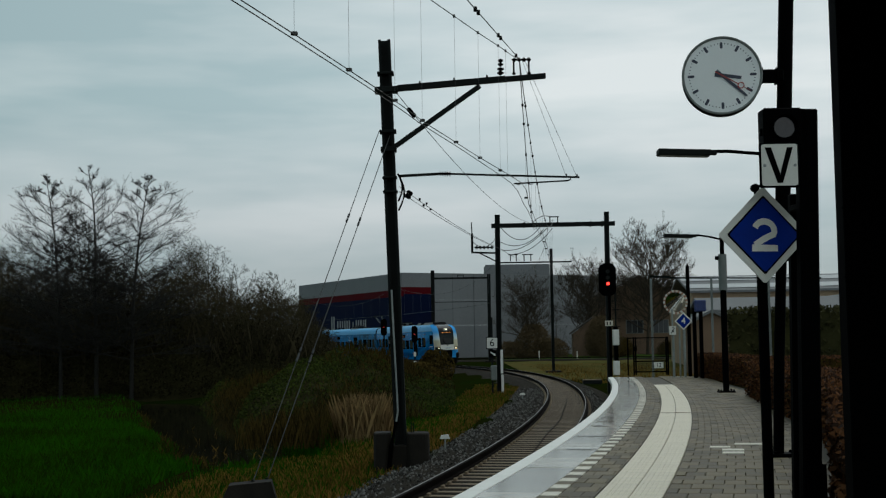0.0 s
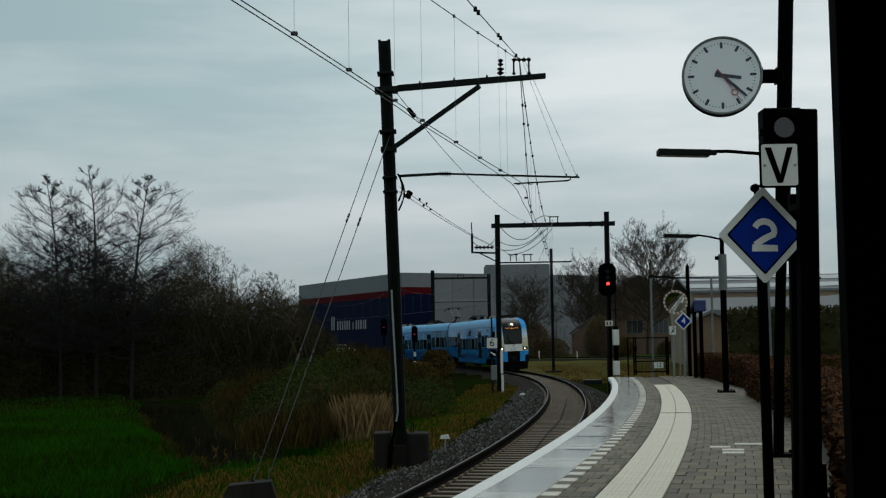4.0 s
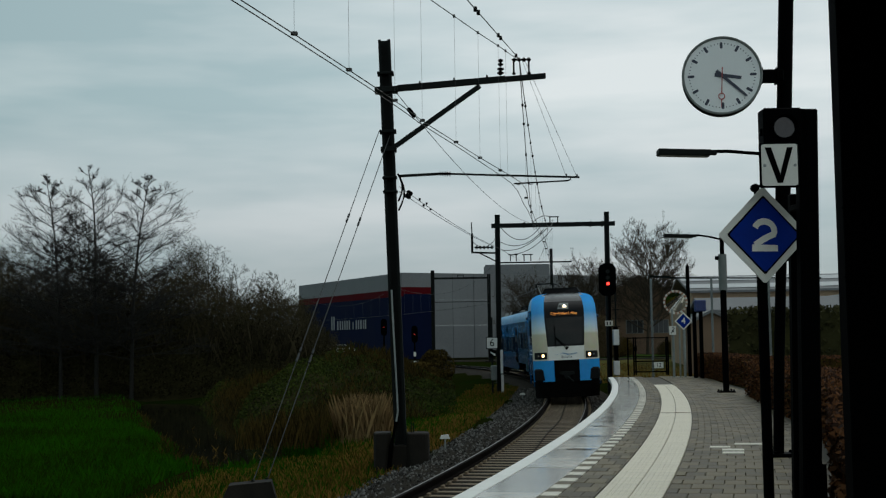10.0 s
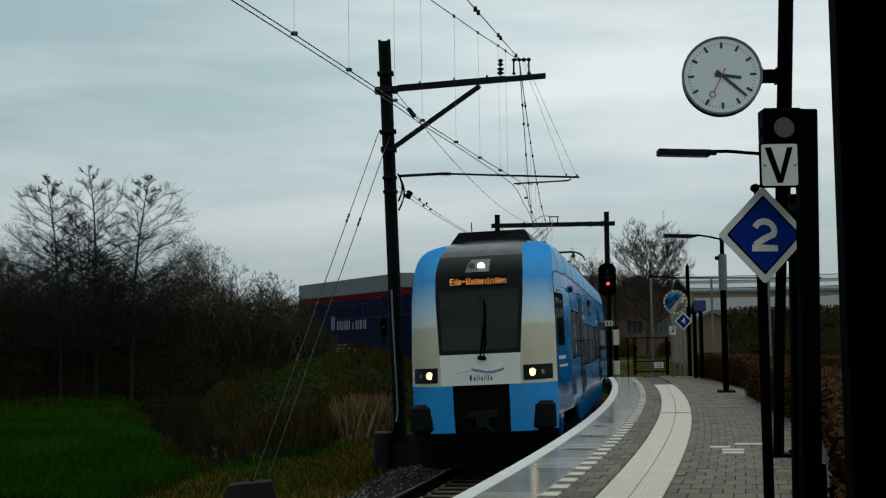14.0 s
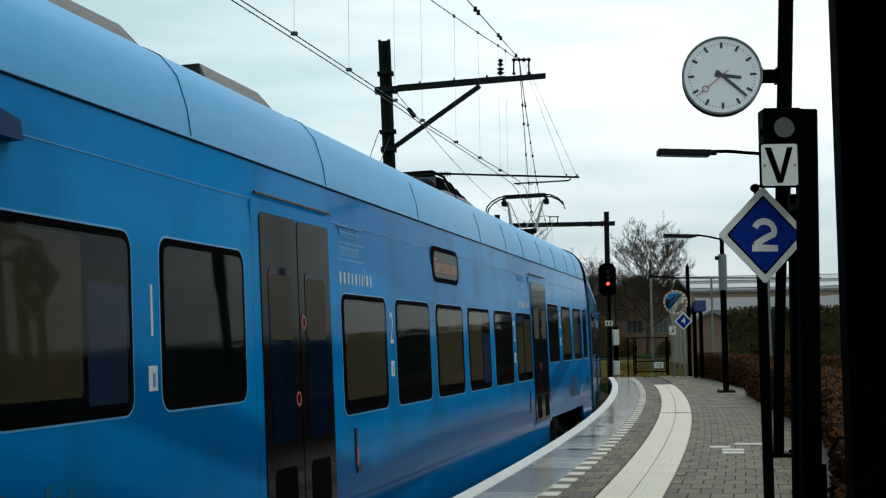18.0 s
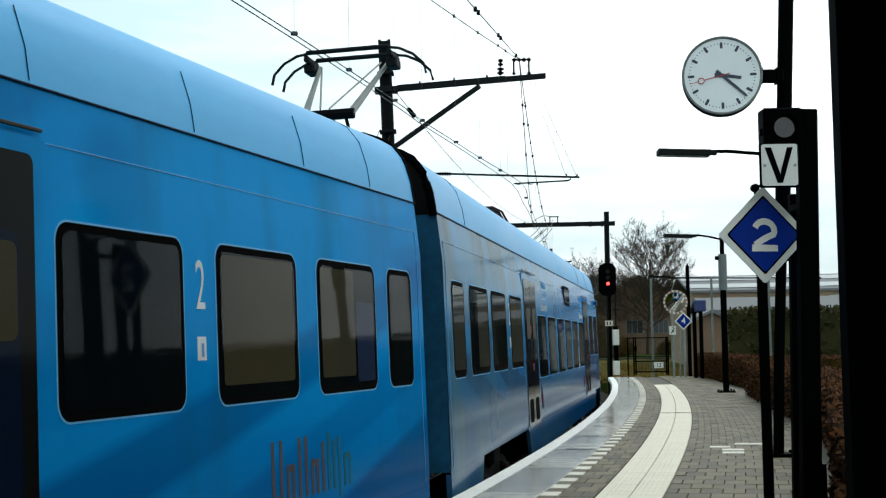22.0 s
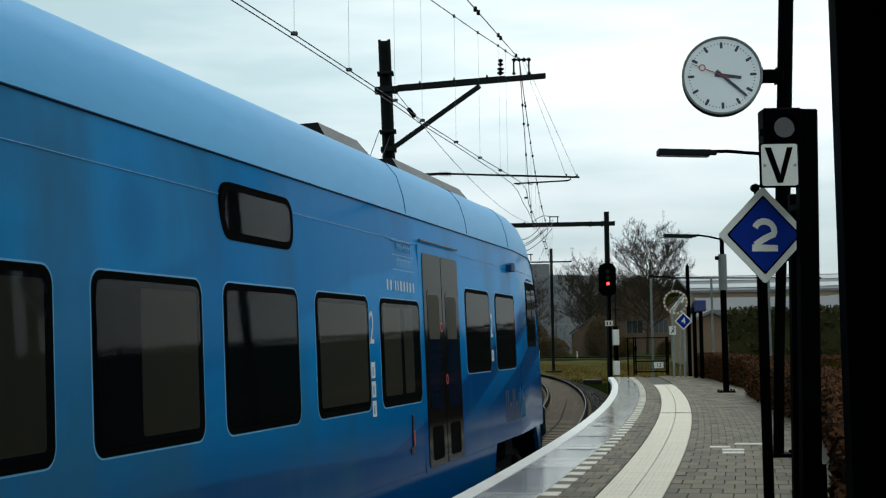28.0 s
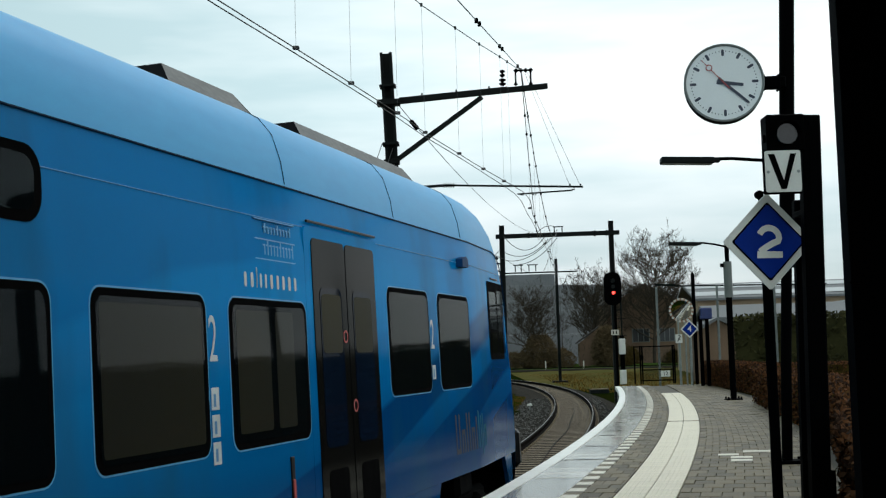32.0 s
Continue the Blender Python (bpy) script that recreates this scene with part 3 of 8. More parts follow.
    for a, b in (((-1.344, MY - 0.14, 6.06), anchor), ((-1.113, MY - 0.14, 5.957), anchor + Vector((0.21, 0.2, 0.0)))):
        a, b = Vector(a), Vector(b)
        gl = Shape()
        gl.tube([a, b], 0.009, 5)
        for k in (0.285, 0.30, 0.675, 0.69, 0.70):
            c = a + (b - a) * k
            gl.tube([c, c + (b - a).normalized() * 0.09], 0.024, 6)
        part("guy_wire", gl, M_WIRE, t, "steel guy wire with turnbuckles")
    pipe = Shape()
    pipe.tube([(-1.12, MY - 0.17, 2.6), (-1.10, MY - 0.17, 2.0), (-1.03, MY - 0.17, 0.35), (-1.02, MY - 0.18, 0.0), (-1.06, MY - 0.2, -0.25)], 0.022, 6)
    part("conduit", pipe, M_GALV, t, "light grey cable conduit")
    pipe = Shape()
    pipe.tube([(-1.06, MY - 0.2, -0.22), (-1.16, MY - 0.38, -0.7), (-1.22, MY - 0.42, -1.25)], 0.05, 7)
    part("cable_sleeve", pipe, M_BLACK, t)
    a = thing("guy_anchor", "weathered dark concrete anchor block for guy wires", "anchor block")
    sh = Shape()
    mm = pose(-3.30, 22.55, GROUND_Z - 0.5, 0, 0, 8)
    lo = [(-0.80, -0.40, 0), (0.62, -0.40, 0), (0.62, 0.40, 0), (-0.80, 0.40, 0)]
    hi = [(-0.36, -0.25, 0.90), (0.34, -0.25, 0.95), (0.36, 0.25, 0.95), (-0.34, 0.25, 0.90)]
    sh.add(lo + hi, [(3, 2, 1, 0), (4, 5, 6, 7), (0, 1, 5, 4), (1, 2, 6, 5), (2, 3, 7, 6), (3, 0, 4, 7)], mm)
    part("block", sh, M_CONC, a)
    for d in (0.0, 0.21):
        sh = Shape()
        sh.tube([(anchor.x + d, anchor.y + d, -0.98), (anchor.x + d, anchor.y + d, anchor.z + 0.06)], 0.022, 6)
        sh.tube([(anchor.x + d - 0.04, anchor.y + d, anchor.z + 0.02), (anchor.x + d + 0.04, anchor.y + d, anchor.z + 0.02)], 0.012, 6)
        part("eye_bolt", sh, M_STEEL, a)


large_mast()


def portal():
    t = thing("catenary_portal", "dark steel overhead line portal with a flat crossbeam", "mast")
    y = 68.0
    xl0, xr = 2.775, 8.40
    a = Shape()
    h_column(a, xl0, y, GROUND_Z, 7.97, 0.26, 0.26, 0.05, 0, 0.25)
    part("column", a, M_STEEL, t)
    b = Shape()
    h_column(b, xr, y, GROUND_Z, 8.04, 0.24, 0.24, 0.04, 0, 0.17)
    part("column", b, M_STEEL, t)
    c = Shape()
    bar(c, (2.50, y - 0.08, 7.40), (8.85, y - 0.08, 7.43), 0.05, 0.22)
    bar(c, (2.50, y + 0.08, 7.40), (8.85, y + 0.08, 7.43), 0.05, 0.22)
    for x in (4.2, 7.6, 8.2):
        c.box((x, y, 7.42), (0.08, 0.3, 0.28), 0.01)
    part("crossbeam", c, M_STEEL, t)
    i = Shape()
    for x in (5.52, 5.92):
        i.box((x, y, 7.66), (0.05, 0.06, 0.32), 0.006)
    i.box((5.72, y, 7.82), (0.52, 0.06, 0.05), 0.006)
    part("insulator", i, M_BLACK, t)
    o = Shape()
    bar(o, (1.45, y, 6.05), (2.8, y, 6.0), 0.08, 0.09)
    bar(o, (1.9, y, 6.0), (2.85, y, 5.5), 0.06, 0.06)
    o.box((1.5, y, 6.55), (0.12, 0.12, 0.95), 0.01)
    o.tube([(1.5, y, 7.0), (1.48, y, 7.6)], 0.03, 5)
    insulator(o, (1.62, y, 6.3), (2.6, y, 6.3), 0.09, 5)
    part("outrigger", o, M_STEEL, t, "bracket with long insulator")
    s = Shape()
    for x in (3.45, 3.75, 4.15, 4.5):
        s.box((x, y, 5.74), (0.05, 0.05, 0.35), 0.005)
    bar(s, (2.9, y, 5.5), (6.6, y, 5.5), 0.07, 0.07)
    bar(s, (3.35, y, 5.9), (3.85, y, 5.9), 0.05, 0.05)
    bar(s, (4.05, y, 5.9), (4.6, y, 5.9), 0.05, 0.05)
    part("registration_arm", s, M_STEEL, t)
    w = Shape()
    w.box((2.90, y - 0.2, 0.45), (0.13, 0.06, 1.2), 0.01)
    w.box((2.92, y - 0.2, -0.72), (0.13, 0.06, 1.02), 0.01)
    part("marker_board", w, M_WHITE, t, "white marker boards on the column")


portal()


def plain_mast(x, y, top, arm=0.0, w=0.24, beam_to=None):
    t = thing("catenary_mast", "slender dark steel overhead line mast", "mast", group="overhead line masts")
    a = Shape()
    h_column(a, x, y, GROUND_Z - 0.1, top, w, w, 0.05)
    part("column", a, M_STEEL, t)
    f = Shape()
    f.box((x, y, GROUND_Z + 0.06), (1.3, 0.9, 0.3), 0.04)
    part("foundation", f, M_CONC, t)
    if beam_to:
        b = Shape()
        bar(b, (x, y, top - 1.1), (beam_to, y, top - 1.1), 0.15, 0.25)
        b.box(((x + beam_to) / 2, y, top - 0.7), (0.9, 0.1, 0.08), 0)
        for d in (-0.4, 0.4):
            b.box(((x + beam_to) / 2 + d, y, top - 0.9), (0.07, 0.1, 0.4), 0)
        part("crossbeam", b, M_STEEL, t)
        c = Shape()
        bar(c, (x, y, top - 4.3), (beam_to, y, top - 4.3), 0.06, 0.08)
        part("registration_arm", c, M_STEEL, t)
    return t


plain_mast(9.2, 112.9, 9.3)
plain_mast(-1.47, 178.9, 11.2, beam_to=6.1, w=0.5)
plain_mast(6.1, 178.9, 10.6, w=0.45)


CONTACT_OFF = [(-10, -0.5), (30.1, -0.55), (34, -0.50), (36.2, -0.44), (38, -0.41), (40, -0.29), (42, -0.17), (43.9, -0.03), (46.1, 0.09), (50, -0.18), (55.5, -0.40), (67, -0.58), (86, -0.40), (131, 0.0), (220, 0.0)]


def contact_off(s):
    """How far the contact wire lies right of the track's line."""
    for (a, oa), (b, ob_) in zip(CONTACT_OFF, CONTACT_OFF[1:]):
        if a <= s <= b:
            return oa + (ob_ - oa) * (s - a) / (b - a)
    return 0.0


def contact_z(s):
    return CW_Z + 0.12 * (1 - smooth01(33, 46, s))


def wires():
    s_mast, s_port = 46.1, 85.6
    t = thing("overhead_wires", "overhead line of contact wires, messenger wire and droppers", "wires")
    sup = [(-4.0, 7.6), (s_mast, 7.62), (s_port, 7.72), (131, 8.2), (178, 8.2), (215, 8.2)]

    def mess(s):
        for (a, za), (b, zb) in zip(sup, sup[1:]):
            if a <= s <= b:
                u = (s - a) / (b - a)
                return za + (zb - za) * u - 4 * (1.1 if b == s_mast else 1.65) * u * (1 - u)
        return 8.0

    hold = Vector((1.735, MY, 7.62))
    head = on_track(s_port, -0.18, 7.72)

    def mess_at(s):
        """The messenger hangs over the contact wire, then swings to the portal's holder."""
        p = on_track(s, contact_off(s), mess(s))
        if s_mast <= s <= s_port:
            u = (s - s_mast) / (s_port - s_mast)
            q = hold.lerp(head, u)
            p.x, p.y = q.x, q.y
        return p

    for d in (-1, 1):
        c = Shape()
        c.tube([on_track(s, contact_off(s) + d * (0.045 + 0.07 * max(0.0, 1 - abs(s - s_mast) / 5.0)), contact_z(s) + 0.01) for s in [2 + 1.5 * i for i in range(142)]], 0.0085, 4)
        part("contact_wire", c, M_WIRE, t)
    c = Shape()
    c.tube([mess_at(s) for s in [2 + i * 0.75 for i in range(59)]] + [hold] + [mess_at(s) for s in range(47, 215, 2)], 0.010, 4)
    part("messenger_wire", c, M_WIRE, t)
    # feeder with clamps, coming down to the bracket from behind the camera
    fa = Vector((0.37, 17.2, 5.95))
    c = Shape()
    c.tube([fa - (hold - fa) * 0.4, fa, hold], 0.010, 4)
    part("feeder_wire", c, M_WIRE, t)
    for k in (0.10, 0.14, 0.47, 0.52, 0.90):
        p = fa.lerp(hold, k)
        b = Shape()
        b.box(tuple(p), (0.05, 0.10, 0.06), 0.01)
        part("clamp", b, M_BLACK, t)
    # second messenger, low beside the first, to the portal's beam
    q = Vector((4.79, 68.0, 7.44))
    c = Shape()
    c.tube([hold.lerp(q, i / 20) - Vector((0, 0, 4 * 1.5 * (i / 20) * (1 - i / 20))) for i in range(21)], 0.010, 4)
    part("return_wire", c, M_WIRE, t)
    for k in (0.08, 0.12, 0.2, 0.3, 0.42, 0.55):
        for e, sg in ((head, 1.65), (q, 1.5)):
            p = hold.lerp(e, k) - Vector((0, 0, 4 * sg * k * (1 - k)))
            b = Shape()
            b.box(tuple(p), (0.05, 0.09, 0.06), 0.01)
            part("clamp", b, M_BLACK, t)
    stations = [31.9, 34.0, 36.2, 37.9, 40.1, 42.0, 43.8, 44.6] + [49.0 + 3.55 * i for i in range(43)]
    for s in stations:
        q = mess_at(s)
        p = on_track(s, contact_off(s), contact_z(s) + 0.02)
        if q.z < CW_Z + 0.3:
            continue
        if s > s_mast:
            p.x, p.y = (p.x + q.x) / 2, q.y
        dr, cl = Shape(), Shape()
        dr.tube([p, q], 0.0024 if s < 90 else 0.005, 3, caps=False)
        cl.box(tuple(p + Vector((0, 0, 0.03))), (0.08, 0.05, 0.045), 0.01)
        dp = part("dropper", dr, M_THINWIRE, t)
        part("clip", cl, M_WIRE, dp)
        cl = Shape()
        cl.box(tuple(q), (0.04, 0.05, 0.06), 0.01)
        part("clip", cl, M_WIRE, dp)
    # second wire set, anchored at the mast and running past the portal
    for k in range(2):
        pts = [Vector((-0.93, MY + 0.15, 4.87 - 0.11 * k)), Vector((2.73 + 0.17 * k, 68.0, 6.33 - 0.09 * k)), Vector((7.8, 108.0, 7.1))]
        anc = Shape()
        anc.tube([pts[0].lerp(pts[1], i / 10) - Vector((0, 0, 0.5 * (i / 10) * (1 - i / 10))) for i in range(11)] + [pts[1].lerp(pts[2], i / 4) for i in range(1, 5)], 0.009, 4)
        part("anchored_wire", anc, M_WIRE, t)
        b = Shape()
        e = (pts[1] - pts[0]).normalized()
        f = pts[0] + e * (1.6 - 0.45 * k)
        insulator(b, f, f + e * 0.55, 0.055, 2)
        part("insulator", b, M_BLACK, t)
        for d in (4.0, 5.6):
            b = Shape()
            b.box(tuple(pts[0] + e * (d + 0.7 * k)), (0.05, 0.08, 0.06), 0.01)
            part("clamp", b, M_BLACK, t)
    b = Shape()
    insulator(b, (-0.73, MY + 0.75, 6.70), (-0.60, MY + 1.2, 6.60), 0.055, 3)
    part("insulator", b, M_BLACK, t)
    e = Shape()
    pts = []
    for i in range(25):
        u = i / 24
        p = Vector((-0.95, MY, 6.90)).lerp(Vector((4.4, 67.5, 7.50)), u)
        p.z -= 2.0 * u * (1 - u)
        pts.append(p)
    e.tube(pts, 0.010, 4)
    part("feeder_wire", e, M_WIRE, t)
    # slack jumper loops near the portal
    for k, (xa, za, xb, zb, sag) in enumerate(((2.9, 7.35, 5.0, 7.3, 0.7), (2.9, 6.6, 5.2, 7.2, 0.5), (3.0, 6.2, 5.4, 7.3, 0.4), (3.6, 5.9, 5.6, 7.2, 0.3), (4.6, 7.5, 5.6, 7.8, -0.2), (1.5, 6.7, 2.8, 6.9, 0.45))):
        j = Shape()
        j.tube([(xa + (xb - xa) * u, 68.0 + (k % 3) * 0.5 - 0.5, za + (zb - za) * u - 4 * sag * u * (1 - u)) for u in [i / 12 for i in range(13)]], 0.016, 4)
        part("jumper_cable", j, M_WIRE, t)


wires()


# ---- platform furniture ----
M_FACE = material("clock_face", (0.80, 0.83, 0.83), 0.35, 0.0, (0.74, 0.77, 0.77), 2.0)
M_DIAL = material("dial_mark", (0.035, 0.045, 0.075), 0.5)
M_RED = material("red_hand", (0.42, 0.045, 0.035), 0.5)
M_BLUE = material("sign_blue", (0.002, 0.026, 0.24), 0.45, 0.0, (0.002, 0.020, 0.19), 4.0, spec=0.06)
M_SIGNW = material("sign_white", (0.72, 0.72, 0.67), 0.45, 0.0, (0.58, 0.58, 0.53), 5.0, spread=0.8)
M_LENS = material("dark_lens", (0.02, 0.022, 0.025), 0.12)
M_REDDIM = glow("far_red_lamp", (0.8, 0.05, 0.04), 0.12)
M_REDGLOW = glow("red_signal_lamp", (1.0, 0.04, 0.03), 4.0)
M_MIRROR = bpy.data.materials.new("mirror_glass")
M_MIRROR.use_nodes = True
M_MIRROR.node_tree.nodes["Principled BSDF"].inputs["Metallic"].default_value = 1.0
M_MIRROR.node_tree.nodes["Principled BSDF"].inputs["Roughness"].default_value = 0.06
M_MIRROR.node_tree.nodes["Principled BSDF"].inputs["Base Color"].default_value = (0.6, 0.62, 0.62, 1)

CLOCK_AT = (3.465, 16.15, 4.675)
CLOCK_HANDS = {}


def station_clock():
    t = thing("station_clock", "round white station clock on a tall black post", "clock")
    p = Shape()
    p.tube([(4.075, 16.42, 0.03), (4.12, 16.42, 1.2), (4.19, 16.42, 2.45)], 0.066, 14)
    p.tube([(4.19, 16.42, 2.40), (4.22, 16.42, 2.9), (4.40, 16.42, 6.6)], 0.093, 14)
    part("post", p, M_BLACK, t, smooth=True)
    b = Shape()
    b.box((4.09, 16.42, 0.02), (0.32, 0.32, 0.04), 0.008)
    for dx in (-0.12, 0.12):
        for dy in (-0.12, 0.12):
            b.tube([(4.13 + dx, 16.42 + dy, 0.03), (4.13 + dx, 16.42 + dy, 0.07)], 0.02, 6)
    part("base_plate", b, M_BLACK, t)
    c = pose(*CLOCK_AT, 90, 0, -9)   # face looks at the camera, about the local z
    h = Shape()
    h.prism(circle(0, 0, 0.483, 48), -0.19, 0.02, "z")
    ob = part("clock_case", h, M_BLACK, t, smooth=True, at=c)
    rim = Shape()
    n = 48
    prof = [(0.484, 0.02), (0.488, 0.035), (0.478, 0.045), (0.462, 0.04), (0.455, 0.02)]
    rim.v = [(r * math.cos(2 * math.pi * i / n), r * math.sin(2 * math.pi * i / n), z) for i in range(n) for r, z in prof]
    rim.f = [(i * 5 + j, ((i + 1) % n) * 5 + j, ((i + 1) % n) * 5 + j + 1, i * 5 + j + 1) for i in range(n) for j in range(4)]
    part("bezel", rim, M_GREY, t, smooth=True, at=c)
    fc = Shape()
    fc.prism(circle(0, 0, 0.458, 48), 0.02, 0.026, "z")
    part("face", fc, M_FACE, t, at=c)
    for i in range(12):
        m = Shape()
        a = radians(30 * i)
        m.prism(rounded(0, 0.375, 0.034, 0.082, 0.015, 3), 0.026, 0.0275, "z", pose(0, 0, 0, 0, 0, -30 * i))
        part("hour_mark", m, M_DIAL, t, at=c)
    for i in range(60):
        if i % 5:
            d = Shape()
            d.prism(rounded(0, 0.395, 0.010, 0.018, 0.004, 1), 0.026, 0.027, "z", pose(0, 0, 0, 0, 0, -6 * i))
            part("minute_mark", d, M_DIAL, t, at=c)
    for nm, ln, w, ang, z in (("hour_pointer", 0.235, 0.05, 99, 0.032), ("minute_pointer", 0.39, 0.04, 132.5, 0.036)):
        m = Shape()
        m.prism([(-w / 2, -0.09), (w / 2, -0.09), (w * 0.36, ln), (-w * 0.36, ln)], z, z + 0.003, "z")
        part(nm, m, M_DIAL, t, at=c @ pose(0, 0, 0, 0, 0, -ang))
    m = Shape()
    m.prism([(-0.006, -0.10), (0.006, -0.10), (0.005, 0.22), (-0.005, 0.22)], 0.041, 0.043, "z")
    m.prism([(-0.004, 0.30), (0.004, 0.30), (0.003, 0.40), (-0.003, 0.40)], 0.041, 0.043, "z")
    ring = [(r * math.cos(2 * math.pi * i / 16), 0.26 + r * math.sin(2 * math.pi * i / 16), 0.043) for i in range(16) for r in (0.03, 0.042)]
    m.add(ring, [(2 * i, 2 * i + 1, (2 * i + 3) % 32, (2 * i + 2) % 32) for i in range(16)])
    CLOCK_HANDS["second"] = part("second_pointer", m, M_RED, t, "red second pointer with ring")
    CLOCK_HANDS["base"] = c
    a = Shape()
    a.box((4.09, 16.3, 4.69), (0.34, 0.12, 0.16), 0.02)
    for x in (4.01, 4.20):
        a.box((x - 0.03, 16.3, 4.69), (0.025, 0.15, 0.2), 0.005)
    part("bracket", a, M_BLACK, t)


station_clock()


def lamp_post(x, y, h, reach, s, sleeve, head=0.78):
    """A lamp post whose flat lamp, head metres long, ends reach metres from the post."""
    t = thing("platform_lamp", "black platform lamp post with a long flat lamp on an arm", "lamp", group="platform lamps")
    p = Shape()
    p.tube([(x, y, 0.02), (x, y, h * 0.72)], 0.085 * s, 12)
    p.tube([(x, y, h * 0.72), (x, y, h)], 0.06 * s, 10)
    part("post", p, M_BLACK, t, smooth=True)
    b = Shape()
    b.box((x, y, 0.02), (0.42, 0.42, 0.04), 0.008)
    for dx in (-0.17, 0.17):
        for dy in (-0.17, 0.17):
            b.tube([(x + dx, y + dy, 0.03), (x + dx, y + dy, 0.09)], 0.025, 6)
    part("base_plate", b, M_BLACK, t)
    e = x - reach + head
    a = Shape()
    a.tube([(x, y, h - 0.10), (x + (e - x) * 0.4, y, h - 0.02), (x + (e - x) * 0.8, y, h + 0.03), (e - 0.1, y, h + 0.03)], 0.026, 8)
    part("arm", a, M_BLACK, t, smooth=True)
    tilt = pose(e - head / 2, y, h + 0.015, 0, 2.0, 0)
    l = Shape()
    l.box((0, 0, 0), (head, 0.24, 0.095), 0.012, tilt)
    l.box((head / 2 + 0.05, 0, 0.012), (0.10, 0.10, 0.07), 0.01, tilt)
    part("lamp_head", l, M_STEEL, t)
    g = Shape()
    g.box((0, 0, -0.05), (head * 0.92, 0.18, 0.010), 0.003, tilt)
    part("lamp_glass", g, M_GREY, t)
    if sleeve:
        v = Shape()
        v.tube([(x, y, 2.75), (x, y, 3.72)], 0.115, 12)
        part("sleeve", v, M_GREY, t, "grey equipment sleeve", smooth=True)
        k = Shape()
        k.tube([(x - 0.12, y - 0.05, 3.62), (x - 0.2, y - 0.05, 3.62)], 0.055, 8)
        part("small_camera", k, M_BLACK, t)
    return t


lamp_post(7.55, 35.86, 4.22, 1.56, 1.0, True)
lamp_post(5.42, 19.9, 4.24, 2.16, 0.7, False, 0.79)


def departure_signal():
    """Post with the departure lamp and its letter plate."""
    y = 11.0
    t = thing("departure_signal", "black post with dark signal lamp and white plate lettered V", "signal")
    p = Shape()
    p.box((0, 0, 1.675), (0.157, 0.14, 3.35), 0.012, pose(2.980, y, 0, 0, 1.28, 0))
    p.box((0.02, -0.073, 2.9), (0.09, 0.006, 0.8), 0.003, pose(2.980, y, 0, 0, 1.28, 0))
    part("post", p, M_BLACK, t)
    p = Shape()
    p.box((0.02, 0, 1.34), (0.080, 0.10, 2.68), 0.010, pose(2.946, y + 0.35, 0, 0, 1.11, 0))
    for z in (0.5, 2.55):
        p.box((2.996, y + 0.2, z), (0.05, 0.34, 0.05), 0.005)
    part("cable_duct", p, M_BLACK, t, "black cable duct standing behind the post")
    b = Shape()
    b.box((2.965, y, 0.01), (0.3, 0.3, 0.025), 0.005)
    b.box((3.045, y - 0.072, 0.25), (0.11, 0.006, 0.34), 0.003)
    part("base_plate", b, M_BLACK, t)
    q = Shape()
    q.box((2.83, y, 3.20), (0.32, 0.2, 0.31), 0.012)
    q.box((2.664, y - 0.02, 3.16), (0.02, 0.05, 0.06), 0.005)
    part("lamp_box", q, M_BLACK, t)
    l = Shape()
    l.prism(circle(2.835, 3.185, 0.085, 24), y - 0.13, y - 0.08, "y")
    part("lens", l, M_LENS, t, smooth=True)
    hd = Shape()
    n = 16
    hd.v = [(2.835 + 0.1 * math.cos(math.pi * i / n), yy, 3.185 + 0.1 * math.sin(math.pi * i / n)) for i in range(n + 1) for yy in (y - 0.2, y - 0.1)]
    hd.f = [(2 * i, 2 * i + 1, 2 * i + 3, 2 * i + 2) for i in range(n)]
    part("hood", hd, M_BLACK, t)
    v = Shape()
    v.prism(rounded(2.791, 2.877, 0.296, 0.345, 0.02, 3), y - 0.11, y - 0.1, "y")
    pl = part("letter_plate", v, M_SIGNW, t, "white enamel plate")
    v2 = Shape()
    v2.box((2.786, y - 0.09, 2.872), (0.32, 0.02, 0.37), 0.01)
    part("plate_back", v2, M_BLACK, t)
    lt = Shape()
    zt, zb = 3.022, 2.727
    lt.add([(2.791 + x, y - 0.113, z) for x, z in ((-0.122, zt), (-0.068, zt), (0.002, zb + 0.075), (0.062, zt), (0.112, zt), (0.022, zb), (-0.022, zb))], [(0, 1, 2, 6), (2, 5, 6), (2, 3, 4, 5)])
    part("letter", lt, M_BLACK, pl, fix=False)
    k = Shape()
    k.tube([(2.605, y - 0.03, 2.70), (2.605, y + 0.03, 2.70)], 0.034, 10)
    k.tube([(2.62, y, 2.71), (2.72, y, 2.73)], 0.014, 6)
    part("loudspeaker", k, M_BLACK, t, "small black round loudspeaker")
    for dx in (-0.125, 0.125):
        k = Shape()
        k.tube([(2.791 + dx, y - 0.11, 2.872), (2.791 + dx, y - 0.116, 2.872)], 0.013, 8)
        part("screw", k, M_GALV, pl)


departure_signal()


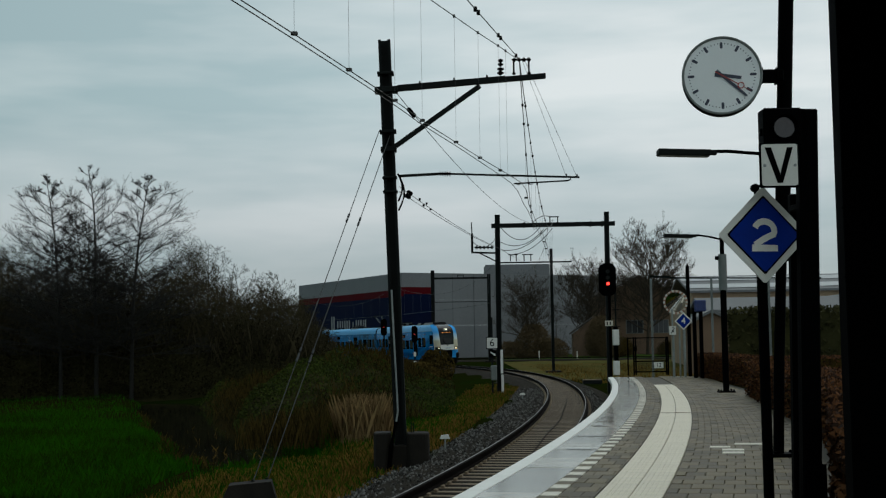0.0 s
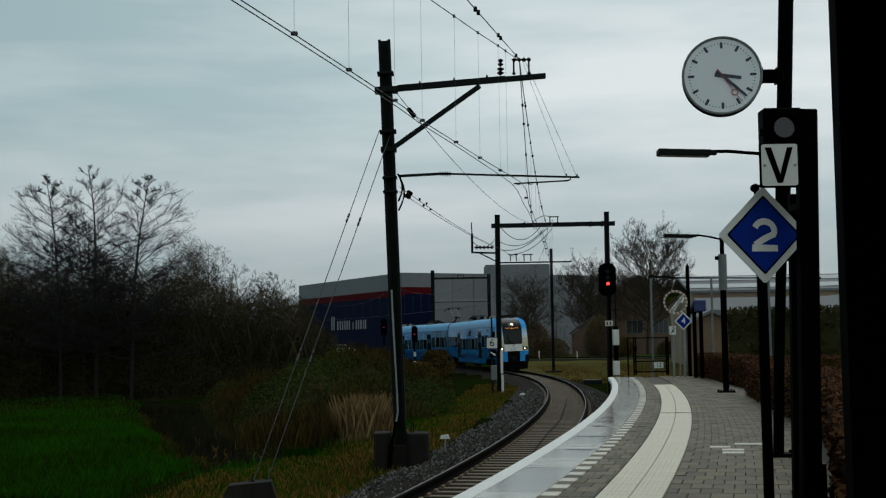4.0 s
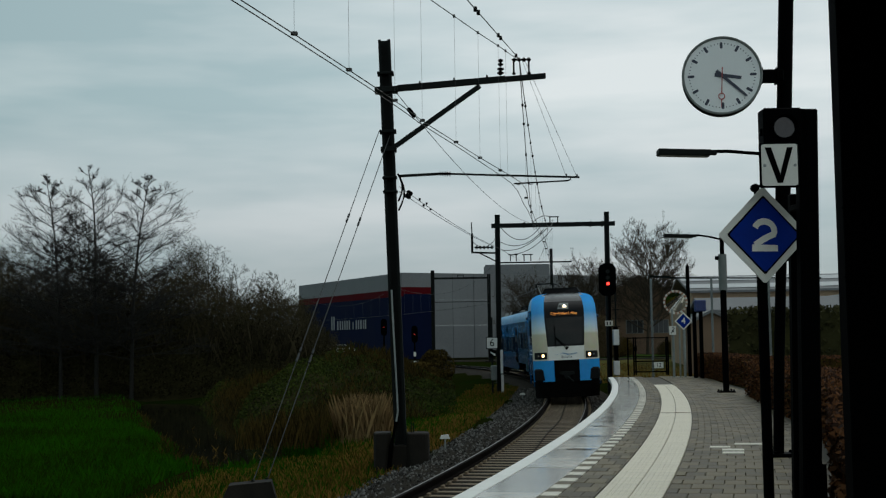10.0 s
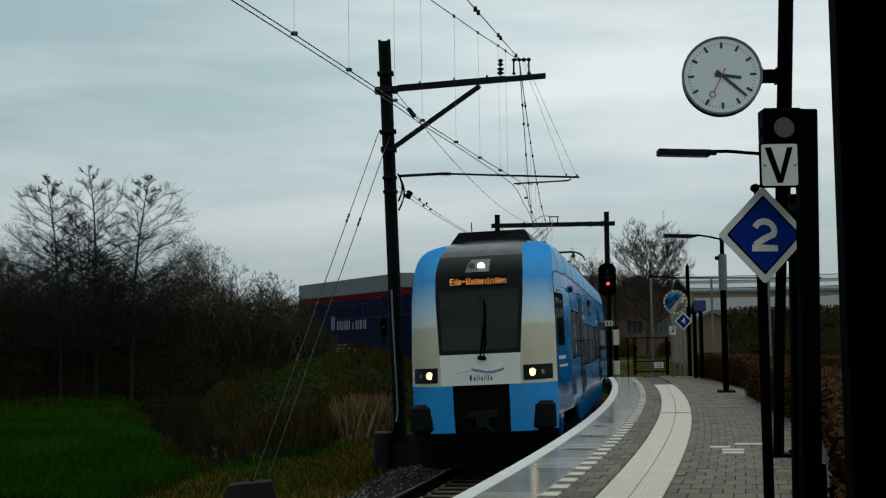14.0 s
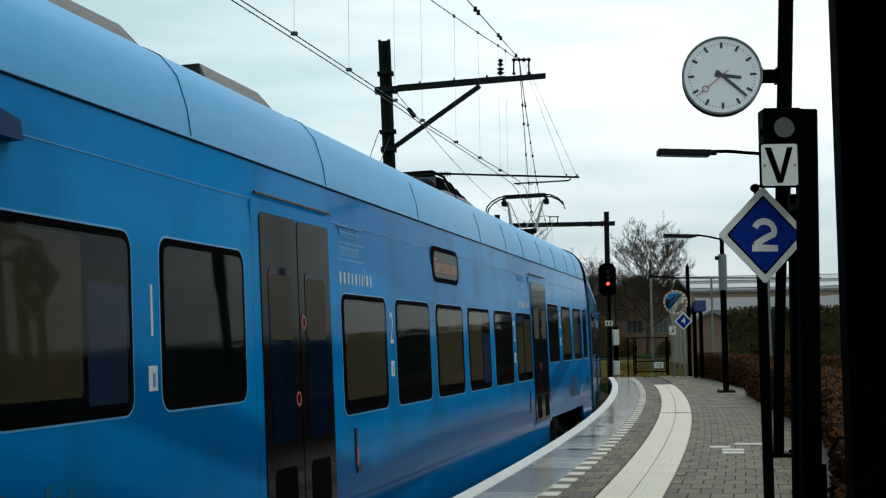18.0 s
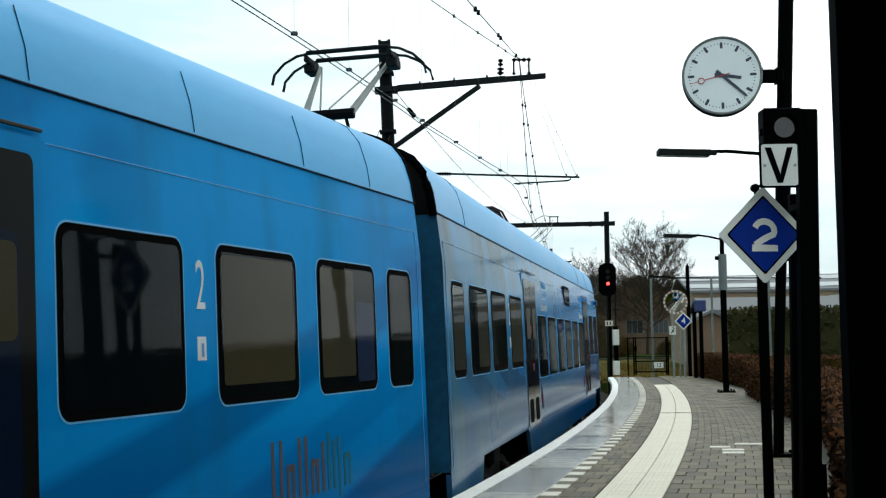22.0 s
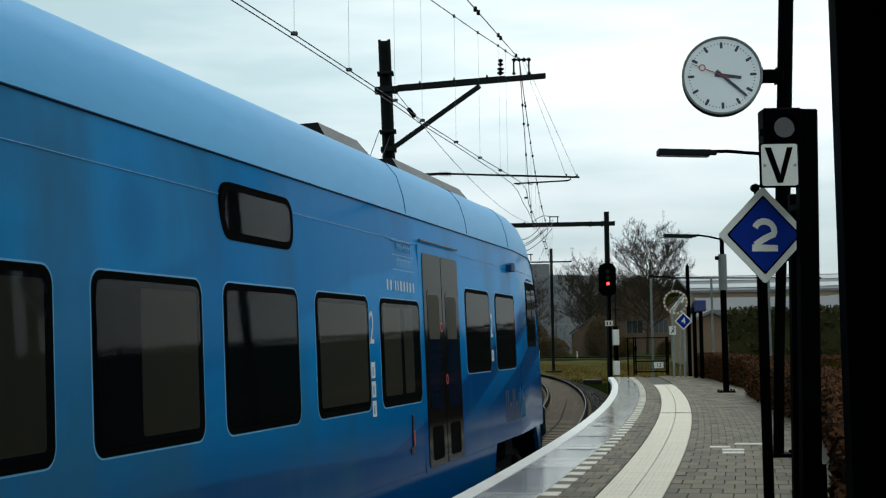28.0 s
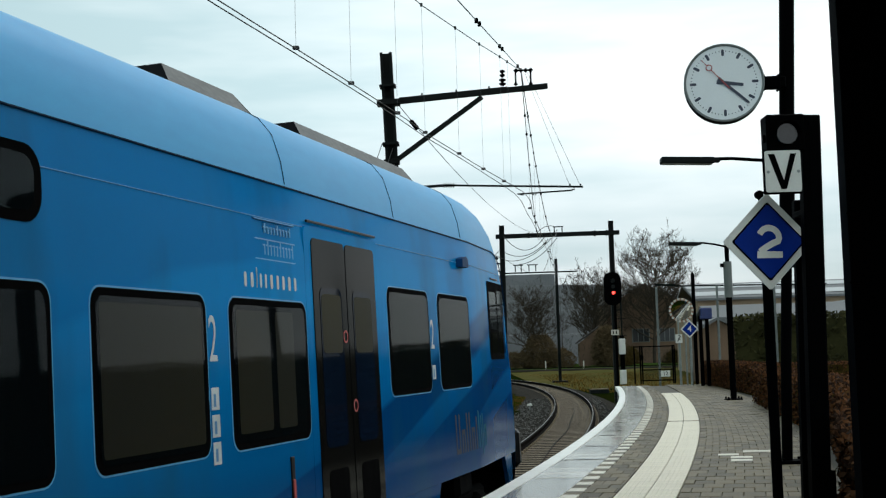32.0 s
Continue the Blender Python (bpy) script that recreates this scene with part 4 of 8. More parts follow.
def numeral_two(h, w, t):
    """Outline of a wide geometric two, drawn as one stroke of width t."""
    r = w / 2 - t / 2
    cz = h / 2 - t / 2 - r * 0.92
    mid = [(r * math.cos(radians(a)), cz + r * 0.92 * math.sin(radians(a))) for a in range(158, -29, -11)]
    end = (-w / 2 + t * 0.55, -h / 2 + t)
    mid += [(mid[-1][0] + (end[0] - mid[-1][0]) * k, mid[-1][1] + (end[1] - mid[-1][1]) * k + 0.03 * h * math.sin(k * 3.14)) for k in (0.33, 0.66, 1.0)]
    sh = Shape()
    lr = []
    for i, (x, z) in enumerate(mid):
        a, b = mid[max(0, i - 1)], mid[min(len(mid) - 1, i + 1)]
        d = Vector((b[0] - a[0], b[1] - a[1])).normalized()
        lr += [(x - d.y * t / 2, 0, z + d.x * t / 2), (x + d.y * t / 2, 0, z - d.x * t / 2)]
    sh.add(lr, [(2 * i, 2 * i + 1, 2 * i + 3, 2 * i + 2) for i in range(len(mid) - 1)])
    sh.add([(-w / 2, -0.0008, -h / 2), (w / 2, -0.0008, -h / 2), (w / 2, -0.0008, -h / 2 + t), (-w / 2 + 0.1 * t, -0.0008, -h / 2 + t * 1.1)], [(0, 1, 2, 3)])
    return sh


def diamond(name, label, number, c, side, pole_x, pole_r, pole_mat, size):
    t = thing(name, label, "sign")
    p = Shape()
    p.tube([(pole_x, c[1] + 0.05, 0.0), (pole_x, c[1] + 0.05, c[2] + side * 0.66)], pole_r, 10)
    part("pole", p, pole_mat, t, smooth=True)
    d = side / math.sqrt(2)
    for nm, k, y0, y1, mt in (("border", 1.0, -0.012, 0.0, M_SIGNW), ("rim", 0.815, -0.0145, -0.0125, M_BLACK), ("panel", 0.765, -0.018, -0.0148, M_BLUE)):
        s = Shape()
        r = d * k
        e = r * 0.07
        s.prism([(c[0] - r, c[2] - e * 0.4), (c[0] - r, c[2] + e * 0.4), (c[0] - e * 0.4, c[2] + r), (c[0] + e * 0.4, c[2] + r), (c[0] + r, c[2] + e * 0.4), (c[0] + r, c[2] - e * 0.4), (c[0] + e * 0.4, c[2] - r), (c[0] - e * 0.4, c[2] - r)], c[1] + y0, c[1] + y1, "y")
        part(nm, s, mt, t)
    if number == "2":
        part("number", numeral_two(size * 0.76, size * 0.635, size * 0.145), M_SIGNW, t, "white numeral", at=pose(c[0], c[1] - 0.0205, c[2]), fix=False)
    else:
        writing("number", number, size, M_SIGNW, t, pose(c[0], c[1] - 0.02, c[2], 90, 0, 0), "white numeral", depth=0.0015, bold=0.007)
    return t


NEAR_SIGN = diamond("stop_sign", "blue diamond stopping sign with white border and number two", "2", (2.717, 11.22, 2.323), 0.571, 2.715, 0.045, M_BLACK, 0.37)
NEAR_SIGN.matrix_basis = Matrix.Translation((2.717, 11.22, 0)) @ pose(0, 0, 0, 0, 0, 12) @ Matrix.Translation((-2.717, -11.22, 0))
diamond("stop_sign", "small blue diamond stopping sign with white number four", "4", (9.10, 50.6, 2.13), 0.47, 9.13, 0.05, M_GALV, 0.34)


def near_column():
    t = thing("steel_column", "massive black steel column beside the camera, under an assumed canopy", "column")
    a = Shape()
    h_column(a, 1.97, 6.0, 0.0, 3.34, 0.34, 0.10, 0.03)
    a.box((1.97, 6.0 - 0.052, 1.67), (0.34, 0.02, 3.34), 0.004)
    part("column", a, M_BLACK, t)
    b = Shape()
    b.box((1.93, 6.0, 0.015), (0.5, 0.5, 0.03), 0.006)
    part("base_plate", b, M_BLACK, t)
    # assumed roof above the view, added to shade the near side of the train
    r = Shape()
    r.box((2.9, -7.0, 3.42), (5.4, 27.0, 0.16), 0.01)
    part("unseen_canopy_roof", r, M_BLACK, t, "unseen flat dark canopy roof, added to shade the train")
    # columns made up to carry that roof, out of view
    for yy in (0.0, -6.0, -12.0):
        r = Shape()
        h_column(r, 4.6, yy, 0.0, 3.34, 0.34, 0.10, 0.03)
        part("unseen_rear_column", r, M_BLACK, t)
    c = Shape()
    for z in (2.03, 1.72):
        c.box((1.815, 5.93, z), (0.05, 0.02, 0.012), 0.002)
    part("clip", c, M_BLACK, t)


near_column()


# ---- end of the platform ----
def platform_end():
    y = 54.6
    s = thing("platform_end_signal", "dark railway signal with red light on a striped post", "signal")
    p = Shape()
    p.box((7.03, y, 1.0), (0.17, 0.17, 2.0), 0.01)
    p.box((6.83, y + 0.2, 1.6), (0.10, 0.10, 5.2), 0.01)
    part("post", p, M_BLACK, s)
    for z0, z1 in ((0.02, 0.60), (1.24, 1.88)):
        w = Shape()
        w.box((7.03, y, (z0 + z1) / 2), (0.25, 0.25, z1 - z0), 0.02)
        part("white_band", w, M_SIGNW, s, "white painted band")
    h = Shape()
    h.prism(rounded(6.74, 3.94, 0.72, 1.36, 0.30, 6), y - 0.02, y + 0.06, "y")
    part("backboard", h, M_BLACK, s)
    h = Shape()
    h.box((6.74, y + 0.1, 3.94), (0.4, 0.25, 0.95), 0.05)
    part("lamp_housing", h, M_BLACK, s)
    r = Shape()
    r.prism(circle(6.76, 3.77, 0.06, 16), y - 0.09, y - 0.05, "y")
    part("red_lamp", r, M_REDGLOW, s, "glowing red signal lamp")
    for z in (4.02, 4.27):
        k = Shape()
        k.prism(circle(6.755, z, 0.085, 14), y - 0.08, y - 0.05, "y")
        part("lens", k, M_STEEL, s)
    n = Shape()
    n.box((6.76, y - 0.05, 2.14), (0.32, 0.02, 0.22), 0.005)
    pl = part("number_plate", n, M_DASH, s, "small pale plate")
    for d in (-0.07, 0.05):
        k = Shape()
        k.box((6.76 + d, y - 0.062, 2.14), (0.045, 0.006, 0.13), 0)
        part("bar_mark", k, M_BLACK, pl)
    ld = Shape()
    for z in (2.0, 2.35, 2.7, 3.05):
        ld.box((7.06, y, z), (0.34, 0.05, 0.03), 0.005)
    ld.box((7.05, y + 0.05, 2.7), (0.06, 0.06, 1.6), 0.01)
    part("ladder", ld, M_STEEL, s)
    # gate and fence
    g = thing("platform_gate", "dark metal platform end gate with a small number board", "gate")
    yg = 54.4
    for x in (7.48, 7.72, 7.80, 9.05, 9.12):
        k = Shape()
        k.box((x, yg, 0.78), (0.055, 0.055, 1.56), 0.006)
        part("gate_post", k, M_BLACK, g)
    for z in (0.14, 0.57, 1.52):
        k = Shape()
        bar(k, (7.48 if z > 1 else 7.75, yg, z), (9.1, yg, z), 0.05, 0.05)
        part("rail", k, M_BLACK, g)
    k = Shape()
    for i in range(22):
        x = 7.84 + i * 0.056
        k.box((x, yg, 0.82), (0.006, 0.006, 1.36), 0)
    for i in range(24):
        k.box((8.43, yg, 0.16 + i * 0.056), (1.24, 0.005, 0.005), 0)
    part("mesh_infill", k, M_STEEL, g)
    k = Shape()
    k.box((8.72, yg - 0.05, 0.40), (0.38, 0.02, 0.24), 0.01)
    b = part("board", k, M_SIGNW, g, "white board reading twelve")
    writing("number", "12", 0.22, M_BLACK, b, pose(8.72, yg - 0.063, 0.40, 90, 0, 0))
    k = Shape()
    k.box((7.78, yg - 0.06, 1.08), (0.14, 0.06, 0.2), 0.02)
    part("lock", k, M_BLACK, g)
    # convex mirror
    m = thing("platform_mirror", "round convex mirror with orange and white dashed rim on a pole", "mirror")
    cx, cz, R = 8.87, 2.86, 0.46
    my = 50.9
    k = Shape()
    for dx in (-0.12, 0.14):
        k.tube([(cx + dx, my + 0.1, 0), (cx + dx, my + 0.1, 2.7)], 0.032, 8)
    part("pole", k, M_GALV, m, smooth=True)
    k = Shape()
    rings, n = 6, 28
    vs = []
    for i in range(rings + 1):
        r = R * 0.84 * i / rings
        for j in range(n):
            a = 2 * math.pi * j / n
            vs.append((r * math.cos(a), r * math.sin(a), 0.03 * (1 - (i / rings) ** 2)))
    k.add(vs, [(i * n + j, i * n + (j + 1) % n, (i + 1) * n + (j + 1) % n, (i + 1) * n + j) for i in range(rings) for j in range(n)])
    turn = pose(cx, my, cz, 100, 0, -18)
    part("glass", k, M_MIRROR, m, smooth=True, at=turn, fix=False)
    k = Shape()
    k.prism(circle(0, 0, R, 28), -0.05, 0.0, "z")
    part("backing", k, material("rim_orange", (0.36, 0.15, 0.08), 0.5), m, at=turn)
    for i in range(18):
        a = 2 * math.pi * i / 18
        k = Shape()
        k.box((0, 0, 0.01), (0.085, 0.075, 0.03), 0.008)
        part("rim_block", k, M_SIGNW if i % 2 else M_DASH, m, at=turn @ pose(0.43 * math.cos(a), 0.43 * math.sin(a), 0, 0, 0, math.degrees(a) + 90))
    # small pictogram plate
    w = thing("no_entry_sign", "small white pictogram plate on a grey pole", "sign")
    k = Shape()
    k.box((8.70, 50.7, 1.78), (0.26, 0.02, 0.33), 0.01)
    pl = part("plate", k, M_SIGNW, w)
    k = Shape()
    bar(k, (8.64, 50.685, 1.68), (8.77, 50.685, 1.88), 0.004, 0.03)
    bar(k, (8.68, 50.685, 1.80), (8.75, 50.685, 1.72), 0.004, 0.03)
    k.box((8.71, 50.685, 1.90), (0.05, 0.004, 0.04), 0)
    part("pictogram", k, M_BLACK, pl)
    k = Shape()
    k.tube([(8.74, 50.75, 0), (8.74, 50.75, 1.9)], 0.03, 8)
    part("pole", k, M_GALV, w, smooth=True)
    # shelter posts with blue box
    f = thing("information_post", "group of dark posts with a blue information box", "post")
    for x, yy, z1 in ((9.49, 51.6, 4.2), (9.33, 49.6, 2.6), (9.45, 48.97, 2.55)):
        k = Shape()
        k.box((x, yy, z1 / 2), (0.13, 0.13, z1), 0.01)
        part("post", k, M_BLACK, f)
    k = Shape()
    k.box((9.42, 48.9, 2.66), (0.42, 0.22, 0.42), 0.03)
    part("box", k, material("box_blue", (0.010, 0.028, 0.13), 0.5), f, "faded blue box")
    k = Shape()
    k.tube([(9.49, 51.6, 4.2), (9.49, 51.6, 4.37)], 0.09, 8, 0.02)
    part("finial", k, M_BLACK, f)


platform_end()


# ---- the train ----
def livery(name, fade, sooty=0.0):
    """Blue gloss paint with darker wave shapes, dirt streaks and shade painted in low on the walls; fade: cream towards
    the foot (cab pillars).
    """
    m = bpy.data.materials.new(name)
    m.use_nodes = True
    n, l = m.node_tree.nodes, m.node_tree.links
    p = n["Principled BSDF"]
    p.inputs["Roughness"].default_value, p.inputs["Coat Weight"].default_value, p.inputs["Coat Roughness"].default_value = 0.22, 0.0, 0.11
    p.inputs["Specular IOR Level"].default_value = 0.0
    co = n.new("ShaderNodeTexCoord")
    if fade:
        sep = n.new("ShaderNodeSeparateXYZ")
        l.new(co.outputs["Object"], sep.inputs[0])
        mr = n.new("ShaderNodeMapRange")
        mr.inputs["From Min"].default_value, mr.inputs["From Max"].default_value = 1.5, 4.0
        l.new(sep.outputs["Z"], mr.inputs["Value"])
        r = n.new("ShaderNodeValToRGB")
        e = r.color_ramp.elements
        e[0].position, e[0].color = 0.0, (0.66, 0.64, 0.54, 1)
        e[1].position, e[1].color = 1.0, (0.05, 0.34, 0.78, 1)
        for pos, c in ((0.20, (0.56, 0.53, 0.39)), (0.42, (0.60, 0.57, 0.43)), (0.45, (0.72, 0.75, 0.72)), (0.56, (0.54, 0.72, 0.86)), (0.76, (0.09, 0.40, 0.82))):
            k = e.new(pos)
            k.color = (*c, 1)
        l.new(mr.outputs[0], r.inputs["Fac"])
        nz = n.new("ShaderNodeTexNoise")
        nz.inputs["Scale"].default_value, nz.inputs["Detail"].default_value = 3.0, 5
        l.new(co.outputs["Object"], nz.inputs["Vector"])
        mx = n.new("ShaderNodeMix")
        mx.data_type, mx.blend_type = "RGBA", "MULTIPLY"
        mx.inputs["Factor"].default_value = 0.25
        l.new(r.outputs["Color"], mx.inputs["A"])
        l.new(nz.outputs["Color"], mx.inputs["B"])
        l.new(mx.outputs["Result"], p.inputs["Base Color"])
        return m
    mp = n.new("ShaderNodeMapping")
    mp.inputs["Scale"].default_value = (0.0, 0.085, 0.55)
    mp.inputs["Rotation"].default_value = (radians(-9), 0, 0)
    l.new(co.outputs["Object"], mp.inputs["Vector"])
    nz = n.new("ShaderNodeTexNoise")
    nz.inputs["Scale"].default_value, nz.inputs["Detail"].default_value = 2.1, 0.6
    l.new(mp.outputs["Vector"], nz.inputs["Vector"])
    r = n.new("ShaderNodeValToRGB")
    e = r.color_ramp.elements
    e[0].position, e[0].color = 0.39, (0.0015, 0.160, 0.42, 1)
    e[1].position, e[1].color = 0.425, (0.002, 0.200, 0.50, 1)
    k = e.new(0.555)
    k.color = (0.002, 0.206, 0.51, 1)
    k = e.new(0.585)
    k.color = (0.003, 0.230, 0.55, 1)
    l.new(nz.outputs["Fac"], r.inputs["Fac"])
    # broad darker waves sweeping up from the foot of the wall
    sep = n.new("ShaderNodeSeparateXYZ")
    l.new(co.outputs["Object"], sep.inputs[0])

    def op(kind, a, b=None, c=None):
        q = n.new("ShaderNodeMath")
        q.operation = kind
        for i, v in enumerate((a, b, c)):
            if v is None:
                continue
            if isinstance(v, (int, float)):
                q.inputs[i].default_value = v
            else:
                l.new(v, q.inputs[i])
        return q.outputs[0]

    yy, zz = sep.outputs["Y"], sep.outputs["Z"]
    up_a = op("MAXIMUM", op("SUBTRACT", 9.0, yy), 0.0)
    up_b = op("MAXIMUM", op("SUBTRACT", yy, 17.5), 0.0)
    rise = op("MULTIPLY", op("ADD", up_a, up_b), 0.20)
    mid = op("MULTIPLY_ADD", op("SINE", op("MULTIPLY_ADD", yy, 0.5, 1.0)), 0.10, op("ADD", rise, 1.08))
    u = op("SUBTRACT", zz, mid)

    def soft(inside, width):
        return op("MINIMUM", op("MAXIMUM", op("MULTIPLY", inside, 1.0 / width), 0.0), 1.0)

    band = soft(op("SUBTRACT", 0.24, op("ABSOLUTE", u)), 0.09)
    band2 = soft(op("SUBTRACT", 0.20, op("ABSOLUTE", op("ADD", u, 0.68))), 0.07)
    foot = soft(op("SUBTRACT", -1.15, u), 0.08)
    drop = None
    for cy, cz, cr in ((3.3, 3.05, 0.42), (20.4, 3.12, 0.40), (13.9, 3.0, 0.34)):
        q = op("ADD", op("POWER", op("ABSOLUTE", op("SUBTRACT", yy, cy)), 2.0), op("POWER", op("ABSOLUTE", op("SUBTRACT", zz, cz)), 2.0))
        q = op("MULTIPLY", op("MINIMUM", op("MAXIMUM", op("MULTIPLY", op("SUBTRACT", cr * cr, q), 9.0), 0.0), 1.0), 0.26)
        drop = q if drop is None else op("MAXIMUM", drop, q)
    # low: darker livery towards the foot, with shade worked into the same blue
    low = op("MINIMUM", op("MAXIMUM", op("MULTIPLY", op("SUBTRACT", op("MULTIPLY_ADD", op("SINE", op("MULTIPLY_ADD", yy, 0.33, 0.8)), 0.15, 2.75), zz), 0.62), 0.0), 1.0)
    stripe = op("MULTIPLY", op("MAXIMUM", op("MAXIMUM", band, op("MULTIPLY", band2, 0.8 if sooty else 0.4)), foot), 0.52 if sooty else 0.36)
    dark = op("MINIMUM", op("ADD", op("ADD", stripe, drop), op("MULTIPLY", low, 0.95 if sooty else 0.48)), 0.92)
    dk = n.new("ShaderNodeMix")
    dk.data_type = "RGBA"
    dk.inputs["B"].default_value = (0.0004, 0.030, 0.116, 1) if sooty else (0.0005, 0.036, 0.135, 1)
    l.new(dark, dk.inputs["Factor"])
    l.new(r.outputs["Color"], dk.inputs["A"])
    # grime: streaks that hang down and stains
    mp2 = n.new("ShaderNodeMapping")
    mp2.inputs["Scale"].default_value = (1.0, 0.9, 0.28)
    l.new(co.outputs["Object"], mp2.inputs["Vector"])
    n2 = n.new("ShaderNodeTexNoise")
    n2.inputs["Scale"].default_value, n2.inputs["Detail"].default_value = 1.4, 6
    l.new(mp2.outputs["Vector"], n2.inputs["Vector"])
    r2 = n.new("ShaderNodeValToRGB")
    r2.color_ramp.elements[0].position, r2.color_ramp.elements[0].color = 0.50, (0, 0, 0, 1)
    r2.color_ramp.elements[1].position, r2.color_ramp.elements[1].color = 0.72, (0.5, 0.5, 0.5, 1)
    l.new(n2.outputs["Fac"], r2.inputs["Fac"])
    mx = n.new("ShaderNodeMix")
    mx.data_type = "RGBA"
    mx.inputs["B"].default_value = (0.012, 0.075, 0.13, 1)
    l.new(r2.outputs["Color"], mx.inputs["Factor"])
    l.new(dk.outputs["Result"], mx.inputs["A"])
    last = mx.outputs["Result"]
    if sooty:
        # soot towards the inner end of the car
        far = n.new("ShaderNodeMapRange")
        far.inputs["From Min"].default_value, far.inputs["From Max"].default_value = 9.0, 24.0
        l.new(yy, far.inputs["Value"])
        so = n.new("ShaderNodeMix")
        so.data_type = "RGBA"
        so.inputs["B"].default_value = (0.065, 0.14, 0.175, 1)
        l.new(op("MINIMUM", op("MULTIPLY", op("MULTIPLY", far.outputs[0], sooty), op("MULTIPLY_ADD", n2.outputs["Fac"], 2.2, -0.4)), 0.8), so.inputs["Factor"])
        l.new(last, so.inputs["A"])
        last = so.outputs["Result"]
        # exhaust stains hanging from the eaves
        mp3 = n.new("ShaderNodeMapping")
        mp3.inputs["Scale"].default_value = (0.0, 0.75, 0.22)
        l.new(co.outputs["Object"], mp3.inputs["Vector"])
        n3 = n.new("ShaderNodeTexNoise")
        n3.inputs["Scale"].default_value, n3.inputs["Detail"].default_value = 1.0, 3
        l.new(mp3.outputs["Vector"], n3.inputs["Vector"])
        hi = n.new("ShaderNodeMapRange")
        hi.inputs["From Min"].default_value, hi.inputs["From Max"].default_value = 2.45, 3.35
        l.new(zz, hi.inputs["Value"])
        blot = n.new("ShaderNodeMapRange")
        blot.inputs["From Min"].default_value, blot.inputs["From Max"].default_value = 0.48, 0.62
        l.new(n3.outputs["Fac"], blot.inputs["Value"])
        so2 = n.new("ShaderNodeMix")
        so2.data_type = "RGBA"
        so2.inputs["B"].default_value = (0.022, 0.040, 0.040, 1)
        l.new(op("MULTIPLY", op("MULTIPLY", hi.outputs[0], blot.outputs[0]), op("MULTIPLY", far.outputs[0], 0.85)), so2.inputs["Factor"])
        l.new(last, so2.inputs["A"])
        last = so2.outputs["Result"]
    l.new(last, p.inputs["Base Color"])
    ra = n.new("ShaderNodeMath")
    ra.operation = "MULTIPLY_ADD"
    ra.inputs[1].default_value, ra.inputs[2].default_value = 0.16, 0.03
    l.new(n2.outputs["Fac"], ra.inputs[0])
    l.new(ra.outputs[0], p.inputs["Roughness"])
    # the clear coat shows towards grazing view
    lw = n.new("ShaderNodeLayerWeight")
    gl = n.new("ShaderNodeMapRange")
    gl.inputs["From Min"].default_value, gl.inputs["From Max"].default_value = 0.56, 0.93
    l.new(lw.outputs["Facing"], gl.inputs["Value"])
    l.new(op("MULTIPLY_ADD", op("MULTIPLY", gl.outputs[0], gl.outputs[0]), 0.62, 0.07), p.inputs["Coat Weight"])
    return m


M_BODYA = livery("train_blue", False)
# soot on the rear car, plus stronger shade painted low on its walls
M_BODYB = livery("train_blue_soot_shade", False, 0.75)
# pale blue of the lettering, and of highlights painted on rims and seams
M_RIM = material("pale_highlight_lettering", (0.10, 0.36, 0.62), 0.4, 0.0, (0.06, 0.27, 0.5), 3.0, spec=0.3)
M_SEAM = material("dark_seam", (0.006, 0.03, 0.06), 0.7, spec=0.05)
M_PODBLUE = material("pod_blue", (0.002, 0.018, 0.05), 0.5, spec=0.03)
M_POD = material("camera_pod_blue", (0.003, 0.042, 0.13), 0.5, 0.0, (0.002, 0.03, 0.09), 3.0, spec=0.08)
M_BUMPER = material("bumper_blue", (0.025, 0.32, 0.74), 0.25, 0.0, (0.018, 0.26, 0.64), 1.0, 0, 9, spec=0.45)
M_PILLAR = livery("train_pillar_fade", True)
M_ROOF = material("train_roof_blue", (0.026, 0.325, 0.63), 0.40, 0.0, (0.018, 0.27, 0.56), 0.8, 0.02, 12, coat=0.02, spec=0.25, stretch=(1, 0.3, 1))
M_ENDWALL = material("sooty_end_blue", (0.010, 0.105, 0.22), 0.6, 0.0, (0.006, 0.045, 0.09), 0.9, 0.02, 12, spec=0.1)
M_PANEL = material("cab_white", (0.74, 0.75, 0.71), 0.35, 0.0, (0.62, 0.62, 0.56), 2.0, 0, 20, coat=0.3)
M_DARK = material("train_black", (0.004, 0.0045, 0.0055), 0.35, 0.0, (0.0025, 0.003, 0.0035), 3.0, 0.03, spec=0.12)
M_CAP = material("cab_roof_black", (0.005, 0.006, 0.008), 0.22, 0.0, (0.0035, 0.004, 0.005), 3.0, 0.02, spec=0.3)
M_UNDER = material("underframe_grime", (0.005, 0.0048, 0.0045), 0.85, 0.0, (0.002, 0.002, 0.002), 4.0, 0.3, spec=0.06)
M_GLASS = material("tinted_glass", (0.003, 0.006, 0.008), 0.03, 0.0, (0.002, 0.004, 0.005), 0.5, 0, spec=0.11)
M_GLASS.node_tree.nodes["Principled BSDF"].inputs["Specular Tint"].default_value = (0.62, 0.84, 1.0, 1)
M_GLASS.node_tree.nodes["Principled BSDF"].inputs["Alpha"].default_value = 0.6
M_SCREEN = material("windscreen_glass", (0.006, 0.009, 0.008), 0.05, 0.0, (0.003, 0.005, 0.005), 1.5, 0, spec=0.22)
M_RUBBER = material("rubber_seal", (0.0016, 0.0016, 0.0018), 0.8, 0.0, (0.001, 0.001, 0.0011), 6.0, spec=0.01)
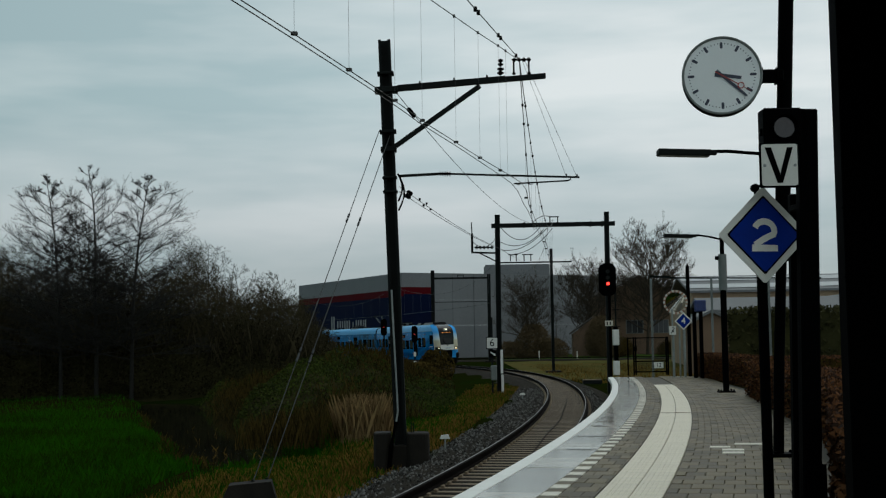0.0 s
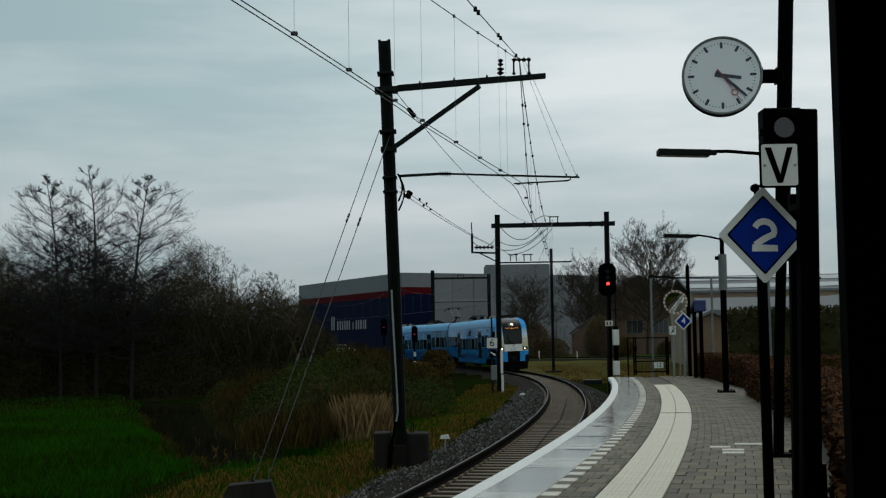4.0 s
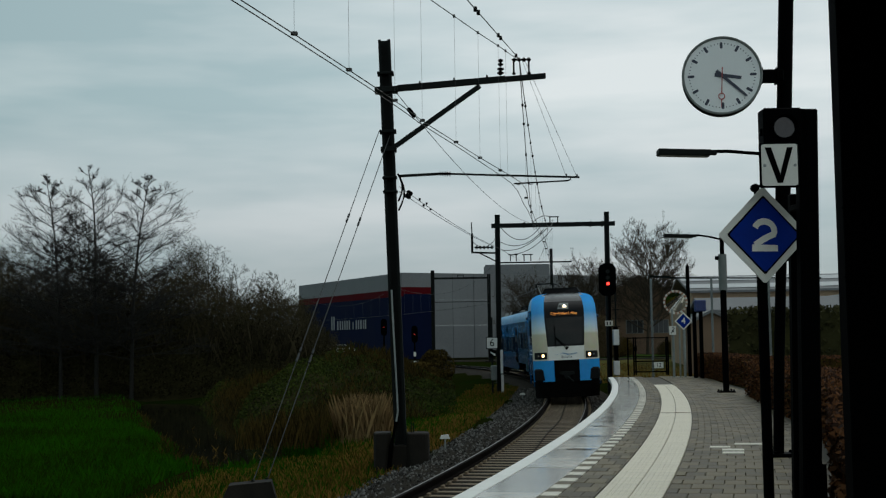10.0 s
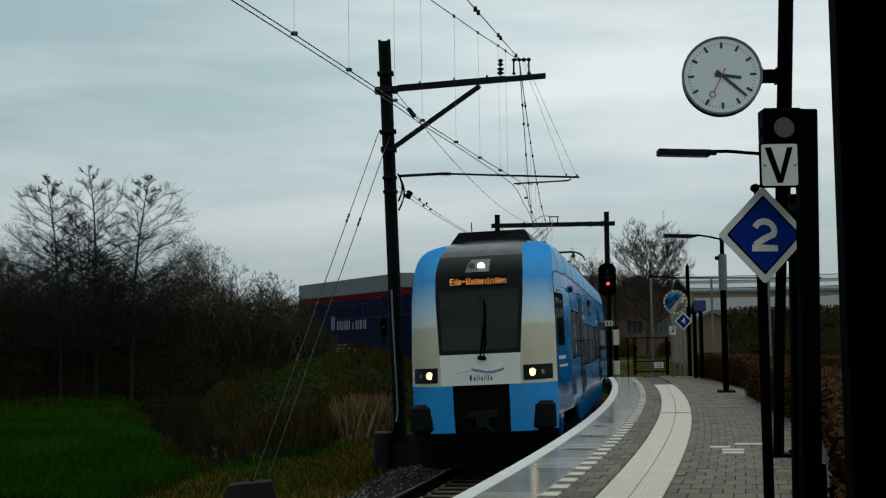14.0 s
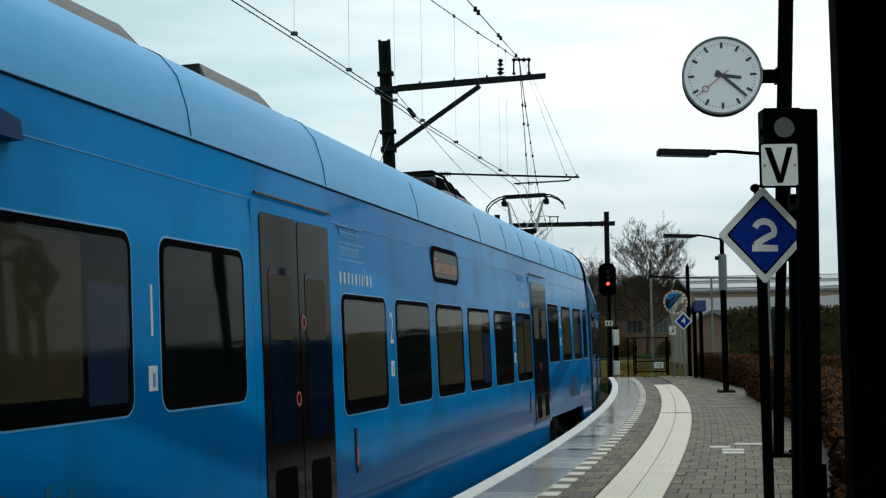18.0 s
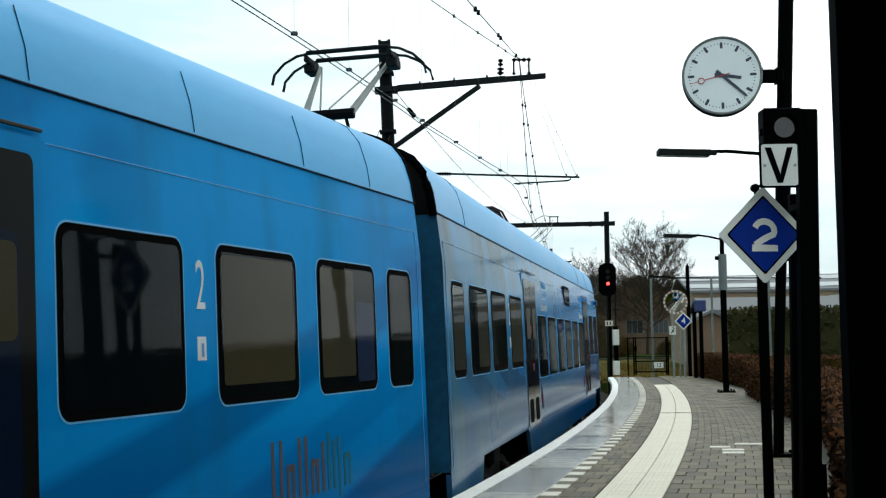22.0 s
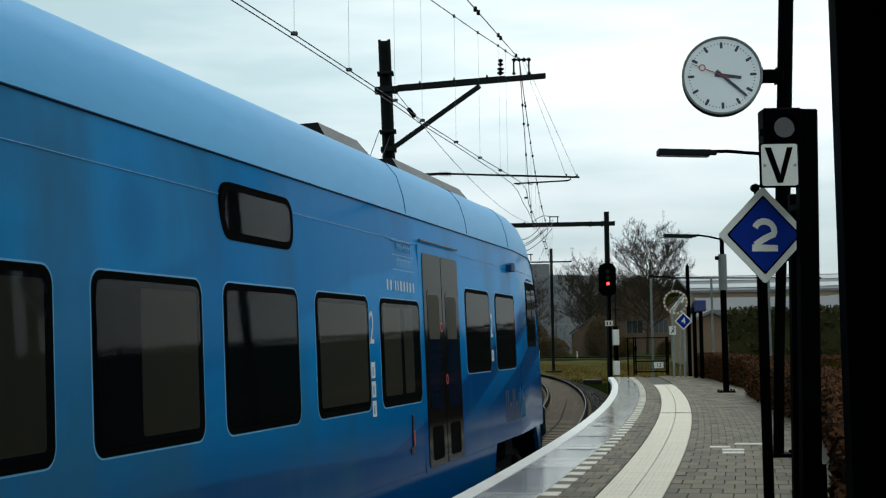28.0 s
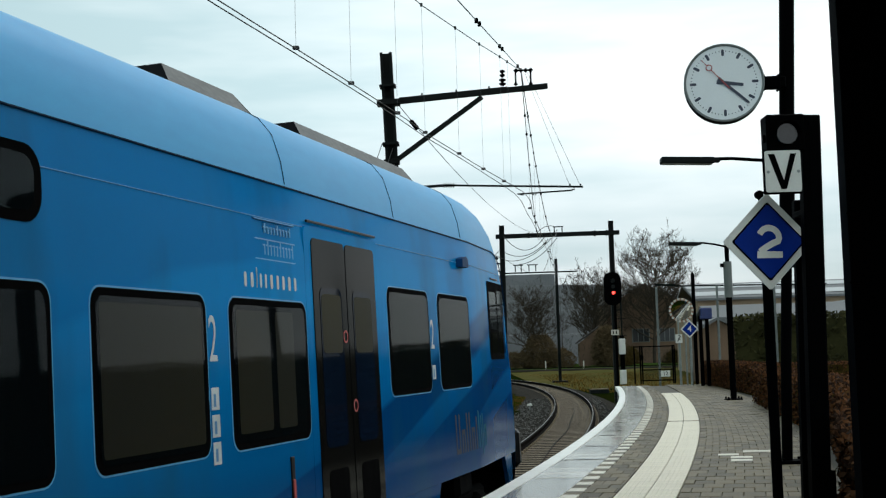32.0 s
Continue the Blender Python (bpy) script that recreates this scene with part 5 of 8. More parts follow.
M_DOOR = material("door_grey", (0.006, 0.0060, 0.0058), 0.09, 0.0, (0.004, 0.0042, 0.004), 1.5, 0.0, spec=0.03)
M_DOORPANE = material("door_glass", (0.003, 0.009, 0.022), 0.04, 0.0, (0.002, 0.005, 0.012), 0.6, 0, spec=0.03)
M_MARK = material("pale_lettering", (0.55, 0.60, 0.60), 0.5)
M_ROOFBOX = material("roof_unit_dark", (0.004, 0.0045, 0.0055), 0.6, 0.0, (0.002, 0.0025, 0.003), 3.0, 0.1, spec=0.05)
M_ORANGE = material("decal_brown", (0.055, 0.060, 0.075), 0.6, spec=0.03)
M_DECALTEAL = material("decal_teal", (0.006, 0.105, 0.17), 0.6, spec=0.03)
M_CURTAIN = material("decal_wave_blue", (0.05, 0.22, 0.46), 0.4)
M_HEAD = glow("headlight", (1.0, 0.84, 0.55), 7.0)
M_HEADRING = glow("headlight_reflector", (1.0, 0.60, 0.20), 1.8)
M_FAIRING = material("roof_fairing_grey", (0.15, 0.155, 0.15), 0.55, 0.0, (0.05, 0.054, 0.052), 5.0, 0.25, 28.0, spec=0.25, stretch=(1, 0.35, 1))
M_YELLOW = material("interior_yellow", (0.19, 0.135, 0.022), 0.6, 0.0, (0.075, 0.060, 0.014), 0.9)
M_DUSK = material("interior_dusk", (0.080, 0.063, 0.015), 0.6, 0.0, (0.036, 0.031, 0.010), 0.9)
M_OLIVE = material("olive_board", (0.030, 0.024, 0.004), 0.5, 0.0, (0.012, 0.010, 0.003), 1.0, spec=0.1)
M_SEATBLUE = material("seat_blue", (0.014, 0.062, 0.24), 0.8, 0.0, (0.008, 0.034, 0.12), 2.0)
M_AMBER = glow("amber_display", (1.0, 0.36, 0.08), 1.1)
M_AMBERDIM = glow("amber_display_dim", (0.40, 0.15, 0.05), 0.28)

B1, B2, HALF = 2.5, 21.6, 26.35     # bogie centres and the middle of the gangway, from the cab's corner
ENDS = {True: (25.65, 26.03), False: (26.27, 26.64)}     # where each car's body ends and its bellows meet
WIN_LOW, WIN_HIGH = (1.672, 2.668), (1.893, 2.877)
LOW_W = {True: (8.15, 9.87, 11.55, 13.22, 14.92, 16.62), False: (7.81, 9.54, 11.31, 13.03, 14.80, 16.45)}
HIGH_W = {True: ((2.93, 4.33), (4.69, 5.99), (19.825, 21.115), (21.54, 22.77), (23.15, 24.38), (24.69, 25.32)),
          False: ((2.80, 4.10), (4.44, 5.78), (19.93, 21.28), (21.70, 23.06), (23.32, 24.74), (25.10, 25.87))}
DOORS = {True: ((6.17, 7.97), (17.97, 19.77)), False: ((6.0, 7.77), (17.93, 19.72))}


def half_width(z):
    """The body's half width at the height z over the rails."""
    pts = [(0.0, 1.36), (0.75, 1.40), (1.1, 1.42), (3.05, 1.42), (3.52, 1.38), (3.72, 1.355), (3.93, 1.295), (4.07, 1.19), (4.16, 1.03), (4.22, 0.80), (4.26, 0.50), (4.28, 0.0)]
    for (a, wa), (b, wb) in zip(pts, pts[1:]):
        if z <= b:
            return wa + (wb - wa) * (z - a) / (b - a)
    return 0.0


def nose_y(x, z):
    """Where the cab's front lies (distance behind the cab's corner) at lateral x and height z."""
    pts = [(0.1, 0.02), (0.75, -0.28), (1.55, -0.32), (2.09, -0.27), (2.8, -0.12), (3.3, 0.03), (3.52, 0.14), (3.71, 0.30), (3.86, 0.55), (4.0, 0.9), (4.12, 1.4), (4.28, 2.35)]
    t = pts[-1][1]
    for (a, ya), (b, yb) in zip(pts, pts[1:]):
        if z <= b:
            t = ya + (yb - ya) * (z - a) / (b - a)
            break
    t -= 0.11 * min(max((4.0 - z) / 0.5, 0.0), 1.0)
    w = max(half_width(z), 0.3)
    u = min(abs(x) / w, 1.0)
    edge = 0.07 * u * u + (0.51 * ((u - 0.6) / 0.4) ** 2.0 if u > 0.6 else 0.0)
    return min(t + edge, 2.5)


def pinch(y):
    """How much narrower the cab is than the body, towards the nose."""
    return 1 - 0.095 * min(max((2.55 - y) / 2.15, 0.0), 1.0)


def train_part(name, sh, mat, parent=None, label="", smooth=False):
    sh.v = [(v[0] * pinch(v[1]), v[1], v[2]) for v in sh.v]
    return part(name, sh, mat, parent, label, smooth)


def front_u(u, z):
    """The front's columns draw in towards the foot."""
    d = -0.085 * min(max((3.5 - z) / 1.7, 0.0), 1.0)
    a = abs(u)
    return math.copysign(a + d * (a / 0.62 if a < 0.62 else (1 - a) / 0.38), u)


DOTS = {"E": "1f10101e10101f", "d": "01010d1313110f", "e": "00000e111f100e", "-": "0000001f000000", "W": "1111111515150a", "a": "00000e010f110f",
        "g": "000f11110f010e", "n": "00001619111111", "i": "04000c0404040e"}


def dot_text(name, text, height, mat, parent, at, squeeze=1.0):
    """Lettering of small square lamps, five by seven to a letter."""
    p = height / 7
    sh = Shape()
    for k, ch in enumerate(text):
        rows = DOTS[ch]
        for r in range(7):
            bits = int(rows[2 * r:2 * r + 2], 16)
            for c in range(5):
                if bits >> (4 - c) & 1:
                    x, y = ((k - len(text) / 2) * 6 + c + 0.5) * p * squeeze, (3 - r) * p
                    sh.add([(x - 0.36 * p * squeeze, y - 0.36 * p, 0), (x + 0.36 * p * squeeze, y - 0.36 * p, 0), (x + 0.36 * p * squeeze, y + 0.36 * p, 0), (x - 0.36 * p * squeeze, y + 0.36 * p, 0)], [(0, 1, 2, 3)])
    return part(name, sh, mat, parent, "amber dot matrix lettering", at=at, fix=False)


WIPERS = []


def wiper_pose(a):
    return pose(0.04, nose_y(0.0, 2.02) - 0.05, 2.02, -10.5, 0, 0) @ pose(0, 0, 0, 0, a, 0)


def blade_pose(a):
    return pose(0, -0.02, 0.62, 0, -a, 0)


def train_car(name, label, pantograph, first):
    car = thing(name, label, "train car", group="train cars")
    END, MEET = ENDS[first]
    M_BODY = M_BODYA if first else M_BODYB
    # cab front in panels
    zs = [0.12, 0.45, 0.75, 1.1, 1.35, 1.56, 1.8, 2.09, 2.35, 2.6, 2.85, 3.1, 3.35, 3.5, 3.62, 3.74, 3.84, 3.92, 3.98, 4.04, 4.10, 4.15, 4.20, 4.25, 4.28]
    us = [-1, -0.97, -0.94, -0.9, -0.85, -0.78, -0.7, -0.62, -0.44, -0.3, -0.15, 0, 0.15, 0.3, 0.44, 0.62, 0.7, 0.78, 0.85, 0.9, 0.94, 0.97, 1]
    cells = {}
    for i in range(len(zs) - 1):
        for j in range(len(us) - 1):
            zm, um = (zs[i] + zs[i + 1]) / 2, abs(us[j] + us[j + 1]) / 2
            if zm < 0.75:
                k = "front_skirt"
            elif zm < 1.56:
                k = "coupler_recess" if um < 0.44 else "bumper"
            elif zm < 2.09:
                k = "front_panel" if um < 0.62 else "pillar"
            elif zm < 3.84:
                k = "windscreen_surround" if um < 0.62 else "pillar"
            else:
                k = "roof_cap" if um < 0.62 or zm > 4.08 and um < 0.78 else "pillar"
            side = 0 if k not in ("pillar", "bumper") else (1 if us[j] >= 0 else -1)
            cells.setdefault((k, side), []).append((i, j))
    mats = {"front_skirt": M_UNDER, "coupler_recess": M_UNDER, "bumper": M_BUMPER, "front_panel": M_PANEL, "pillar": M_PILLAR, "windscreen_surround": M_DARK, "roof_cap": M_CAP}
    for (k, side), cs in cells.items():
        sh = Shape()
        for i, j in cs:
            quad = []
            for di, dj in ((0, 0), (0, 1), (1, 1), (1, 0)):
                z, u = zs[i + di], us[j + dj]
                x = front_u(u, z) * half_width(z)
                ny = nose_y(x, z)
                quad.append((x * pinch(ny), ny + (0.10 if k == "coupler_recess" else 0), z))
            sh.add(quad, [(0, 1, 2, 3)])
        bm = bmesh.new()
        me = bpy.data.meshes.new(k)
        me.from_pydata(sh.v, [], sh.f)
        bm.from_mesh(me)
        bmesh.ops.remove_doubles(bm, verts=bm.verts, dist=0.0005)
        bmesh.ops.recalc_face_normals(bm, faces=bm.faces)
        fr = sorted(bm.faces, key=lambda f: f.calc_center_median().y)[0]
        if fr.normal.y > 0:
            bmesh.ops.reverse_faces(bm, faces=bm.faces)
        bm.to_mesh(me)
        bm.free()
        me.materials.append(mats[k])
        me.polygons.foreach_set("use_smooth", [True] * len(me.polygons))
        ob = new(k, me)
        ob.parent = car
        if k == "pillar":
            tagged(ob, "pillar fading from blue to dirty cream")
    # the shell behind the cab: side walls and roof
    zr_ = [3.52, 3.62, 3.72, 3.80, 3.88, 3.95, 4.01, 4.06, 4.10, 4.14, 4.17, 4.20, 4.23, 4.255, 4.27, 4.28]
    roof = Shape()
    prof = [(half_width(z), z) for z in zr_] + [(-half_width(z), z) for z in zr_[::-1][1:]]
    ysec = [None, 2.55, 2.75, 6.0, 10.0, 14.0, 18.0, 22.0, END]
    rows = []
    for y in ysec:
        rows.append([(x, nose_y(x, z) if y is None else y, z) for x, z in prof])
    k = len(prof)
    roof.v = [p for row in rows for p in row]
    roof.f = [(i * k + j, i * k + j + 1, (i + 1) * k + j + 1, (i + 1) * k + j) for i in range(len(rows) - 1) for j in range(k - 1)]
    train_part("roof", roof, M_ROOF, car, smooth=60)
    for sd in (-1, 1):
        w = Shape()
        zz = [0.98, 1.1, 2.0, 3.05, 3.3, 3.52]
        sec = [None, 0.7, 1.5, 2.55, 2.7, 8.0, 14.0, 20.0, END]
        for y in sec:
            for z in zz:
                x = sd * half_width(z)
                w.v.append((x, nose_y(x, z) if y is None else y, z))
        kk = len(zz)
        w.f = [(i * kk + j, i * kk + j + 1, (i + 1) * kk + j + 1, (i + 1) * kk + j) for i in range(len(sec) - 1) for j in range(kk - 1)]
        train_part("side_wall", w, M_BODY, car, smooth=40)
        for a, b in ((0.45, 0.95), (4.3, 19.6), (24.1, END)):
            s = Shape()
            s.prism([(a + (0.25 if a > 1 else 0), 0.56), (b - (0.25 if b < 25 else 0), 0.56), (b, 0.979), (a, 0.979)], sd * 1.36, sd * 1.415, "x")
            train_part("skirt", s, M_BODY, car)
        g = Shape()
        g.tube([(sd * 1.424, 0.34, 2.3), (sd * 1.424, 0.33, 2.9), (sd * 1.412, 0.36, 3.2), (sd * 1.402, 0.44, 3.38), (sd * 1.39, 0.62, 3.49), (sd * 1.386, 0.9, 3.525), (sd * 1.386, 2.55, 3.525), (sd * 1.386, END, 3.525)], 0.0075, 5)
        train_part("gutter", g, M_PODBLUE, car)
        # the bright glint along the seam is given by its pale colour
        ln = Shape()
        ln.tube([(sd * 1.406, 0.7, 3.25), (sd * 1.406, 2.55, 3.25), (sd * 1.406, END - 0.12, 3.25), (sd * 1.423, END - 0.12, 3.0), (sd * 1.423, END - 0.12, 1.02)], 0.003, 4)
        train_part("panel_seam_highlight", ln, M_RIM, car)
        wins = [(y, y + 1.385, *WIN_LOW) for y in LOW_W[first]] + [(a, b, *WIN_HIGH) for a, b in HIGH_W[first]]
        for a, b, z0, z1 in wins:
            f = Shape()
            f.prism(rounded((a + b) / 2, (z0 + z1) / 2, b - a, z1 - z0, 0.10, 5), sd * 1.40, sd * 1.424, "x")
            fo = train_part("window_frame", f, M_RUBBER, car)
            # pale rim: the highlight round the window edge put into its colour
            f = Shape()
            f.prism(rounded((a + b) / 2, (z0 + z1) / 2, b - a + 0.022, z1 - z0 + 0.022, 0.11, 5), sd * 1.40, sd * 1.4222, "x")
            train_part("window_rim_highlight", f, M_RIM, fo)
            gl = Shape()
            gl.prism(rounded((a + b) / 2, (z0 + z1) / 2, b - a - 0.09, z1 - z0 - 0.09, 0.07, 5), sd * 1.41, sd * 1.428, "x")
            train_part("pane", gl, M_GLASS, fo)
            # boards and seat backs behind the glass
            pick = int(a / 1.68 + (0 if first else 2)) % 6
            if first:
                inside = {0: ((0.06, 0.94, M_YELLOW, 0.12, 0.94),), 1: ((0.05, 0.60, M_YELLOW, 0.12, 0.94), (0.64, 0.95, M_SEATBLUE, 0.07, 0.70)), 3: ((0.05, 0.44, M_YELLOW, 0.12, 0.80), (0.50, 0.95, M_YELLOW, 0.12, 0.92), (0.05, 0.44, M_SEATBLUE, 0.82, 0.94)),
                          4: ((0.06, 0.94, M_YELLOW, 0.12, 0.94),)}.get(pick, ())
            elif a < 6:
                inside = ()
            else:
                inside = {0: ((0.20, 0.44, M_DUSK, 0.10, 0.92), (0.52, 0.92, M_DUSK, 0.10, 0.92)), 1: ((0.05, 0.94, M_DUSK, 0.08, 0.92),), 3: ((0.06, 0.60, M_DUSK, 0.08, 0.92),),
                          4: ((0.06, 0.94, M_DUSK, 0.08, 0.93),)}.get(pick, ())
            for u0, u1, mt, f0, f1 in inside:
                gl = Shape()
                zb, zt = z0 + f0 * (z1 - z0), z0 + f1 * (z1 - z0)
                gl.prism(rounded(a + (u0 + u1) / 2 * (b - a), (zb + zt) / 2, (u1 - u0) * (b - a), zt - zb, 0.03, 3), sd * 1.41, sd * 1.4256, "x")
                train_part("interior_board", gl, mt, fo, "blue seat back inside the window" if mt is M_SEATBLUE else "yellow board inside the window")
        # cab side window: fixed pane and sliding pane
        f = Shape()
        f.prism(rounded(1.0, 2.65, 1.16, 0.95, 0.08, 4), sd * 1.38, sd * 1.4245, "x")
        fo = train_part("cab_window", f, M_RUBBER, car)
        for a, b, z0, z1 in ((0.46, 0.92, 2.25, 3.03), (1.0, 1.5, 2.25, 2.50), (1.0, 1.5, 2.54, 3.0)):
            gl = Shape()
            gl.prism(rounded((a + b) / 2, (z0 + z1) / 2, b - a, z1 - z0, 0.04, 3), sd * 1.40, sd * 1.429, "x")
            train_part("pane", gl, M_GLASS, fo)
        sm = Shape()
        sm.box((sd * 1.40, 1.0, 3.17), (0.05, 0.5, 0.02), 0.004)
        train_part("rain_strip", sm, M_DARK, car)
        # doors
        for a, b in DOORS[first]:
            d = Shape()
            d.prism(rounded((a + b) / 2, 2.10, b - a + 0.02, 2.32, 0.06, 3), sd * 1.39, sd * 1.4215, "x")
            fo = train_part("door_frame", d, M_BODY, car)
            mid = (a + b) / 2
            for c0, c1 in ((a + 0.13, mid - 0.012), (mid + 0.012, b - 0.13)):
                q = Shape()
                q.prism(rounded((c0 + c1) / 2, 2.08, c1 - c0, 2.19, 0.05, 3), sd * 1.40, sd * 1.430, "x")
                lf = train_part("door_leaf", q, M_DOOR, car, "dark grey sliding door leaf")
                q = Shape()
                q.prism(rounded((c0 + c1) / 2, 2.18, (c1 - c0) * 0.66, 1.24, 0.07, 4), sd * 1.41, sd * 1.434, "x")
                train_part("door_pane", q, M_DOORPANE, lf)
                q = Shape()
                q.prism(rounded((c0 + c1) / 2, 2.52, (c1 - c0) * 0.60, 0.46, 0.05, 3), sd * 1.42, sd * 1.4355, "x")
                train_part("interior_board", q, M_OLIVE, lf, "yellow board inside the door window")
                q = Shape()
                q.prism(rounded((c0 + c1) / 2, 1.22, (c1 - c0) * 0.6, 0.34, 0.05, 3), sd * 1.41, sd * 1.433, "x")
                train_part("kick_plate", q, M_RUBBER, lf)
                q = Shape()
                yb = c1 - 0.07 if c0 < mid - 0.1 and c1 < mid else c0 + 0.07
                ring = [(0.055 * math.cos(t * math.pi / 8), 0.055 * math.sin(t * math.pi / 8)) for t in range(16)]
                inn = [(x * 0.68, y * 0.68) for x, y in ring]
                zb = 1.86 if c1 < mid else 2.42
                q.add([(sd * 1.4345, yb + x, zb + y) for x, y in ring] + [(sd * 1.4345, yb + x, zb + y) for x, y in inn], [(t, (t + 1) % 16, 16 + (t + 1) % 16, 16 + t) for t in range(16)])
                train_part("door_button", q, M_RED, lf, "red ring button")
            q = Shape()
            q.box((sd * 1.425, mid, 3.30), (0.02, b - a - 0.1, 0.02), 0.005)
            train_part("door_rail", q, M_DARK, car)
            q = Shape()
            yy = a - 0.33 if a > 10 else b + 0.45
            q.box((sd * 1.424, yy, 1.40), (0.012, 0.065, 0.32), 0.005)
            q.box((sd * 1.424, yy + (0.05 if a < 10 else -0.05), 1.215), (0.014, 0.11, 0.06), 0.005)
            hb = train_part("emergency_handle", q, M_DARK, car)
            q = Shape()
            q.box((sd * 1.432, yy, 1.33), (0.010, 0.042, 0.14), 0.003)
            train_part("red_grip", q, M_RED, hb)
        # side destination display
        dcen, dz0 = (12.15, 3.10) if first else (12.02, 3.15)
        q = Shape()
        q.prism(rounded(dcen, dz0, 1.34, 0.39, 0.15, 5), sd * 1.38, sd * 1.424, "x")
        dp = train_part("side_display", q, M_RUBBER, car)
        q = Shape()
        q.prism(rounded(dcen, dz0, 1.20, 0.28, 0.10, 5), sd * 1.40, sd * 1.427, "x")
        train_part("display_glass", q, M_GLASS, dp)
        turn = pose(0, 0, 0, 90, 0, 90 if sd > 0 else -90)
        if first:
            dot_text("display_text", "Ede-Wageningen", 0.15, M_AMBERDIM, dp, Matrix.Translation((sd * 1.4285, dcen, dz0 - 0.01)) @ turn, 0.62)
        # class figures, pictograms, plain bars for the lettering
        fig = [(4.575 if first else 4.34, 2.44, "1" if first else "2"), (9.71 if first else 9.45, 2.38, "2"), (16.46 if first else 16.06, 2.38, "2"), (21.33, 2.6, "2")]
        for y, z, ch in fig:
            writing("class_figure", ch, 0.42, M_MARK, car, Matrix.Translation((sd * 1.4225, y, z)) @ turn @ Matrix.Diagonal((0.62, 1, 1, 1)), "pale class figure", depth=0.001)
            icons = 3 if y == 9.45 else 1
            for i in range(icons):
                q = Shape()
                q.box((sd * 1.4215, y, z - 0.36 - 0.17 * i), (0.003, 0.11, 0.14), 0)
                ic = train_part("pictogram_plate", q, M_MARK, car)
                q = Shape()
                q.box((sd * 1.4238, y + 0.01, z - 0.37 - 0.17 * i), (0.002, 0.03, 0.08), 0)
                train_part("pictogram", q, M_CURTAIN, ic)
        for ya in ((8.12, 16.9) if first else (7.95, 16.2)):
            for z, a, cnt, hh in ((3.165, 0.10, 9, 0.050), (3.025, 0.06, 10, 0.075)):
                q = Shape()
                for i in range(cnt):
                    q.box((sd * 1.411, ya + a + i * 0.058, z + (0.012 if i % 4 == 0 else 0)), (0.02, 0.016, hh * (1.35 if i % 4 == 0 else 1)), 0)
                    q.box((sd * 1.411, ya + a + 0.02 + i * 0.058, z + hh * 0.4), (0.019, 0.026, 0.010), 0)
                train_part("lettering_bar", q, M_RIM, car)
            for z in (3.235, 3.095, 2.955):
                q = Shape()
                q.box((sd * 1.411, ya + 0.38, z), (0.019, 0.74, 0.008), 0)
                train_part("lettering_line", q, M_RIM, car)
            x0 = ya
            for i, (wd, ht) in enumerate(((0.09, 0.10), (0.10, 0.10), (0.09, 0.10), (0.09, 0.10), (0.10, 0.10), (0.07, 0.10), (0.07, 0.10), (0.03, 0.14), (0.10, 0.10), (0.09, 0.10))):
                q = Shape()
                q.prism(rounded(x0 + wd / 2, 2.80 + ht / 2 - 0.05, wd * 0.45, ht, 0.015, 2), sd * 1.4205, sd * 1.423, "x")
                x0 += wd + 0.018
                train_part("operator_mark", q, M_MARK, car)
        for ya in ((2.4, 22.25) if first else (3.65,)):
            along = 0.0
            for i, (wd, ht) in enumerate(((0.20, 0.42), (0.14, 0.25), (0.06, 0.42), (0.06, 0.42), (0.14, 0.25), (0.06, 0.36), (0.05, 0.42), (0.05, 0.36), (0.05, 0.46), (0.15, 0.25))):
                q = Shape()
                c = ya + (1 if first else -1) * (along + wd / 2)
                zb = 1.20 - (0.08 if i == 8 else 0)
                if i in (0, 1, 4, 9):
                    for e in (-1, 1):
                        q.prism(rounded(c + e * wd * 0.33, zb + ht / 2, 0.05, ht, 0.02, 2), sd * 1.4205, sd * 1.4225, "x")
                    q.prism(rounded(c, zb + (ht - 0.03 if i else 0.03), wd * 0.66, 0.05, 0.02, 2), sd * 1.4205, sd * 1.4225, "x")
                else:
                    q.prism(rounded(c, zb + ht / 2, 0.052, ht, 0.02, 2), sd * 1.4205, sd * 1.4225, "x")
                along += wd + 0.055
                train_part("line_mark", q, M_ORANGE if i < 6 else M_DECALTEAL, car)
        if first:
            for z, hh, words in ((1.96, 0.062, ((0.62, 0.28), (0.95, 0.20), (1.20, 0.38))), (1.81, 0.040, ((0.62, 0.46), (1.11, 0.34), (1.48, 0.38)))):
                for y0_, wd in words:
                    q = Shape()
                    q.box((sd * 1.4215, y0_ + wd / 2, z), (0.003, wd, hh), 0)
                    train_part("lettering_bar", q, M_MARK, car)
        # camera pod, foot step hatch
        q = Shape()
        q.prism([(2.90, 3.20), (2.90, 3.29), (2.98, 3.32), (3.14, 3.29), (3.16, 3.20)], sd * 1.38, sd * 1.48, "x")
        pd = train_part("side_camera_pod", q, M_POD, car)
        q = Shape()
        q.box((sd * 1.44, 2.895, 3.245), (0.06, 0.02, 0.06), 0.005)
        train_part("pod_lens", q, M_DARK, pd)
        # headlight units
        hb = Shape()
        for i in range(7):
            x = sd * (0.82 + 0.088 * i)
            for z in (1.615, 1.875):
                hb.v.append((x, nose_y(x, z) - 0.012, z))
        hb.f = [(2 * i, 2 * i + 1, 2 * i + 3, 2 * i + 2) for i in range(6)]
        hu = train_part("headlight_unit", hb, M_DARK, car, smooth=60)
        for xx, mt, nm, rr in ((0.985, M_HEAD, "headlight", 0.068), (1.17, M_LENS, "marker_light", 0.06)):
            q = Shape()
            yy = nose_y(xx, 1.745) - 0.02
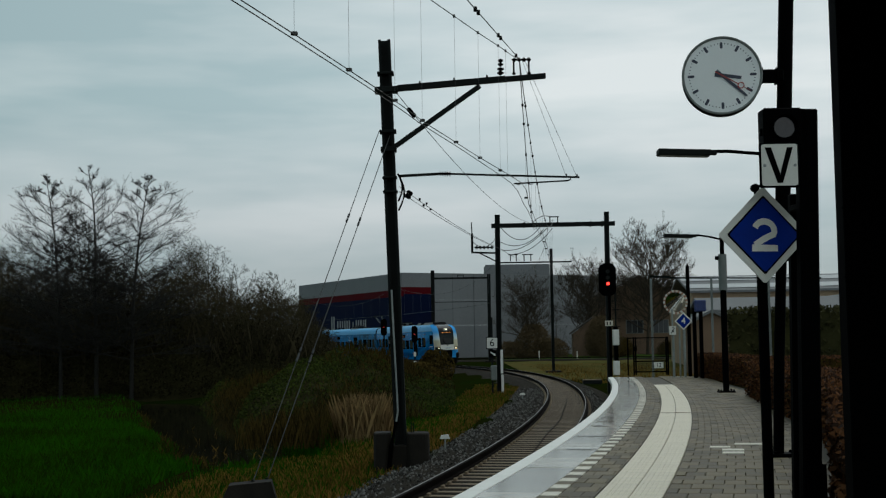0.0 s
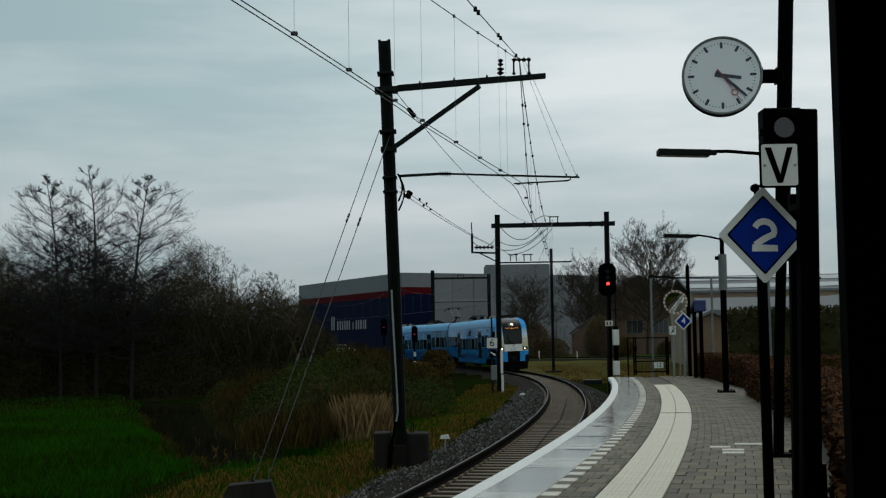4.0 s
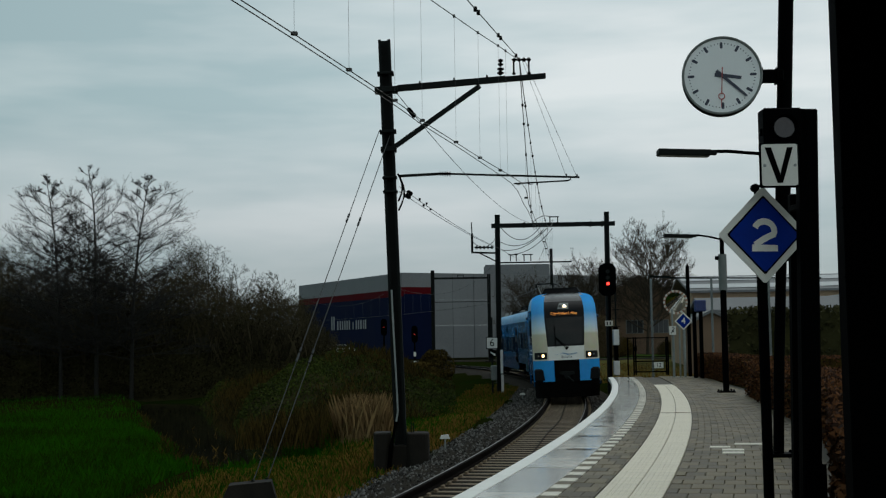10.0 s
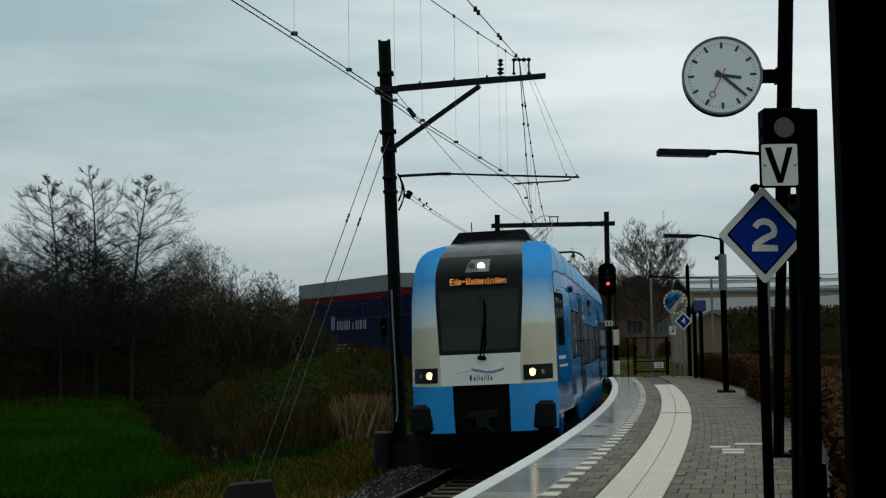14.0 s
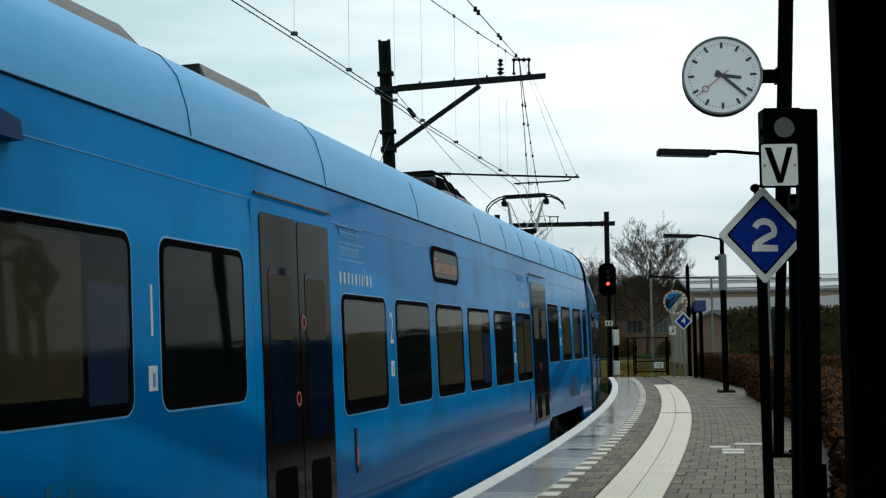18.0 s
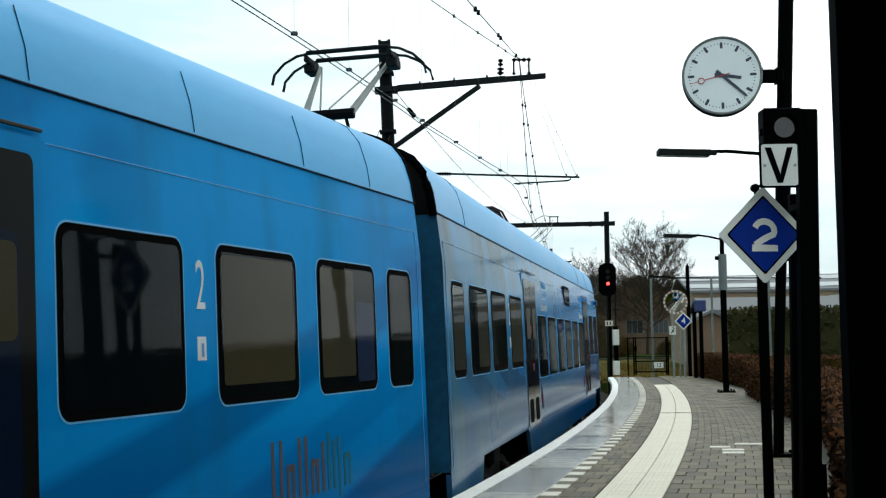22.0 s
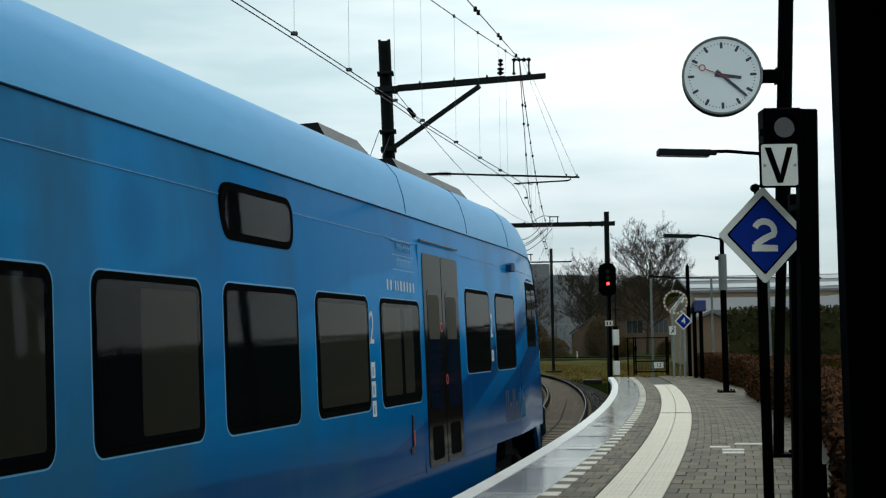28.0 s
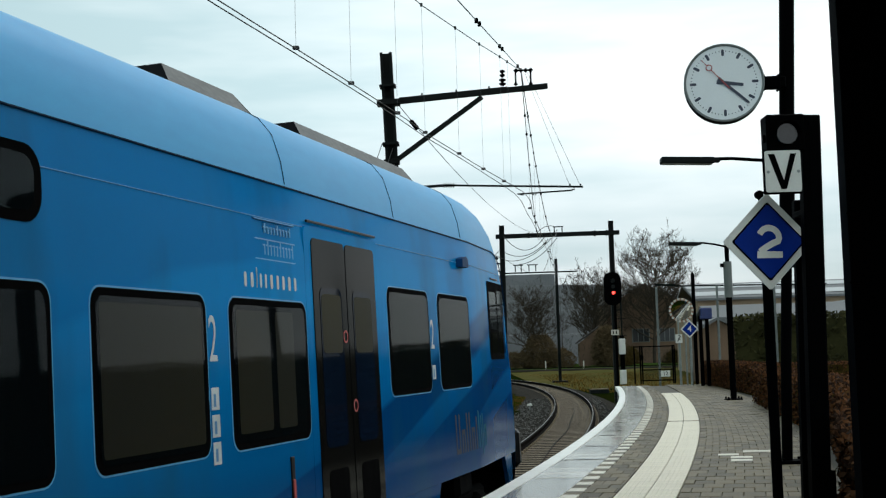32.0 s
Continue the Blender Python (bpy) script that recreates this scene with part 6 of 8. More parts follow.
            q.prism(circle(sd * xx, 1.745, rr, 18), yy - 0.01, yy + 0.03, "y")
            mt = M_LENS if nm == "headlight" and not first else mt
            lo_ = train_part(nm, q, (M_HEADRING if first else M_LENS) if nm == "headlight" else mt, hu)
            q = Shape()
            q.prism(circle(sd * xx, 1.745, rr * 0.62, 16), yy - 0.014, yy - 0.009, "y")
            train_part("bulb" if nm == "headlight" else "lens", q, mt if nm == "headlight" else M_GREY, lo_)
        fg = Shape()
        fg.box((sd * 1.09, nose_y(1.09, 0.95) + 0.03, 1.00), (0.60, 0.2, 0.50), 0.06)
        train_part("fog_recess", fg, M_DARK, car)
        # bogies
        for yb in (B1, B2):
            bg = Shape()
            bg.box((sd * 1.05, yb, 0.55), (0.16, 2.9, 0.26), 0.05)
            bg.box((sd * 1.08, yb, 0.80), (0.26, 0.7, 0.3), 0.06)
            for d in (-0.95, 0.95):
                bg.box((sd * 1.1, yb + d, 0.45), (0.24, 0.4, 0.36), 0.06)
            train_part("bogie_frame", bg, M_UNDER, car)
            for d in (-0.95, 0.95):
                wh = Shape()
                wh.prism(circle(yb + d, 0.42, 0.42, 24), sd * 0.69, sd * 0.82, "x")
                wo = train_part("wheel", wh, M_UNDER, car, smooth=True)
                wh = Shape()
                wh.prism(circle(yb + d, 0.42, 0.36, 24), sd * 0.82, sd * 0.835, "x")
                train_part("wheel_disc", wh, M_RAIL, wo)
    # underframe, floor and end wall
    u = Shape()
    u.box((0, 13.2, 0.985), (2.76, 24.6, 0.06), 0)
    u.box((0, 12.0, 0.70), (2.2, 14.0, 0.5), 0.05)
    train_part("underframe", u, M_UNDER, car)
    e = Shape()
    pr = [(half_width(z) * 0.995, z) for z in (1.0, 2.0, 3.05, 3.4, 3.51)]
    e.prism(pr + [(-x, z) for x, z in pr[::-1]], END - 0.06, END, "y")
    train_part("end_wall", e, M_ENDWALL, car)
    e = Shape()
    pr = [(half_width(z) * 0.985, z) for z in (3.515, 3.72, 3.88, 4.0, 4.09, 4.16, 4.22)]
    e.prism(pr + [(-x, z) for x, z in pr[::-1]], END - 0.10, END - 0.02, "y")
    train_part("end_panel", e, M_DARK, car, "black panel closing the roof end")
    e = Shape()
    zl = (3.50, 3.62, 3.72, 3.82, 3.92, 4.0, 4.07, 4.13, 4.18, 4.23)
    e.tube([(half_width(z) - 0.03, END + 0.02, z) for z in zl] + [(-half_width(z) + 0.03, END + 0.02, z) for z in zl[::-1]], 0.045, 6)
    train_part("roof_end_seal", e, M_RUBBER, car, "black rubber edge of the roof end")
    bl = Shape()
    bl.prism(rounded(0, 2.35, 1.9, 2.6, 0.25, 4), END, MEET, "y")
    for i in range(3):
        bl.prism(rounded(0, 2.35, 2.04, 2.74, 0.25, 4), END + 0.05 + i * 0.12, END + 0.10 + i * 0.12, "y")
    train_part("gangway_bellows", bl, M_RUBBER, car)
    hd = Shape()
    for x, z in ((0.25, 4.0), (0.5, 3.95), (-0.3, 4.0), (0.75, 3.85)):
        hd.tube([(x, END - 0.05, z), (x, END + 0.2, z - 0.12), (x, MEET, z - 0.16)], 0.03, 6)
    train_part("jumper_cable", hd, M_RUBBER, car)
    # windscreen, wiper, display, lights
    ws = Shape()
    for z in (2.16, 2.5, 2.9, 3.2):
        for i in range(9):
            x = (-0.71 + 0.1775 * i) * (1 + 0.10 * (z - 2.16))
            ws.v.append((x, nose_y(x, z) - 0.012, z))
    ws.f = [(r * 9 + i, r * 9 + i + 1, (r + 1) * 9 + i + 1, (r + 1) * 9 + i) for r in range(3) for i in range(8)]
    train_part("windscreen", ws, M_SCREEN, car, "large dark windscreen", smooth=60)
    dz = Shape()
    for z in (3.27, 3.46):
        for x in (-0.56, 0, 0.56):
            dz.v.append((x, nose_y(x, z) - 0.010, z))
    dz.f = [(0, 1, 4, 3), (1, 2, 5, 4)]
    dob = train_part("front_display", dz, M_GLASS, car)
    dot_text("display_text", "Ede-Wageningen", 0.135, M_AMBER, dob, pose(0, nose_y(0.0, 3.365) - 0.035, 3.365, 63, 0, 0), 0.62)
    tl = Shape()
    for z, xa, xb in ((3.53, -0.27, 0.20), (3.61, -0.25, 0.20), (3.69, -0.22, 0.21), (3.77, -0.17, 0.22)):
        for k in range(5):
            x = xa + (xb - xa) * k / 4
            tl.v.append((x, nose_y(x, z) - 0.016, z))
    tl.f = [(r * 5 + i, r * 5 + i + 1, (r + 1) * 5 + i + 1, (r + 1) * 5 + i) for r in range(3) for i in range(4)]
    to = train_part("top_light_unit", tl, M_GREY, car, "pale lamp window over the windscreen", smooth=60)
    for x, mt in ((0.04, M_HEAD if first else M_LENS), (-0.14, M_FAIRING)):
        q = Shape()
        q.prism(circle(x, 3.635, 0.066, 16), nose_y(0, 3.635) - 0.05, nose_y(0, 3.635) + 0.02, "y")
        train_part("top_headlight", q, mt, to)
    wp = Shape()
    wp.tube([(-0.03, 0, 0), (-0.015, -0.03, 0.62)], 0.014, 5)
    wp.tube([(0.03, 0, 0), (0.015, -0.03, 0.62)], 0.010, 5)
    wp.box((0, 0.01, 0), (0.15, 0.06, 0.07), 0.02)
    arm = part("wiper", wp, M_RUBBER, car, "black wiper arm", at=wiper_pose(-45))
    wp = Shape()
    wp.tube([(0, -0.01, -0.40), (0, -0.02, 0.0), (0, -0.01, 0.40)], 0.016, 5)
    blade = part("wiper_blade", wp, M_RUBBER, arm, at=blade_pose(-45))
    WIPERS.append((arm, blade))
    lg = Shape()
    for k in range(4):
        pts = [(-0.46 + 0.92 * u, 0, 1.83 - 0.012 * k + (0.04 * math.sin(u * 6.0 + 0.6) if u > 0.3 else -0.05 * math.sin((0.3 - u) * 3.2) - 0.02)) for u in [i / 24 for i in range(25)]][(8 if k else 0):]
        lg.tube([(x, nose_y(x, z) - 0.006, z) for x, _, z in pts], 0.0032, 4)
    train_part("swoosh_mark", lg, M_CURTAIN, car, "thin blue swoosh lines")
    lm = Shape()
    x0 = -0.22
    for wd, ht in ((0.07, 0.10), (0.055, 0.06), (0.02, 0.10), (0.02, 0.10), (0.055, 0.06), (0.018, 0.085), (0.02, 0.10), (0.03, 0.09), (0.055, 0.06)):
        lm = Shape()
        lm.box((x0 + wd / 2, nose_y(x0, 1.67) - 0.004, 1.635 + ht / 2), (wd * 0.5, 0.006, ht), 0)
        x0 += wd + 0.014
        train_part("line_mark", lm, M_ORANGE, car)
    cp = Shape()
    cp.box((0, -0.25, 1.05), (0.62, 0.3, 0.14), 0.03)
    cp.tube([(0, 0.2, 0.95), (0, -0.42, 0.95)], 0.13, 10)
    cp.tube([(0.02, -0.40, 0.92), (0.24, -0.55, 0.74)], 0.035, 6)
    train_part("coupler", cp, M_STEEL, car, smooth=40)
    # roof equipment
    def fairing(y0, y1, zt, w, nm="roof_fairing"):
        f = Shape()
        vs = []
        for y, z, ww in ((y0 + 0.45, zt, w * 0.68), (y1 - 0.45, zt, w * 0.68), (y0 + 0.12, 3.98, w), (y1 - 0.12, 3.98, w)):
            vs += [(-ww, y, z), (ww, y, z)]
        f.add(vs, [(0, 1, 3, 2), (0, 2, 6, 4), (1, 5, 7, 3)])
        # the grey of the top carries the sky's sheen; the ends stay black
        fo = train_part(nm, f, M_FAIRING, car, "roof fairing with sky sheen painted grey on top, black ends")
        for ya, yb in ((y0 + 0.45, y0), (y1 - 0.45, y1)):
            f = Shape()
            s_ = 1 if yb > ya else -1
            f.add([(-w * 0.68, ya + 0.002 * s_, zt), (w * 0.68, ya + 0.002 * s_, zt), (w * 1.02, yb - 0.10 * s_, 3.98), (w * 0.9, yb, 4.1), (-w * 0.9, yb, 4.1), (-w * 1.02, yb - 0.10 * s_, 3.98)], [(0, 1, 2, 3, 4, 5)])
            train_part("fairing_end", f, M_ROOFBOX, fo, "black fairing end")
    fairing(2.0, 6.3, 4.45, 0.95)
    fairing(6.75, 8.9, 4.46, 0.95)
    v = Shape()
    ys, zs = (15.8, 17.35), (4.63, 4.44)
    vs = []
    for y, z in zip(ys, zs):
        vs += [(-0.9, y, 4.0), (-0.62, y, z - 0.08), (-0.5, y, z), (0.5, y, z), (0.62, y, z - 0.08), (0.9, y, 4.0)]
    v.add(vs, [(5, 4, 3, 2, 1, 0), (6, 7, 8, 9, 10, 11)] + [(k, k + 1, k + 7, k + 6) for k in range(5)])
    cu = train_part("cooling_unit", v, M_ROOFBOX, car, "dark ribbed cooling unit")
    v = Shape()
    v.box((0, 15.78, 4.36), (1.06, 0.02, 0.5), 0.01)
    train_part("grille", v, M_FAIRING, cu)
    for x in (-0.34, 0.34):
        v = Shape()
        v.tube([(x, 15.80, 4.38), (x, 15.58, 4.38), (x, 15.50, 4.38)], 0.215, 18, 0.15)
        train_part("fan_drum", v, M_UNDER, cu, smooth=40)
    for sd in (-1, 1):
        v = Shape()
        v.tube([(sd * 0.62, 15.0, 4.24), (sd * 0.72, 15.4, 4.27), (sd * 0.74, 16.6, 4.27), (sd * 0.66, 17.9, 4.24)], 0.09, 10)
        train_part("pipe", v, M_FAIRING, cu, smooth=50)
    for i in range(6):
        y = 15.7 + i * 0.42
        z = 4.66 - 0.12 * (y - 15.8) if i < 5 else 4.36
        v = Shape()
        v.tube([(-0.92, y + 0.1, 4.06), (-0.66, y, z - 0.09), (-0.5, y, z), (0.5, y, z), (0.66, y, z - 0.09), (0.92, y + 0.1, 4.06)], 0.022, 5)
        train_part("rib", v, M_ROOFBOX, cu)
    fairing(18.3, 21.0, 4.32, 0.6, nm="roof_hatch")
    for y in (1.4, 2.8, 5.3, 8.0, 11.15, 14.5, 16.4, 17.9, 19.7, 21.4, 23.1, 24.5):
        s = Shape()
        zl = [3.55, 3.72, 3.84, 3.93, 4.01, 4.07, 4.12, 4.17, 4.21, 4.24, 4.26, 4.28]
        pts = [(half_width(z) + 0.002, max(y, nose_y(half_width(z), z)), z) for z in zl] + [(-half_width(z) - 0.002, max(y, nose_y(half_width(z), z)), z) for z in zl[::-1][1:]]
        if y not in (2.8, 5.3, 8.0, 24.5):
            pts = pts[:4]
        s.tube(pts, 0.0035, 4)
        train_part("roof_seam", s, M_SEAM, car)
    if pantograph:
        py = 24.25
        b = Shape()
        for x in (-0.5, 0.5):
            b.box((x, py, 4.28), (0.09, 0.7, 0.06), 0.01)
            for d in (-0.3, 0.3):
                insulator(b, (x, py + d, 4.08), (x, py + d, 4.30), 0.07, 2)
        for d in (-0.3, 0.3):
            b.box((0, py + d, 4.31), (1.1, 0.09, 0.07), 0.01)
        train_part("pantograph_base", b, M_UNDER, car)
        lw = Shape()
        knee = Vector((0, py + 0.80, 4.80))
        lw.tube([(0, py - 0.3, 4.34), knee], 0.065, 8, 0.05)
        for x in (-0.2, 0.12):
            lw.tube([(x, py + 0.3, 4.33), knee + Vector((x, -0.04, -0.05))], 0.02, 6)
        lw.tube([knee + Vector((-0.30, 0, 0)), knee + Vector((0.30, 0, 0))], 0.06, 8)
        train_part("lower_arm", lw, M_UNDER, car, smooth=40)
        hd_ = Vector((0, py - 0.45, 5.68))
        for x in (-1, 1):
            up = Shape()
            up.tube([knee + Vector((x * 0.26, 0, 0)), hd_ + Vector((x * 0.42, -0.1, -0.05))], 0.045, 6, 0.025)
            up.tube([knee + Vector((x * 0.05, 0.1, 0.05)), hd_ + Vector((x * 0.36, 0.05, -0.08))], 0.012, 4)
            train_part("upper_arm", up, M_GREY, car)
        ph = Shape()
        for d in (-0.22, 0.22):
            pts = [(-0.93, d, -0.28), (-0.90, d, -0.16), (-0.78, d, -0.04), (-0.62, d, 0.04), (-0.5, d, 0.06), (0.5, d, 0.06), (0.62, d, 0.04), (0.78, d, -0.04), (0.90, d, -0.16), (0.93, d, -0.28)]
            ph.tube([hd_ + Vector(p) for p in pts], 0.018, 5)
            ph.box(tuple(hd_ + Vector((0, d, 0.075))), (1.0, 0.05, 0.04), 0.01)
        for x in (-0.5, 0.5):
            ph.box(tuple(hd_ + Vector((x, 0, 0.0))), (0.06, 0.5, 0.08), 0.015)
            ph.box(tuple(hd_ + Vector((x, 0, -0.09))), (0.13, 0.26, 0.12), 0.02)
        train_part("collector_head", ph, M_STEEL, car)
    return car


TRAIN_1 = train_car("train_car", "blue front train car with cream cab pillars and dark windows", False, True)
TRAIN_2 = train_car("train_car", "blue rear train car with sooty sides, dark windows and pantograph", True, False)
LEAN = 1.7     # the curve's cant, in degrees
# distance along the track of the leading cab's corner, by time
RUN = [(0, 155.3), (1, 147.6), (2, 139.3), (3, 130.9), (4, 122.3), (5, 113.5), (6, 104.8), (7, 96.3), (8, 87.6), (9, 78.4), (10, 69.2), (11, 60.4), (12, 53.2), (13, 46.7), (14, 40.6), (14.5, 37.78),
       (15.5, 32.3), (16.5, 27.10), (17, 24.68), (17.5, 22.33), (18, 19.97), (18.5, 17.74), (19, 15.57), (19.5, 13.4), (20, 11.49), (20.5, 9.47), (21, 7.53), (21.5, 5.66),
       (22, 3.82), (22.5, 1.97), (23, 0.19), (24, -3.30), (25, -6.65), (25.5, -8.25), (26.5, -10.97), (27.5, -13.17), (28, -14.17), (28.5, -14.98), (29, -15.67), (29.5, -16.27), (30, -16.76), (30.5, -17.12),
       (31, -17.43), (31.5, -17.60), (32, -17.68)]


def car_pose(run, rear):
    sp = (run + 2 * HALF - B1, run + 2 * HALF - B2) if rear else (run + B1, run + B2)
    p, q = on_track(sp[0], 0, RAIL_Z + 0.001), on_track(sp[1], 0, RAIL_Z + 0.001)
    d = (q - p).normalized()
    o = p - d * B1
    return Matrix.Translation(o) @ pose(0, 0, 0, 0, 0, math.degrees(math.atan2(-d.x, d.y))) @ pose(0, 0, 0, 0, LEAN if rear else -LEAN, 0)


def motions():
    for ob, rear in ((TRAIN_1, False), (TRAIN_2, True)):
        walk(ob, [(t, car_pose(r, rear)) for t, r in RUN])
    sweep = [(0, -45), (12.6, -45), (12.8, -32), (13.0, 0), (13.2, 24), (13.4, 42), (13.65, 42), (13.85, 24), (14.05, -4), (14.3, -40), (14.5, -45), (20, -45), (32, -45)]
    walk(WIPERS[0][0], [(t, wiper_pose(a)) for t, a in sweep])
    walk(WIPERS[0][1], [(t, blade_pose(a)) for t, a in sweep])
    base = CLOCK_HANDS["base"]
    walk(CLOCK_HANDS["second"], [(t, base @ pose(0, 0, 0, 0, 0, -(121 + 6.17 * t))) for t in range(0, 33, 4)])


# ---- vegetation ----
def branch(sh, p, d, length, r0, r1, r, bend, n=3, sides=3):
    """One wavy limb; returns the points along it."""
    pts = [p.copy()]
    step = length / n
    for _ in range(n):
        d = (d + Vector((r.uniform(-1, 1), r.uniform(-1, 1), r.uniform(-0.6, 1))) * bend).normalized()
        pts.append(pts[-1] + d * step)
    k, base = len(pts), len(sh.v)
    u = d.orthogonal().normalized()
    w = d.cross(u)
    for i, q in enumerate(pts):
        rr = r0 + (r1 - r0) * i / n
        for j in range(sides):
            a = 2 * math.pi * j / sides
            sh.v.append(tuple(q + u * (rr * math.cos(a)) + w * (rr * math.sin(a))))
    for i in range(n):
        for j in range(sides):
            j2 = (j + 1) % sides
            sh.f.append((base + i * sides + j, base + i * sides + j2, base + (i + 1) * sides + j2, base + (i + 1) * sides + j))
    return pts, d


def bare_tree(height, spread, seed, limbs=26, crown=0.3, twig=0.02, round_top=False, fine=4, level=False, bark=M_BARK):
    """Meshes of a leafless tree: trunk with limbs, and twigs."""
    r = random.Random(seed)
    tr, tw = Shape(), Shape()
    rt = height * 0.0105
    pts, _ = branch(tr, Vector((0, 0, -0.3)), Vector((0, 0, 1)), height * (0.62 if round_top else 0.97), rt, rt * (0.45 if round_top else 0.12), r, 0.05, 10, 6)

    def grow(p, d, ln, rad, depth):
        q, dd = branch(tr if depth > 1 else tw, p, d, ln, rad, rad * 0.4, r, (0.06 if level else 0.22) if depth > 1 else 0.42 if round_top else 0.30, 4 if depth > 1 else 2 if depth else 1, 4 if depth > 2 else 3)
        if depth == 0:
            if level:
                # catkins and little cones at the twig ends
                e, s = q[-1], 0.019
                k = len(tw.v)
                tw.v += [tuple(e + Vector((-s, 0, 0))), tuple(e + Vector((0, 0, -s * 1.6))), tuple(e + Vector((s, s, 0))), tuple(e + Vector((0, s, s * 1.2)))]
                tw.f.append((k, k + 1, k + 2, k + 3))
            return
        for k in range(fine if depth > 1 else fine + 1):
            t = r.uniform(0.25, 1.0)
            i = min(int(t * (len(q) - 1)), len(q) - 2)
            pp = q[i].lerp(q[i + 1], t * (len(q) - 1) - i)
            side = Vector((r.uniform(-1, 1), r.uniform(-1, 1), r.uniform(-0.45, 0.5) if level else r.uniform(-0.3, 0.9)))
            grow(pp, (dd * (1.0 if level else 0.8) + side * (0.62 if level else 0.9)).normalized(), ln * r.uniform(0.38, 0.62), max(rad * 0.5, twig * 0.5), depth - 1)

    for k in range(limbs):
        t = crown + (1 - crown) * (k / limbs) ** (1.15 if level else 0.9)
        i = min(int(t * (len(pts) - 1)), len(pts) - 2)
        p = pts[i].lerp(pts[i + 1], t * (len(pts) - 1) - i)
        a = k * 2.4 + r.uniform(-0.5, 0.5)
        up = r.uniform(0.05, 0.25) + 0.65 * t * t if level else r.uniform(0.35, 0.8) if not round_top else r.uniform(0.15, 1.3)
        if round_top:
            ln = spread * r.uniform(0.7, 1.1) * (1.0 - 0.25 * t)
        else:
            ln = spread * ((0.05 + 1.02 * math.sin(math.pi * (0.03 + 0.62 * (1 - t))) ** 1.15) if level else (1.15 - t) ** 0.7) * r.uniform(0.7, 1.15)
        grow(p, Vector((math.cos(a), math.sin(a), up)).normalized(), ln, rt * (0.42 if round_top else 0.28) * (1.2 - t * 0.6), 4 if round_top else 3)
    return as_mesh("trunk", tr, bark, fix=False), as_mesh("crown", tw, bark, fix=False)


def plant(meshes, x, y, s, turn, label, z=None, group="bare trees", name="bare_tree"):
    t = thing(name, label, "tree", pose(x, y, ground_z(x, y) if z is None else z, 0, 0, turn) @ Matrix.Scale(s, 4), group=group)
    for nm, me in (("trunk", meshes[0]), ("crown", meshes[1])):
        o = new(nm, me)
        o.parent = t
    return t


ALDER = [bare_tree(14.6, 3.9, 11 + k, 50, 0.20, 0.008, fine=5, level=True, bark=M_ALDER) for k in range(2)]
SHRUB = [bare_tree(7.5, 2.6, 31 + k, 15, 0.10, 0.012, fine=4, bark=M_TWIG) for k in range(3)]
OAK = [bare_tree(9.0, 2.9, 51 + k, 52, 0.28, 0.010, True, 4, bark=M_FARBARK) for k in range(2)]
LAB_A = "tall bare alder with fine dark branches beside the ditch"
plant(ALDER[0], -25.94, 90, 1.08, 0, LAB_A)
plant(ALDER[1], -23.52, 90, 1.12, 80, LAB_A)
plant(ALDER[0], -21.16, 90, 1.09, 200, LAB_A)
plant(ALDER[1], -24.6, 92, 0.90, 10, LAB_A)
plant(ALDER[0], -27.8, 94, 0.78, 130, LAB_A)
rs = random.Random(5)
for i in range(34):
    x = -36 + i * 0.80 + rs.uniform(-0.5, 0.5)
    h = 1.35 if x < -28 else 1.0 if x < -17 else 0.85
    plant(SHRUB[i % 3], x, rs.uniform(90, 102), h * rs.uniform(0.75, 1.1), rs.uniform(0, 360), "dark leafless shrub in a dense wet thicket")
for i, (px, top) in enumerate(((372, 425), (405, 455), (345, 470), (330, 480), (430, 470), (452, 490), (470, 475), (490, 500), (515, 520), (392, 480), (300, 490), (275, 470), (20, 420), (4, 440), (-20, 430))):
    y = 112 + 3 * (i % 4)
    x = (px - 784) / 2350 * y
    hgt = (614 - top) / 2350 * y + 1.45 + 1.9
    plant(SHRUB[i % 3], x, y, hgt / 7.4, i * 77.0, "thin bare tree behind the thicket", z=-1.9)


def scatter(name, label, category, mat, points, size, seed, slim=0.6, parent=None):
    """Many small leaves: stuff."""
    r = random.Random(seed)
    sh = Shape()
    for p in points:
        q = size * r.uniform(0.6, 1.4)
        u = Vector((r.uniform(-1, 1), r.uniform(-1, 1), r.uniform(-1, 1))).normalized()
        w = u.orthogonal().normalized() * (q * slim)
        u = u * q
        k = len(sh.v)
        sh.v += [tuple(p - u), tuple(p + w), tuple(p + u), tuple(p - w)]
        sh.f.append((k, k + 1, k + 2, k + 3))
    me = as_mesh(name, sh, mat, fix=False)
    if parent is not None:
        o = new(name, me)
        o.parent = parent
        return tagged(o, kind="stuff")
    return tagged(new(name, me), label, category, kind="stuff")


def lumpy(name, label, mat, pts_fn, nx, ny, category="thicket", kind="stuff"):
    sh = Shape()
    for j in range(ny + 1):
        for i in range(nx + 1):
            sh.v.append(pts_fn(i / nx, j / ny))
    sh.f = [(j * (nx + 1) + i, j * (nx + 1) + i + 1, (j + 1) * (nx + 1) + i + 1, (j + 1) * (nx + 1) + i) for j in range(ny) for i in range(nx)]
    return tagged(new(name, as_mesh(name, sh, mat, smooth=60, fix=False)), label, category, kind=kind)


def thicket_h(x, y):
    base = 7.4 + 0.9 * math.sin(x * 0.5) + 0.7 * math.sin(x * 1.3 + 1) + 0.5 * math.sin(x * 2.9)
    if x > -17:
        base *= max(0.45, 1 - (x + 17) * 0.075)
    return base * math.sin(math.pi * min(1.0, max(0.0, (y - 90) / 22.0))) ** 0.45


